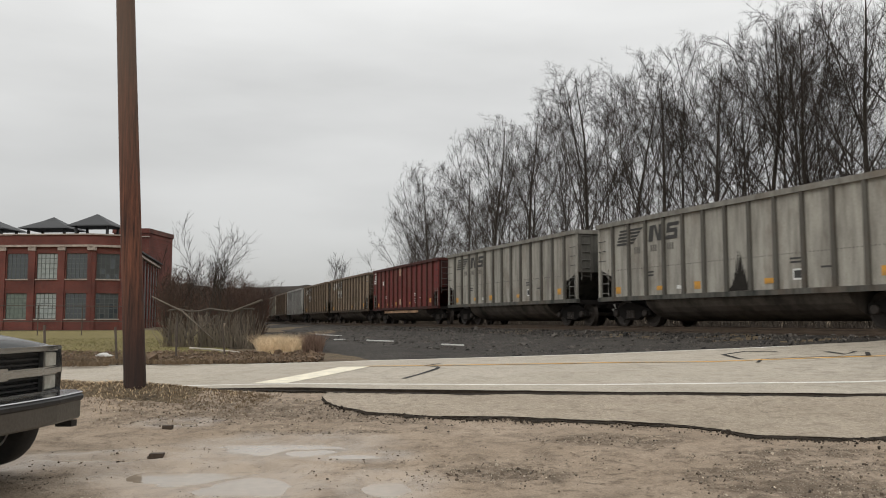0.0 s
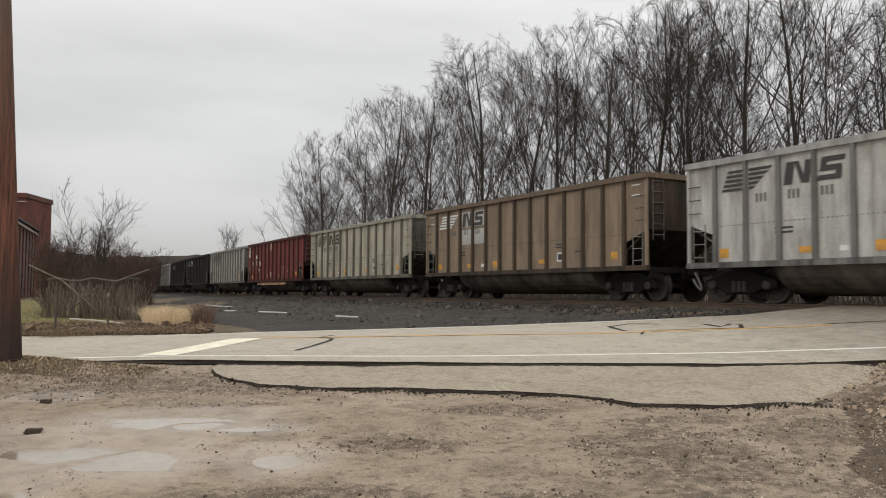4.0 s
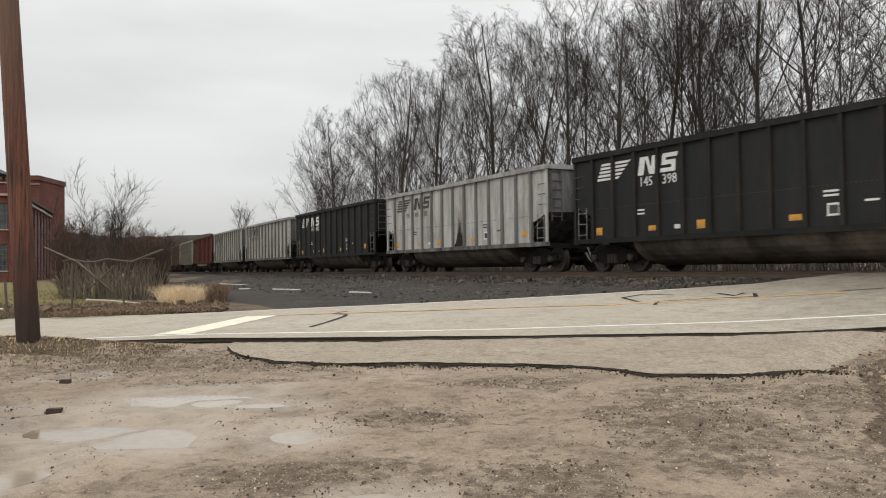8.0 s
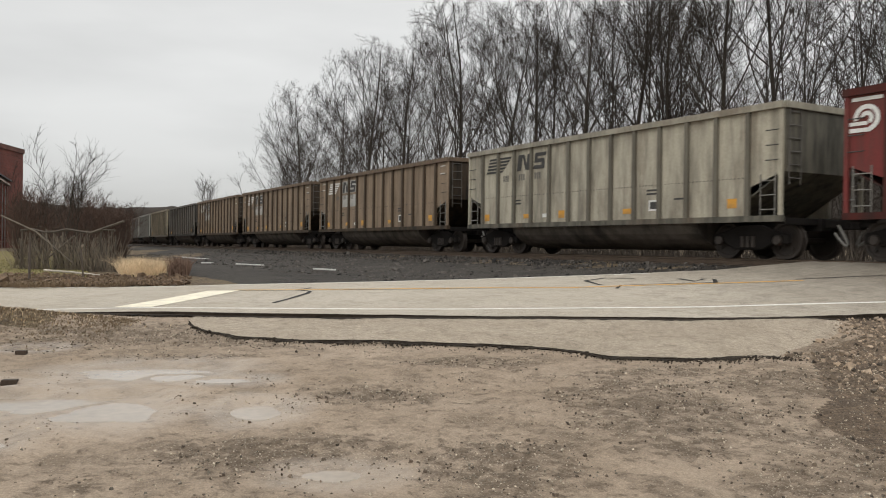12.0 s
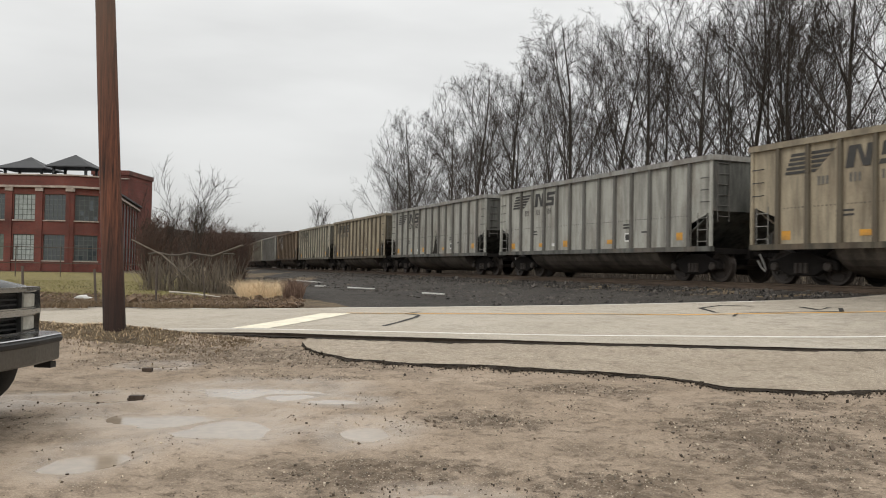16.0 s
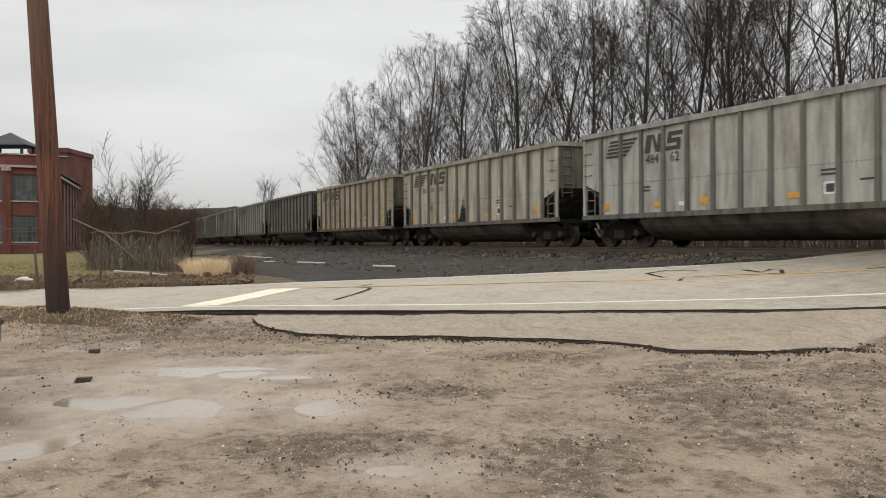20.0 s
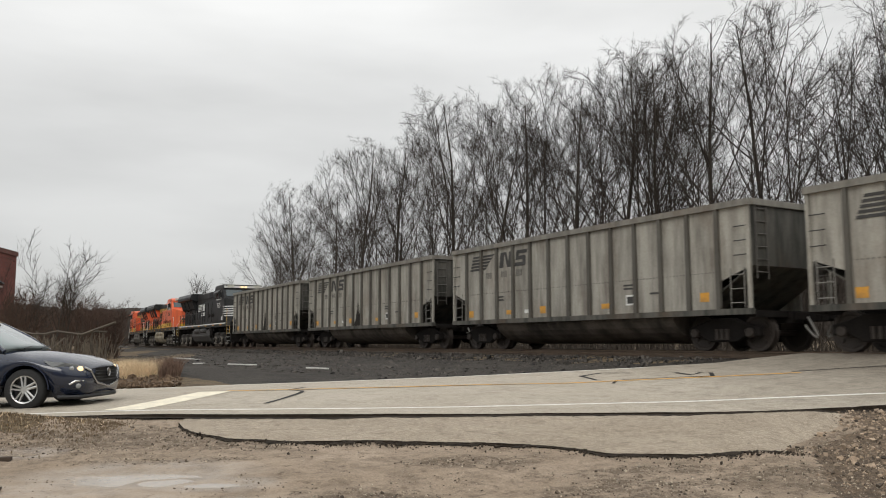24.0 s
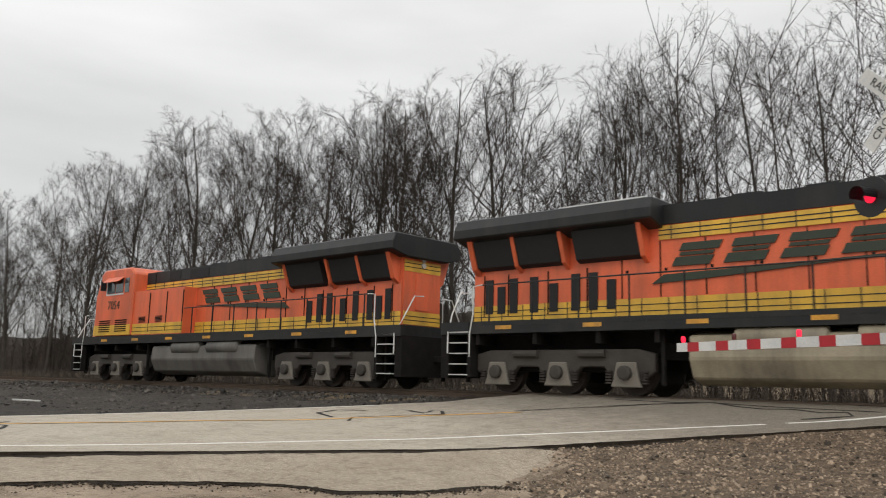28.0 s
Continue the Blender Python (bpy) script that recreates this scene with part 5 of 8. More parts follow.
    for me in (EMBLEM["white"][:10] + EMBLEM["dark"][10:] if kind == "brown" else EMBLEM[mark]):
        part("emblem_piece", me, None, near, m=pose(-x + (0.5 if kind == "red" else 2.45), y - 0.006, 3.12 if kind == "red" else 3.18))
    if kind == "brown":
        for px in (-x + 3.5, -x + 4.48):
            for pz in (3.17, 2.46):
                part("pale_panel", PALE_PANEL, None, near, "pale painted panel", m=pose(px, y, pz))
        for px in (-x + 0.5, x - 0.5):
            for dz in (-0.15, 0.15):
                part("frame_line", FRAME_BIT, None, near, m=pose(px, y, 3.32 + dz) @ Matrix.Diagonal((0.7, 1, 1, 1)))
    for sgn in (-1, 1):
        for pz in (2.42, 2.78, 3.14):
            part("grab_iron", GRAB, None, near, m=pose(sgn * (x - 0.28), y, pz))
    if kind == "red":
        part("number_bar", RED_MARK, None, near, m=pose(-x + 2.5, y, 2.78))
        part("repair_patch", PATCH, None, near, "pale square patch", m=pose(-x + 6.45, y, 3.35))
        part("repair_patch", PATCH, None, near, "pale square patch", m=pose(-x + 6.45, y, 1.42) @ Matrix.Scale(0.75, 4))
        part("rubbing_strip", STRIP, None, car, "rust-stained cream strip above the tub", m=pose(-0.6, -HALF + 0.03, 0.80))
    ROLLING.append((car, s0, False))
    return car




def build_train():
    for i, kind in enumerate(LIST):
        car = freight_car(i, kind, 19.43 + 15.5 * i)
        if i in NUMBERS:
            m = WHITE_MARK if kind in ("black", "red") else DARK_MARK
            for k, digits in enumerate(NUMBERS[i].split()):
                px = (1.55 if kind == "red" else 3.45) + 0.98 * k
                lettering(digits, 0.5 if kind == "red" else 0.40, m, pose(-CAR_L / 2 + px, -HALF - 0.014, 2.28 if kind == "red" else 2.68 if kind != "brown" else 2.35), car, "car_number")


build_train()

# ---- the three pushing engines ----
LOCO_L = 20.7
ENGINE_R = 0.53


def loco_bogie_meshes(material):
    M = {}
    bm = bmesh.new()
    prism(bm, ((-2.55, 0.55), (-2.55, 0.98), (-2.1, 1.08), (2.1, 1.08), (2.55, 0.98), (2.55, 0.55), (2.2, 0.32), (1.5, 0.32), (1.25, 0.66), (0.62, 0.66), (0.36, 0.32),
               (-0.36, 0.32), (-0.62, 0.66), (-1.25, 0.66), (-1.5, 0.32), (-2.2, 0.32)), -0.1, 0.1)
    bevel(bm, 0.03); M["frame"] = finish(bm, "side_frame", material)
    bm = bmesh.new(); lathe(bm, [(-0.12, 0.12), (-0.1, 0.17), (0.06, 0.17), (0.08, 0.1)], 12); M["box"] = finish(bm, "axle_box", material)
    bm = bmesh.new(); prism(bm, ((-0.40, 0.20), (0.40, 0.20), (0.33, 0.36), (0.24, 0.78), (-0.24, 0.78), (-0.33, 0.36)), -0.05, 0.05); bevel(bm, 0.02); M["pedestal"] = finish(bm, "pedestal", PEDESTAL)
    bm = bmesh.new(); lathe(bm, [(-0.36, 0.1), (0.36, 0.1)], 10, "x"); M["cylinder"] = finish(bm, "brake_cylinder", material)
    bm = bmesh.new()
    for k in range(5):
        lathe(bm, [(-0.02, 0.09), (0.02, 0.09)], 10, "z", (0, 0, k * 0.065))
    M["spring"] = finish(bm, "coil_spring", WHEEL)
    bm = bmesh.new()
    for y in (-0.755, 0.755):
        s = 1 if y > 0 else -1
        lathe(bm, [(-0.07 * s, 0.10), (-0.07 * s, 0.42), (-0.10 * s, ENGINE_R + 0.02), (-0.06 * s, ENGINE_R), (0.06 * s, ENGINE_R - 0.008), (0.06 * s, 0.44), (0.02 * s, 0.15)], 20, "y", (0, y, 0))
    lathe(bm, [(-1.0, 0.09), (1.0, 0.09)], 10)
    for k in range(4):
        w = k * math.pi / 2
        box(bm, 0.3 * math.cos(w) - 0.04, 0.3 * math.cos(w) + 0.04, -0.84, -0.80, 0.3 * math.sin(w) - 0.04, 0.3 * math.sin(w) + 0.04)
    M["wheelset"] = finish(bm, "wheelset", WHEEL)
    bm = bmesh.new(); box(bm, -2.4, 2.4, -0.9, 0.9, 0.55, 0.9); M["transom"] = finish(bm, "transom", UNDER)
    return M


def slab(x0, x1, y0, y1, z0, z1, material, name, w=0.02, taper=None):
    bm = bmesh.new(); box(bm, x0, x1, y0, y1, z0, z1, taper)
    if w:
        bevel(bm, w)
    return finish(bm, name, material)


def both(name, mesh, parent, label=""):
    """A piece on the -y side and its twin turned over to the +y side."""
    a = part(name, mesh, None, parent, label)
    tw = mesh.copy()
    tw.transform(Matrix.Diagonal((1, -1, 1, 1))); tw.flip_normals()
    b = part(name, tw, None, parent, label)
    return a, b


def engine(kind, number, s0, tank_mat, flip):
    orange = kind == "orange"
    hood_m = PUMPKIN if orange else ENGINE_BLACK
    roof_m = ENGINE_BLACK
    what = "orange, yellow and black diesel engine of the train" if orange else "black diesel engine with white stripes on its nose"
    loco = thing("locomotive", what, "locomotive", "engines of the train")
    x = LOCO_L / 2
    deck = part("deck", slab(-x, x, -1.5, 1.5, 1.5, 1.82, ENGINE_BLACK, "deck"), None, loco)
    both("sill_stripe", slab(-x + 1.4, x - 1.6, -1.506, -1.5, 1.70, 1.79, WHITE_MARK if not orange else ENGINE_BLACK, "sill_stripe", 0), deck)
    # the dark works under the deck: frame girders, traction gear, piping; their black also stands for deep shade
    part("underframe", slab(-x + 0.4, x - 0.4, -0.62, 0.62, 0.85, 1.5, UNDER, "underframe", 0), None, loco)
    for bx in (-6.75, 6.6):
        for a in (-1.85, 0.0, 1.85):
            part("traction_motor", slab(bx + a - 0.55, bx + a + 0.55, -0.62, 0.62, 0.3, 0.95, UNDER, "traction_motor", 0.05), None, loco)
    for px in (-9.6, -4.0, 4.0, 9.3):
        both("sand_pipe", slab(px, px + 0.07, -1.3, -1.2, 0.25, 1.5, UNDER, "sand_pipe", 0), deck)
    for px in (-9.2, -7.4, -5.6, -4.1, 4.6, 6.4, 8.2):
        both("deck_bracket", slab(px, px + 0.12, -1.42, -0.7, 1.22, 1.5, UNDER, "deck_bracket", 0), deck)
    # long hood
    hood = part("long_hood", slab(-9.7, 5.3, -0.86, 0.86, 1.82, 4.2, hood_m, "long_hood", 0.05), None, loco)
    part("hood_roof", slab(-9.7, 5.2, -0.9, 0.9, 3.98, 4.44, roof_m, "hood_roof", 0.12), None, loco)
    if orange:
        both("upper_stripe", slab(-4.2, 5.2, -0.905, -0.865, 3.62, 3.95, CHROME_YELLOW, "upper_stripe", 0), hood)
        both("stripe_rule", slab(-4.2, 5.2, -0.912, -0.865, 3.72, 3.745, ENGINE_BLACK, "stripe_rule", 0), hood)
        both("stripe_rule", slab(-4.2, 5.2, -0.912, -0.865, 3.83, 3.855, ENGINE_BLACK, "stripe_rule", 0), hood)
        both("lower_stripe", slab(-9.7, 1.4, -0.875, -0.862, 1.86, 2.28, CHROME_YELLOW, "lower_stripe", 0), hood)
        both("stripe_rule", slab(-9.7, 1.4, -0.882, -0.862, 1.97, 1.99, ENGINE_BLACK, "stripe_rule", 0), hood)
        both("stripe_rule", slab(-9.7, 1.4, -0.882, -0.862, 2.12, 2.14, ENGINE_BLACK, "stripe_rule", 0), hood)
        for k in range(16):
            both("stripe_seam", slab(-9.45 + k * 0.68, -9.43 + k * 0.68, -0.884, -0.862, 1.86, 2.28, ENGINE_BLACK, "stripe_seam", 0), hood)
        for k in range(13):
            both("stripe_seam", slab(-3.9 + k * 0.7, -3.88 + k * 0.7, -0.914, -0.865, 3.62, 3.95, ENGINE_BLACK, "stripe_seam", 0), hood)
        for z0, z1 in ((1.9, 2.3), (3.5, 3.84)):
            band = part("end_band", slab(-9.752, -9.735, -0.8, 0.8, z0, z1, CHROME_YELLOW, "end_band", 0), None, hood)
            for k in (1, 2):
                part("stripe_rule", slab(-9.757, -9.735, -0.8, 0.8, z0 + 0.12 * k, z0 + 0.12 * k + 0.022, ENGINE_BLACK, "stripe_rule", 0), None, band)
        part("end_door", slab(-9.77, -9.735, -0.3, 0.3, 2.35, 3.45, hood_m, "end_door", 0.01), None, hood)
    # radiator wings at the rear
    bm = bmesh.new()
    prism(bm, ((-1.54, 4.06), (-1.54, 4.30), (-1.40, 4.58), (1.40, 4.58), (1.54, 4.30), (1.54, 4.06), (0.92, 3.90), (-0.92, 3.90)), -9.95, -4.1, "x")
    bevel(bm, 0.03)
    wing = part("radiator_wing", finish(bm, "radiator_wing", roof_m), None, loco)
    # a white panel along the near side of the wing's top
    part("roof_panel", slab(-6.6, -4.3, -1.35, -0.6, 4.582, 4.61, WHITE_MARK, "roof_panel", 0), None, wing, "pale roof panel")
    for gx, gw in ((-9.45, 1.25), (-8.1, 1.3), (-6.35, 1.75)):
        bm = bmesh.new(); prism(bm, ((-0.88, 3.22), (-1.06, 3.30), (-1.30, 3.98), (-0.88, 3.98)), gx, gx + gw, "x"); both("radiator_grille", finish(bm, "radiator_grille", GRILLE), hood)
    for gx in (-9.62, -8.2, -6.75, -4.58):
        bm = bmesh.new(); prism(bm, ((-0.86, 3.1), (-1.09, 3.26), (-1.36, 4.05), (-0.86, 4.05)), gx, gx + 0.11 if gx > -9 else gx + 0.16, "x"); both("grille_rib", finish(bm, "grille_rib", hood_m), hood)
    for k, dx in enumerate((-9.3, -8.9, -8.5, -7.85, -7.25, -6.6, -6.1, -5.6)):
        both("louvre_door", slab(dx, dx + 0.25, -0.895, -0.862, 2.06, 2.98 - 0.2 * (k % 3 == 1), GRILLE, "louvre_door", 0.008), hood)
        if k % 2 == 0:
            both("door_frame", slab(dx - 0.06, dx - 0.035, -0.888, -0.862, 2.0, 3.1, UNDER, "door_frame", 0), hood)
    for dx in (-5.2, -4.2, -3.1, -2.0, -0.9, 0.2):
        both("door_seam", slab(dx, dx + 0.02, -0.885, -0.862, 2.3, 3.6, UNDER, "door_seam", 0), hood)
        both("door_latch", slab(dx + 0.12, dx + 0.18, -0.89, -0.862, 2.9, 2.96, UNDER, "door_latch", 0), hood)
    both("roof_vent", slab(0.6, 1.9, -0.92, -0.88, 4.02, 4.36, GRILLE, "roof_vent", 0), hood)
    both("roof_vent", slab(2.6, 3.4, -0.92, -0.88, 4.02, 4.38, GRILLE, "roof_vent", 0), hood)
    both("roof_vent", slab(4.5, 5.15, -0.92, -0.88, 3.95, 4.42, GRILLE, "roof_vent", 0), hood)
    for ex in (-2.6, -1.0, 0.4):
        part("roof_hatch", slab(ex, ex + 0.7, -0.5, 0.5, 4.5, 4.58, roof_m, "roof_hatch", 0.03), None, loco)
    # full-width cabinet between hood and cab
    cabinet = part("equipment_cabinet", slab(1.4, 5.2, -1.42, 1.42, 1.82, 3.62, hood_m, "equipment_cabinet", 0.05, (0, 0.02)), None, loco)
    for dx in (1.42, 2.6, 3.9):
        both("cabinet_seam", slab(dx, dx + 0.03, -1.435, -1.40, 1.95, 3.5, UNDER, "cabinet_seam", 0), cabinet)
    if orange:
        both("lower_stripe", slab(1.4, 5.2, -1.432, -1.41, 1.86, 2.28, CHROME_YELLOW, "lower_stripe", 0), cabinet)
        both("stripe_rule", slab(1.4, 5.2, -1.44, -1.41, 1.97, 1.99, ENGINE_BLACK, "stripe_rule", 0), cabinet)
        both("stripe_rule", slab(1.4, 5.2, -1.44, -1.41, 2.12, 2.14, ENGINE_BLACK, "stripe_rule", 0), cabinet)
    for gx in (2.9, 4.2):
        for k in range(5):
            both("louvre", slab(gx, gx + 0.5, -1.45, -1.41, 2.34 + k * 0.05, 2.36 + k * 0.05, UNDER, "louvre", 0), cabinet)
    # cab with raked front, and the nose
    bm = bmesh.new()
    prism(bm, ((5.2, 1.82), (5.2, 4.42), (5.5, 4.66), (7.75, 4.66), (8.05, 4.45), (8.0, 4.30), (8.35, 3.55), (8.35, 1.82)), -1.52, 1.52)
    bevel(bm, 0.06)
    cab = part("cab", finish(bm, "cab", hood_m), None, loco)
    if not orange:
        bm = bmesh.new(); prism(bm, ((5.45, 4.665), (7.75, 4.672), (7.75, 4.69), (5.45, 4.69)), -1.45, 1.45); part("cab_roof", finish(bm, "cab_roof", WHITE_MARK), None, cab, "white cab roof edge")
        part("brow", slab(7.86, 8.1, -1.46, 1.46, 4.40, 4.56, WHITE_MARK, "brow", 0.03), None, cab, "white brow above the windscreen")
    both("cab_window", slab(6.0, 6.62, -1.545, -1.525, 3.62, 4.22, DARK_GLASS, "cab_window", 0.01), cab)
    both("cab_window", slab(6.7, 7.35, -1.545, -1.525, 3.62, 4.22, DARK_GLASS, "cab_window", 0.01), cab)
    both("cab_window", slab(5.5, 5.85, -1.545, -1.525, 3.62, 4.22, DARK_GLASS, "cab_window", 0.01), cab)
    both("window_frame", slab(5.95, 7.4, -1.55, -1.524, 3.54, 3.60, WHITE_MARK, "window_frame", 0), cab)
    both("window_frame", slab(7.36, 7.41, -1.55, -1.524, 3.54, 4.25, WHITE_MARK, "window_frame", 0), cab)
    bm = bmesh.new(); prism(bm, ((-1.53, 4.30), (-1.80, 4.08), (-1.80, 4.06), (-1.53, 4.26)), 5.95, 7.3, "x"); both("sunshade", finish(bm, "sunshade", hood_m), cab)
    both("mirror", slab(7.45, 7.5, -1.78, -1.55, 3.75, 4.15, ENGINE_BLACK, "mirror", 0.01), cab)
    for y0, y1 in ((-1.34, -0.14), (0.14, 1.34)):
        bm = bmesh.new()
        prism(bm, ((8.03, 4.24), (8.05, 4.25), (8.275, 3.78), (8.255, 3.77)), y0, y1)
        part("windscreen", finish(bm, "windscreen", DARK_GLASS), None, cab)
    bm = bmesh.new()
    v = [bm.verts.new(c) for c in ((8.2, -1.51, 1.82), (9.6, -0.95, 1.82), (9.6, 0.95, 1.82), (8.2, 1.51, 1.82), (8.2, -1.51, 3.66), (9.58, -0.82, 3.36), (9.58, 0.82, 3.36), (8.2, 1.51, 3.66))]
    for f in ((3, 2, 1, 0), (4, 5, 6, 7), (0, 1, 5, 4), (1, 2, 6, 5), (2, 3, 7, 6), (3, 0, 4, 7)):
        bm.faces.new([v[i] for i in f])
    bevel(bm, 0.08, 2)
    nose = part("nose", finish(bm, "nose", hood_m), None, loco)
    part("nose_top", slab(8.36, 9.3, -0.75, 0.75, 3.46, 3.62, ENGINE_BLACK if not orange else hood_m, "nose_top", 0.03, (0.1, 0.1)), None, nose)
    part("nose_door", slab(9.56, 9.62, -0.35, 0.25, 2.0, 3.2, hood_m, "nose_door", 0.02), None, nose)
    part("nose_window", slab(9.6, 9.64, -0.25, 0.15, 2.82, 3.15, DARK_GLASS, "nose_window", 0.01), None, nose)
    for z in (3.16, 2.98):
        bm = bmesh.new(); lathe(bm, [(0, 0.085), (0.05, 0.085)], 12, "x", (9.58, 0.45, z)); part("headlight", finish(bm, "headlight", LAMP_GLASS), None, nose, "round headlight lens")
    if not orange:
        for y in (-0.14, 0.14):
            bm = bmesh.new(); lathe(bm, [(0, 0.085), (0.04, 0.085)], 12, "x", (8.1, y, 4.48)); part("headlight", finish(bm, "headlight", LIT_LAMP), None, cab, "lit warm white headlight")
    both("number_board", slab(8.05, 8.12, -1.2, -0.75, 4.44, 4.62, NUMBER_BOARD, "number_board", 0.01), cab)
    if orange:
        both("lower_stripe", slab(5.2, 8.34, -1.535, -1.51, 1.86, 2.28, CHROME_YELLOW, "lower_stripe", 0), cab)
        part("nose_band", slab(9.58, 9.61, -0.94, 0.94, 1.84, 2.15, CHROME_YELLOW, "nose_band", 0), None, nose)
        bm = bmesh.new(); box(bm, 9.58, 9.63, -0.9, 0.85, 2.35, 2.42); box(bm, 9.58, 9.63, -0.8, -0.3, 2.5, 2.66); box(bm, 9.58, 9.63, 0.3, 0.7, 2.5, 2.66)
        part("nose_emblem", finish(bm, "nose_emblem", MOSS), None, nose, "dark green emblem blocks")
        for gx in (5.5, 6.9):
            for k in range(6):
                both("louvre", slab(gx, gx + 0.95, -1.55, -1.52, 2.0 + k * 0.09, 2.04 + k * 0.09, UNDER, "louvre", 0), cab)
        # the owner's letters as plain slanting blocks with a tapering swoosh below
        for y0, y1 in ((-0.905, -0.862), (0.862, 0.905)):
            for k in range(4):
                a = -3.9 + k * 1.22
                for u0, v0, u1, v1 in ((0.0, 0.0, 0.9, 0.2), (0.06, 0.235, 0.86, 0.31), (0.0, 0.345, 0.94, 0.52)):
                    bm = bmesh.new()
                    prism(bm, [(a + u + 0.54 * v, 2.98 + v) for u, v in ((u0, v0), (u1, v0), (u1, v1), (u0, v1))], y0, y1)
                    part("emblem_block", finish(bm, "emblem_block", MOSS), None, hood, "dark green slanting block")
            bm = bmesh.new()
            prism(bm, ((-4.4, 2.60), (-4.1, 2.80), (1.2, 2.93), (-3.0, 2.66)), y0, y1)
            part("emblem_swoosh", finish(bm, "emblem_swoosh", MOSS), None, hood, "dark green tapering stripe")
    else:
        for sgn in (-1, 1):
            bm = bmesh.new()
            y0, y1 = (-0.905, -0.862) if sgn < 0 else (0.862, 0.905)
            ox = -3.6
            for k in range(5):
                z = 3.55 - k * 0.12
                prism(bm, ((ox - 0.1 * k * 0.5, z), (ox - 0.1 * k * 0.5, z - 0.07), (ox + 1.5 - k * 0.1, z - 0.07), (ox + 1.6 - k * 0.1, z)), y0, y1)
            prism(bm, ((ox + 1.65, 3.0), (ox + 1.8, 3.55), (ox + 2.35, 3.55), (ox + 2.2, 3.0)), y0, y1)
            prism(bm, ((ox + 2.35, 3.0), (ox + 2.5, 3.55), (ox + 3.0, 3.55), (ox + 2.85, 3.0)), y0, y1)
            box(bm, ox + 1.3, ox + 2.7, y0, y1, 2.76, 2.87); box(bm, ox + 1.25, ox + 2.8, y0, y1, 2.58, 2.70)
            part("emblem", finish(bm, "emblem", WHITE_MARK), None, hood, "white emblem stripes and blocks")
        for k in range(5):
            bm = bmesh.new()
            z = 3.02 - k * 0.17
            v = [bm.verts.new(c) for c in ((8.08, -1.535, z), (8.2, -1.535, z), (9.64, -0.93, z), (9.64, 0.93, z), (8.2, 1.535, z), (8.08, 1.535, z),
                                           (8.1, -1.535, z - 0.085), (8.2, -1.535, z - 0.085), (9.64, -0.95, z - 0.085), (9.64, 0.95, z - 0.085), (8.2, 1.535, z - 0.085), (8.1, 1.535, z - 0.085))]
            for i in range(5):
                bm.faces.new((v[i], v[i + 1], v[i + 7], v[i + 6]))
            part("nose_stripe", finish(bm, "nose_stripe", WHITE_MARK), None, nose, "white nose stripe")
        both("stencil_plate", slab(7.55, 7.95, -1.535, -1.51, 2.0, 2.25, WHITE_MARK, "stencil_plate", 0), cab)
    numcol = WHITE_MARK if not orange else MOSS
    lettering(number, 0.52, numcol, pose(6.7, -1.535, 3.1), cab, "engine_number")
    lettering(number, 0.52, numcol, pose(6.7, 1.535, 3.1, 0, 0, 180), cab, "engine_number")
    if orange:
        lettering(number, 0.30, MOSS, pose(-9.3, -0.88, 3.45), hood, "engine_number")
    part("rear_sheet", slab(-9.74, -9.7, -0.8, 0.8, 1.9, 3.9, hood_m, "rear_sheet", 0), None, hood)
    for z in (3.9, 3.72):
        bm = bmesh.new(); lathe(bm, [(-0.05, 0.085), (0, 0.085)], 12, "x", (-9.96 + 0.2, 0, z)); part("headlight", finish(bm, "headlight", LAMP_GLASS), None, hood, "round headlight lens")
    # tank, reservoirs
    bm = bmesh.new()
    prism(bm, ((-1.4, 1.35), (-1.45, 0.85), (-1.25, 0.42), (-0.8, 0.28), (0.8, 0.28), (1.25, 0.42), (1.45, 0.85), (1.4, 1.35), (0.75, 1.48), (-0.75, 1.48)), -3.3, 3.5, "x")
    bevel(bm, 0.04); tank = part("fuel_tank", finish(bm, "fuel_tank", tank_mat), None, loco)
    for ax in (-1.35, 1.05):
        bm = bmesh.new(); lathe(bm, [(-0.95, 0.1), (-0.9, 0.24), (0.9, 0.24), (0.95, 0.1)], 16, "x", (ax, -1.28, 1.28)); both("air_reservoir", finish(bm, "air_reservoir", tank_mat, True), tank)
    B = LOCO_BOGIE["orange" if orange else "black"]
    for bx in (-6.75, 6.6):
        b = part("bogie", B["transom"], None, loco, m=pose(bx, 0, 0))
        for y in (-1.12, 1.12):
            part("side_frame", B["frame"], None, b, m=pose(0, y, 0))
            for a in (-1.85, 0, 1.85):
                part("pedestal", B["pedestal"], None, b, m=pose(a, y * 1.11, 0))
                part("axle_box", B["box"], None, b, m=pose(a, y * 1.16, ENGINE_R, 0, 0, 0 if y < 0 else 180))
                part("coil_spring", B["spring"], None, b, m=pose(a + 0.46, y * 1.1, 0.3)); part("coil_spring", B["spring"], None, b, m=pose(a - 0.46, y * 1.1, 0.3))
            part("brake_cylinder", B["cylinder"], None, b, m=pose(0.95, y * 1.12, 0.98)); part("brake_cylinder", B["cylinder"], None, b, m=pose(-0.95, y * 1.12, 0.98))
        for a in (-1.85, 0, 1.85):
            w = part("wheelset", B["wheelset"], None, b)
            SPIN.append((w, (a, 0, ENGINE_R), s0))
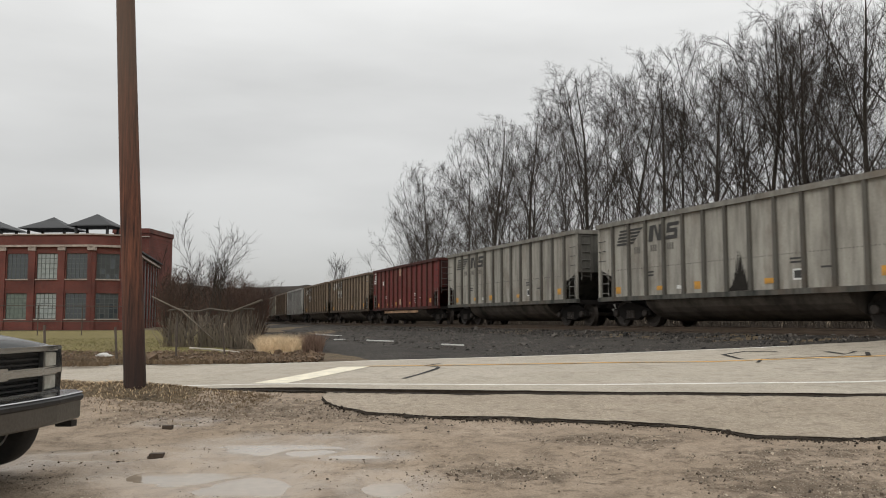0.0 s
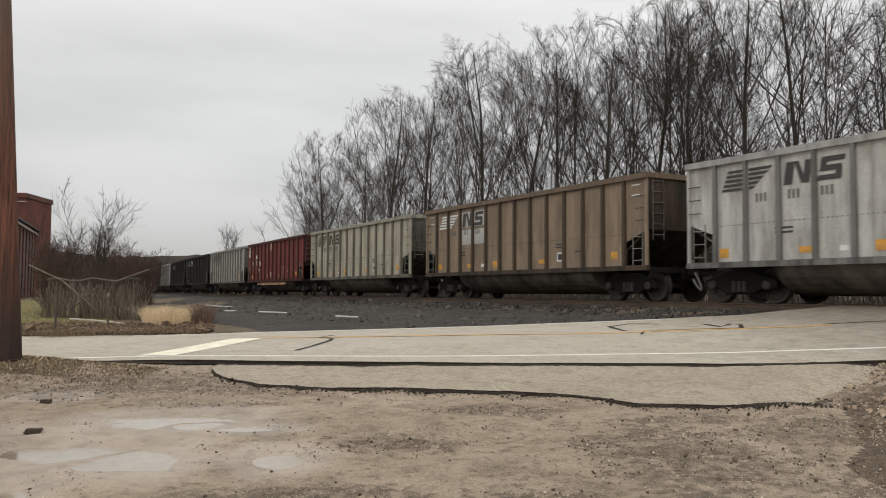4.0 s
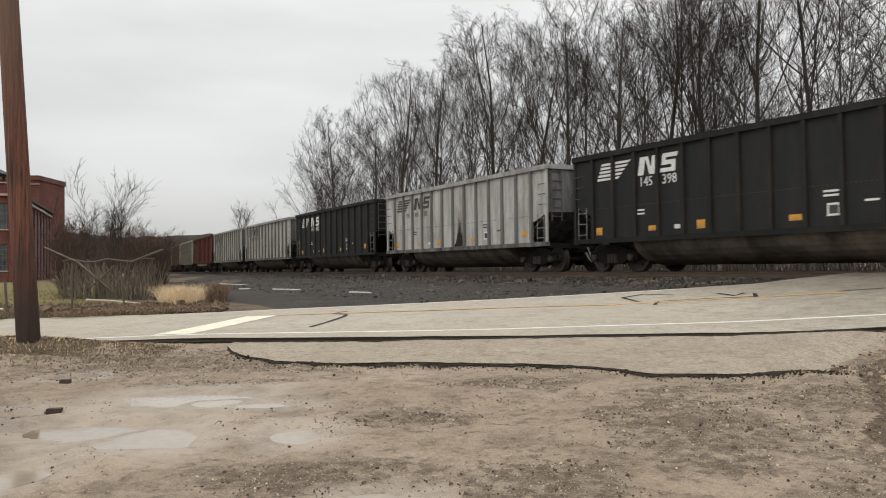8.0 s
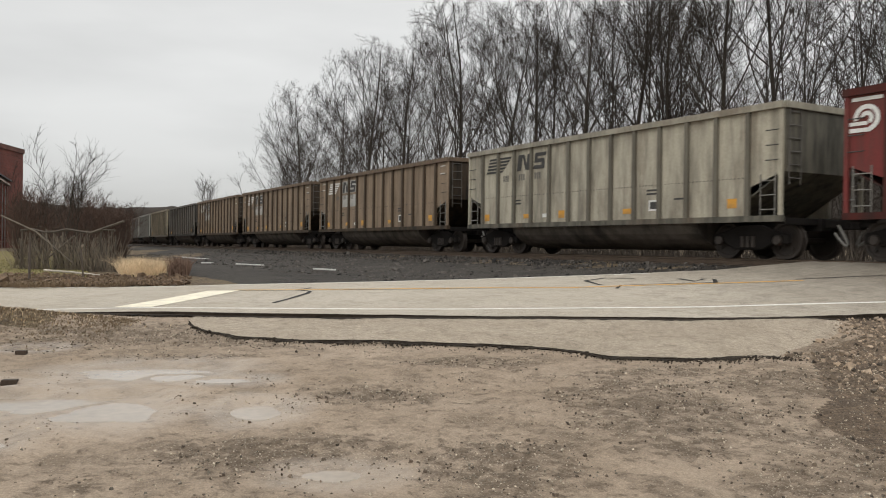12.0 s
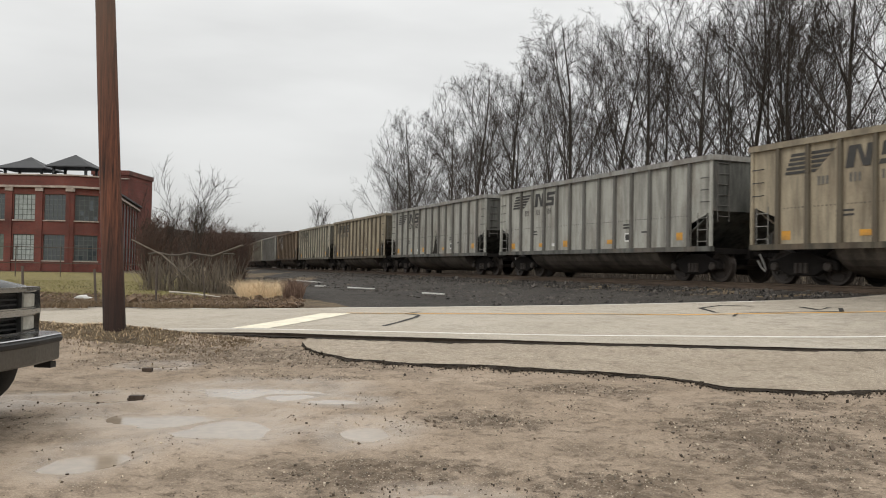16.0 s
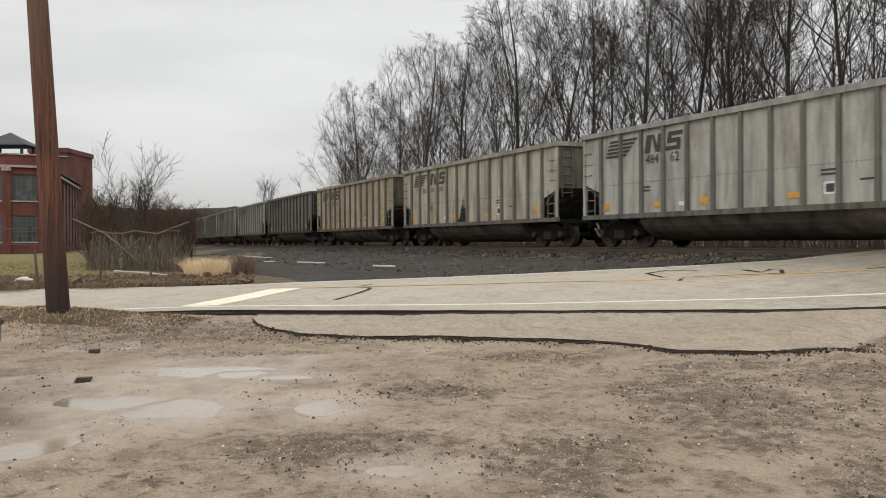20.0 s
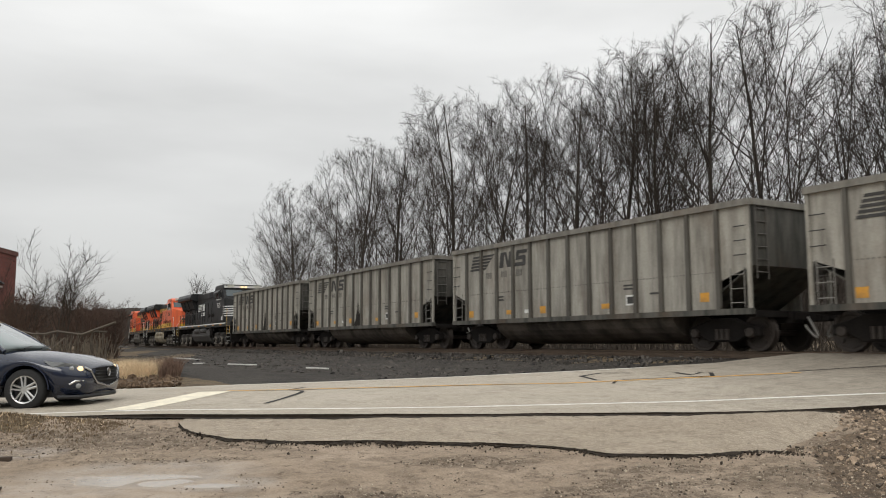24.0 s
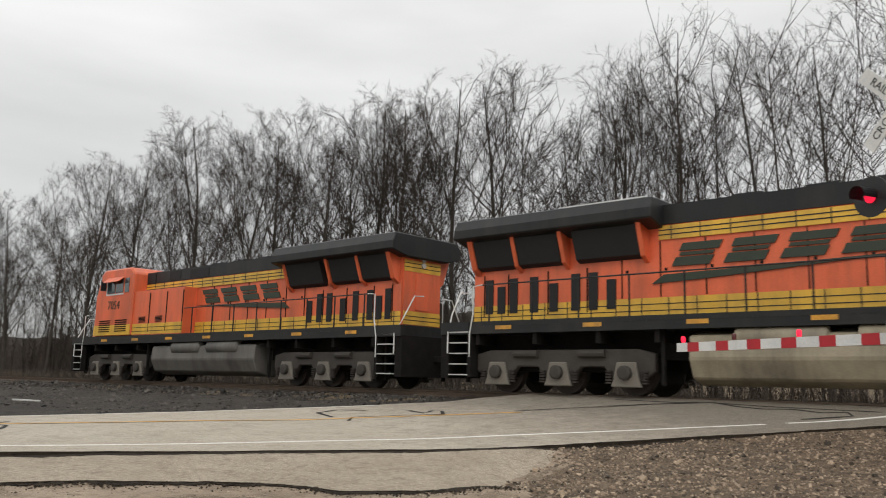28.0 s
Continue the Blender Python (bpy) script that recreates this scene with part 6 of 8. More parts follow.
    # step wells, ploughs, couplers
    for sgn in (-1, 1):
        end = pose(0, 0, 0, 0, 0, 0 if sgn > 0 else 180)
        part("pilot", slab(x - 0.25, x + 0.02, -1.45, 1.45, 0.35, 1.52, UNDER, "pilot", 0.03), None, loco, m=end)
        part("coupler", COUPLER, None, loco, m=pose(sgn * (x + 0.2), 0, 0, 0, 0, 0 if sgn > 0 else 180))
        for side in (-1, 1):
            bm = bmesh.new()
            for k in range(5):
                box(bm, x - 0.95, x - 0.3, side * 1.5 - 0.16 + (0.16 if side < 0 else -0.16), side * 1.5 + 0.16 + (0.16 if side < 0 else -0.16), 0.42 + k * 0.28, 0.45 + k * 0.28)
            part("step", finish(bm, "step", STEP_EDGE), None, loco, m=end)
            well = slab(x - 1.05, x - 0.95, side * 1.5 - 0.17 + (0.17 if side < 0 else -0.17), side * 1.5 + 0.17 + (0.17 if side < 0 else -0.17), 0.38, 1.8, UNDER, "step_well", 0)
            part("step_well", well, None, loco, m=end)
            rail_m = WHITE_MARK if orange else GRAB_YELLOW
            bm = bmesh.new(); y = side * 1.5
            tube(bm, ((x - 1.0, y, 0.9), (x - 1.0, y, 1.5), (x - 1.1, y, 2.0), (x - 1.1, y, 2.75), (x - 1.4, y, 2.78)), 0.02, 6)
            part("grab_rail", finish(bm, "grab_rail", rail_m), None, loco, "pale step handrail", m=end)
            bm = bmesh.new()
            tube(bm, ((x - 0.25, y, 1.0), (x - 0.25, y, 1.55), (x - 0.15, y * 0.8, 2.1), (x - 0.12, y * 0.55, 2.7), (x - 0.12, y * 0.3, 2.72)), 0.02, 6)
            part("grab_rail", finish(bm, "grab_rail", rail_m), None, loco, "pale step handrail", m=end)
    # walkway rails
    for side in (-1, 1):
        bm = bmesh.new(); tube(bm, ((-x + 1.35, side * 1.45, 2.78), (1.3, side * 1.45, 2.78)), 0.02, 6)
        part("handrail", finish(bm, "handrail", ENGINE_BLACK), None, loco)
        for k in range(8):
            bm = bmesh.new(); px = -x + 1.6 + k * 1.35
            tube(bm, ((px, side * 1.45, 1.82), (px, side * 1.45, 2.78)), 0.024, 5)
            part("stanchion", finish(bm, "stanchion", ENGINE_BLACK), None, loco)
    for k in range(7):
        both("reflector", slab(-8.5 + k * 2.6, -8.0 + k * 2.6, -1.512, -1.5, 1.6, 1.70, ORANGE, "reflector", 0), deck)
    bm = bmesh.new()
    tube(bm, ((3.6, -1.45, 1.4), (3.9, -1.45, 1.2), (3.9, -1.45, 0.7)), 0.09, 8); tube(bm, ((4.1, -1.4, 1.5), (4.1, -1.4, 0.9)), 0.12, 8)
    part("pipework", finish(bm, "pipework", UNDER), None, loco)
    ROLLING.append((loco, s0, flip))
    return loco


PUMPKIN = mat("orange_engine_paint", (0.80, 0.155, 0.062), 0.36, var=0.10, scale=1.2, bump=0.03, dirt=(0.2, 0.07, 0.04), dirt_amt=0.45, streak=True)
CHROME_YELLOW = mat("yellow_engine_paint", (0.78, 0.46, 0.055), 0.4, var=0.12, dirt=(0.2, 0.13, 0.05), dirt_amt=0.45, streak=True)
ENGINE_BLACK = mat("black_engine_paint", (0.017, 0.0185, 0.0195), 0.42, spec=0.32, var=0.2, scale=1.5, bump=0.03, dirt=(0.045, 0.04, 0.035), dirt_amt=0.5, streak=True)
MOSS = mat("dark_green_paint", (0.03, 0.042, 0.026), 0.5, var=0.15)
GRILLE = mat("radiator_grille", (0.012, 0.012, 0.013), 0.7, var=0.2)
TAN_TANK = mat("beige_tank_paint", (0.36, 0.31, 0.22), 0.6, var=0.15, dirt=(0.10, 0.085, 0.065), dirt_amt=0.7, streak=True)
GREY_TANK = mat("grey_tank_paint", (0.15, 0.14, 0.125), 0.6, var=0.2, dirt=(0.05, 0.045, 0.04), dirt_amt=0.7, streak=True)
SOOT_TANK = mat("sooty_tank_paint", (0.05, 0.047, 0.044), 0.6, var=0.3)
DARK_GLASS = glass("dark_window_glass", (0.05, 0.07, 0.075), 0.06)
LIT_LAMP = glow("lit_engine_headlamp", (1.0, 0.62, 0.30), 1.6)
LAMP_GLASS = glass("lamp_glass", (0.5, 0.5, 0.47), 0.1)
NUMBER_BOARD = mat("number_board", (0.55, 0.53, 0.46), 0.4)
STEP_EDGE = mat("step_edge_paint", (0.5, 0.5, 0.48), 0.6, var=0.25)
GRAB_YELLOW = mat("yellow_grab_rail", (0.5, 0.32, 0.08), 0.5, var=0.2)
PEDESTAL = mat("pale_pedestal", (0.2, 0.18, 0.15), 0.75, var=0.35, dirt=(0.06, 0.05, 0.04), dirt_amt=0.6)
GREY_FRAME = mat("greyed_bogie", (0.055, 0.048, 0.041), 0.75, var=0.35, dirt=(0.03, 0.025, 0.02), dirt_amt=0.8)
DARK_FRAME = mat("dark_bogie", (0.04, 0.035, 0.03), 0.8, var=0.35, dirt=(0.02, 0.017, 0.015), dirt_amt=0.8)
LOCO_BOGIE = {"orange": loco_bogie_meshes(GREY_FRAME), "black": loco_bogie_meshes(DARK_FRAME)}
engine("black", "7575", 595.7, SOOT_TANK, False)
engine("orange", "7336", 617.2, TAN_TANK, False)
engine("orange", "7054", 639.4, GREY_TANK, True)

# ---- road vehicles ----
def loft(sections, closed_ends=True):
    """Skins a row of cross-sections that all have as many points."""
    bm = bmesh.new()
    rings = [[bm.verts.new(p) for p in sec] for sec in sections]
    n = len(rings[0])
    for a, b in zip(rings, rings[1:]):
        for k in range(n - 1):
            bm.faces.new((a[k], a[k + 1], b[k + 1], b[k]))
        bm.faces.new((a[-1], a[0], b[0], b[-1]))
    if closed_ends:
        bm.faces.new(rings[0][::-1]); bm.faces.new(rings[-1])
    return bm


def lerp_rows(rows, x):
    for a, b in zip(rows, rows[1:]):
        if x <= b[0]:
            k = (x - a[0]) / (b[0] - a[0])
            return [p + (q - p) * k for p, q in zip(a[1:], b[1:])]
    return list(rows[-1][1:])


TYRE = mat("tyre_rubber", (0.018, 0.018, 0.018), 0.8, var=0.3)
ALLOY = mat("alloy_rim", (0.55, 0.55, 0.54), 0.3, 0.8, var=0.1)
CHROME = mat("chrome_trim", (0.45, 0.45, 0.45), 0.2, 1.0, var=0.1, bump=0)
DULL_CHROME = mat("dull_bumper_metal", (0.16, 0.16, 0.155), 0.35, 0.8, var=0.2, dirt=(0.12, 0.10, 0.08), dirt_amt=0.5)
BLACK_PLASTIC = mat("black_plastic", (0.015, 0.015, 0.016), 0.5, var=0.2)
CAR_BLUE = mat("dark_blue_car_paint", (0.012, 0.019, 0.042), 0.16, var=0.1, scale=2, bump=0, dirt=(0.03, 0.03, 0.03), dirt_amt=0.15)
CAR_BLUE.node_tree.nodes["Principled BSDF"].inputs["Coat Weight"].default_value = 0.6
# windscreen glass: the sky's reflection is put into its pale base colour
CAR_GLASS = glass("car_glass", (0.22, 0.26, 0.26), 0.05)
SIDE_GLASS = glass("tinted_side_glass", (0.015, 0.017, 0.02), 0.05)
HEADLAMP = glow("lit_car_headlamp", (1.0, 0.72, 0.42), 0.9)
LENS = glass("clear_lamp_lens", (0.30, 0.31, 0.31), 0.06)
WHEELS_ON_ROAD = []


def road_wheel(parent, x, y, r, w, spokes):
    s = -1 if y < 0 else 1
    bm = bmesh.new()
    lathe(bm, [(-w / 2, r * 0.68), (-w / 2, r * 0.93), (-w * 0.38, r), (w * 0.38, r), (w / 2, r * 0.93), (w / 2, r * 0.68)], 28, caps=False)
    tyre = part("wheel", finish(bm, "wheel", TYRE, True), None, parent)
    bm = bmesh.new()
    lathe(bm, [(-w * 0.45, r * 0.62), (-w * 0.5, r * 0.70), (w * 0.5, r * 0.70), (w * 0.45, r * 0.62)], 28, caps=False)
    lathe(bm, [(s * w * 0.25, 0.065), (s * w * 0.48, 0.05)], 12)
    for k in range(spokes):
        a = 2 * math.pi * k / spokes
        for da in (-0.17, 0.17):
            p0 = Vector((math.cos(a + da * 2.2) * 0.05, s * w * 0.42, math.sin(a + da * 2.2) * 0.05))
            p1 = Vector((math.cos(a + da) * r * 0.66, s * w * 0.40, math.sin(a + da) * r * 0.66))
            tube(bm, (p0, p1), 0.021, 5, 0.019)
    part("rim", finish(bm, "rim", ALLOY), None, tyre, "silver spoked alloy rim")
    bm = bmesh.new(); lathe(bm, [(-w * 0.1, r * 0.6), (w * 0.1, r * 0.6)], 20)
    part("brake_disc", finish(bm, "brake_disc", BLACK_PLASTIC), None, tyre)
    tyre.matrix_basis = pose(x, y, r)
    WHEELS_ON_ROAD.append((tyre, (x, y, r), r))
    return tyre


def hatchback():
    """Front at +x; x = 0 lies between the axles."""
    car = thing("hatchback_car", "dark blue hatchback car waiting at the stop line with lit headlamps", "car")
    # x, sill z, half width at sill, half width at waist, waist z, shoulder half width, shoulder z, deck z
    rows = ((-2.14, 0.52, 0.55, 0.66, 0.72, 0.60, 0.92, 1.00), (-2.02, 0.33, 0.74, 0.80, 0.70, 0.74, 0.95, 1.02), (-1.3, 0.22, 0.82, 0.89, 0.66, 0.84, 0.94, 0.99),
            (-0.4, 0.20, 0.83, 0.895, 0.62, 0.86, 0.92, 0.95), (0.5, 0.20, 0.83, 0.895, 0.60, 0.85, 0.90, 0.93), (0.95, 0.21, 0.83, 0.895, 0.60, 0.84, 0.88, 0.955),
            (1.35, 0.22, 0.82, 0.895, 0.60, 0.82, 0.82, 0.93), (1.75, 0.21, 0.81, 0.885, 0.58, 0.80, 0.77, 0.88), (2.02, 0.20, 0.76, 0.85, 0.53, 0.75, 0.71, 0.81), (2.20, 0.21, 0.64, 0.73, 0.48, 0.63, 0.66, 0.735), (2.27, 0.28, 0.50, 0.60, 0.46, 0.50, 0.62, 0.66))
    secs = []
    for i in range(45):
        x = -2.14 + (2.27 + 2.14) * i / 44
        z0, w0, w1, z1, w2, z2, z3 = lerp_rows(rows, x)
        arch = 0.0
        for ax in (-1.33, 1.32):
            d = abs(x - ax)
            if d < 0.385:
                arch = max(arch, math.sqrt(0.385 ** 2 - d * d) * 1.0 + 0.32)
        zb = max(z0, arch)
        zw = max(z1, zb + 0.03)
        half = [(0.0, zb if not arch else z0), (w0 * 0.75, z0 if not arch else max(z0, zb - 0.0)), (w0, zb), (w1, zw), (w1 * 0.995, (zw + z2) / 2), (w2, z2), (w2 * 0.72, z2 + (z3 - z2) * 0.75), (0.0, z3)]
        secs.append([(x, y, z) for y, z in half] + [(x, -y, z) for y, z in half[-2:0:-1]])
    part("body", loft(secs), CAR_BLUE, car, smooth=True)
    # greenhouse: glass shell and roof skin
    gh = ((-1.95, 0.98, 0.60, 1.00), (-1.6, 0.98, 0.68, 1.25), (-0.9, 0.95, 0.66, 1.43), (-0.2, 0.93, 0.65, 1.455), (0.28, 0.93, 0.64, 1.41), (0.72, 0.93, 0.67, 1.20), (1.16, 0.94, 0.72, 0.955))
    secs = []
    for i in range(22):
        x = -1.95 + (1.12 + 1.95) * i / 21
        zb, wt, zt = lerp_rows(gh, x)
        wb = 0.80
        k = (zt - zb) / 0.52
        secs.append([(x, -wb + 0.02, zb - 0.04), (x, -wb + (wb - 0.56) * k, zt - 0.05 * k), (x, -0.45, zt), (x, 0.45, zt), (x, wb - (wb - 0.56) * k, zt - 0.05 * k), (x, wb - 0.02, zb - 0.04)])
    bm = loft(secs)
    for v in bm.verts:
        v.co.x -= 0.2 * (abs(v.co.y) / 0.8) ** 2 * step(-0.2, 0.5, v.co.x)
    cabin = part("cabin_glass", bm, CAR_GLASS, car, "windscreen coloured pale like reflected sky", smooth=True)
    cabin.data.materials.append(SIDE_GLASS)
    for p in cabin.data.polygons:
        if abs(p.normal.y) > 0.75:
            p.material_index = 1
    bm = bmesh.new()
    vv = []
    for i in range(12):
        x = -1.62 + (0.34 + 1.62) * i / 11
        zb, wt, zt = lerp_rows(gh, x)
        vv.append([bm.verts.new((x - 0.2 * (abs(y) / 0.6) ** 2 * step(-0.2, 0.3, x), y, zt + 0.012 - 0.05 * (abs(y) / 0.58) ** 3)) for y in (-0.58, -0.45, -0.2, 0.2, 0.45, 0.58)])
    for a, b in zip(vv, vv[1:]):
        for k in range(5):
            bm.faces.new((a[k], a[k + 1], b[k + 1], b[k]))
    part("roof", bm, CAR_BLUE, car, smooth=True)
    for s in (-1, 1):
        bm = bmesh.new(); tube(bm, ((0.93, s * 0.79, 0.93), (0.58, s * 0.685, 1.18), (0.18, s * 0.60, 1.385), (-0.9, s * 0.59, 1.40), (-1.6, s * 0.64, 1.22)), 0.035, 6); part("roof_pillar", bm, CAR_BLUE, car)
        bm = bmesh.new(); prism(bm, ((0.62, 0.965), (0.10, 1.33), (-0.72, 1.35), (-0.72, 0.965)), 0, 0.012)
        bmesh.ops.transform(bm, matrix=Matrix.Translation((0, s * 0.775, 0)), verts=bm.verts)
        for v in bm.verts:
            v.co.y -= s * (v.co.z - 0.965) * 0.42
        part("side_window", bm, SIDE_GLASS, car)
        bm = bmesh.new(); prism(bm, ((-0.78, 0.965), (-0.78, 1.345), (-1.35, 1.25), (-1.55, 1.02)), 0, 0.012)
        bmesh.ops.transform(bm, matrix=Matrix.Translation((0, s * 0.775, 0)), verts=bm.verts)
        for v in bm.verts:
            v.co.y -= s * (v.co.z - 0.965) * 0.42
        part("side_window", bm, SIDE_GLASS, car)
        bm = bmesh.new(); box(bm, -1.5, 0.85, s * 0.86 - 0.012, s * 0.86 + 0.012, 0.925, 0.945); part("window_trim", bm, CHROME, car)
        bm = bmesh.new(); box(bm, 0.30, 0.46, s * 0.98 - 0.09, s * 0.98 + 0.09, 0.94, 1.07); bevel(bm, 0.04, 2); part("door_mirror", bm, CAR_BLUE, car)
        bm = bmesh.new(); box(bm, -0.02, 0.0, s * 0.897 - 0.004, s * 0.897 + 0.004, 0.3, 0.9); part("door_seam", bm, BLACK_PLASTIC, car)
        bm = bmesh.new(); box(bm, -0.3, -0.1, s * 0.90 - 0.015, s * 0.90 + 0.015, 0.78, 0.81); bevel(bm, 0.008); part("door_handle", bm, CAR_BLUE, car)
        # headlamp: swept-back lens with a lit lamp inside its front
        bm = bmesh.new()
        v = [bm.verts.new(c) for c in ((1.58, s * 0.846, 0.785), (1.95, s * 0.808, 0.748), (2.17, s * 0.672, 0.70), (2.22, s * 0.672, 0.585), (2.06, s * 0.815, 0.59), (1.75, s * 0.882, 0.68))]
        bm.faces.new(v); bmesh.ops.solidify(bm, geom=bm.faces[:], thickness=0.03); part("headlight", bm, LENS, car, "clear swept-back headlight")
        bm = bmesh.new(); bmesh.ops.create_icosphere(bm, subdivisions=2, radius=0.05, matrix=pose(2.13, s * 0.70, 0.645)); part("lit_lamp", bm, HEADLAMP, car, "lit warm headlamp", smooth=True)
        bm = bmesh.new(); bmesh.ops.create_icosphere(bm, subdivisions=2, radius=0.04, matrix=pose(2.03, s * 0.785, 0.655)); part("turn_lamp", bm, LENS, car, smooth=True)
        bm = bmesh.new(); bmesh.ops.create_icosphere(bm, subdivisions=2, radius=0.05, matrix=pose(2.12, s * 0.72, 0.38)); part("fog_lamp", bm, LENS, car, smooth=True)
        bm = bmesh.new(); tube(bm, ((2.02, s * 0.83, 0.40), (2.10, s * 0.79, 0.455), (2.19, s * 0.69, 0.46)), 0.018, 5); part("fog_trim", bm, CHROME, car)
        for ax in (-1.33, 1.32):
            road_wheel(car, ax, s * 0.775, 0.325, 0.205, 5)
            bm = bmesh.new(); tube(bm, [(ax + 0.4 * math.cos(a), s * 0.885, 0.32 + 0.4 * math.sin(a)) for a in [k * math.pi / 10 for k in range(11)]], 0.014, 5); part("arch_lip", bm, CAR_BLUE, car)
    # grille with a bright wing line and a round badge
    bm = bmesh.new()
    v = [bm.verts.new(c) for c in ((2.245, -0.58, 0.64), (2.29, -0.3, 0.665), (2.30, 0, 0.67), (2.29, 0.3, 0.665), (2.245, 0.58, 0.64), (2.285, 0.42, 0.42), (2.305, 0, 0.35), (2.285, -0.42, 0.42))]
    bm.faces.new(v); bmesh.ops.solidify(bm, geom=bm.faces[:], thickness=-0.03); part("grille", bm, BLACK_PLASTIC, car)
    bm = bmesh.new(); tube(bm, ((2.19, -0.67, 0.67), (2.25, -0.58, 0.62), (2.295, -0.42, 0.42), (2.315, 0, 0.345), (2.295, 0.42, 0.42), (2.25, 0.58, 0.62), (2.19, 0.67, 0.67)), 0.02, 6); part("grille_trim", bm, CHROME, car, "bright curved grille trim")
    for z in (0.46, 0.51, 0.56, 0.61):
        bm = bmesh.new(); tube(bm, ((2.28, -0.45, z), (2.31, 0, z), (2.28, 0.45, z)), 0.007, 4); part("grille_bar", bm, BLACK_PLASTIC, car)
    bm = bmesh.new(); lathe(bm, [(0, 0.075), (0.02, 0.075), (0.02, 0.06), (0.01, 0.055)], 18, "x", (2.305, 0, 0.575)); part("badge", bm, CHROME, car, "round bright badge")
    bm = bmesh.new(); tube(bm, ((1.85, -0.86, 0.20), (2.15, -0.72, 0.20), (2.29, -0.3, 0.215), (2.29, 0.3, 0.215), (2.15, 0.72, 0.20), (1.85, 0.86, 0.20)), 0.035, 6); part("bumper_lip", bm, BLACK_PLASTIC, car)
    bm = bmesh.new(); box(bm, -2.0, 2.0, -0.7, 0.7, 0.19, 0.30); part("underbody", bm, BLACK_PLASTIC, car)
    for y in (-0.45, 0.15):
        bm = bmesh.new(); tube(bm, ((1.08, y, 0.975), (1.02, y + 0.28, 1.0), (0.98, y + 0.5, 1.01)), 0.012, 5); part("wiper", bm, BLACK_PLASTIC, car)
    bm = bmesh.new(); tube(bm, ((-2.0, -0.7, 0.86), (-2.12, -0.5, 0.86)), 0.06, 6); part("tail_lamp", bm, mat("red_lens", (0.25, 0.02, 0.02), 0.2), car)
    return car


HAZY_LENS = mat("hazy_lens", (0.42, 0.41, 0.36), 0.22, var=0.15, scale=6, dirt=(0.2, 0.19, 0.16), dirt_amt=0.6, dirt_scale=4)


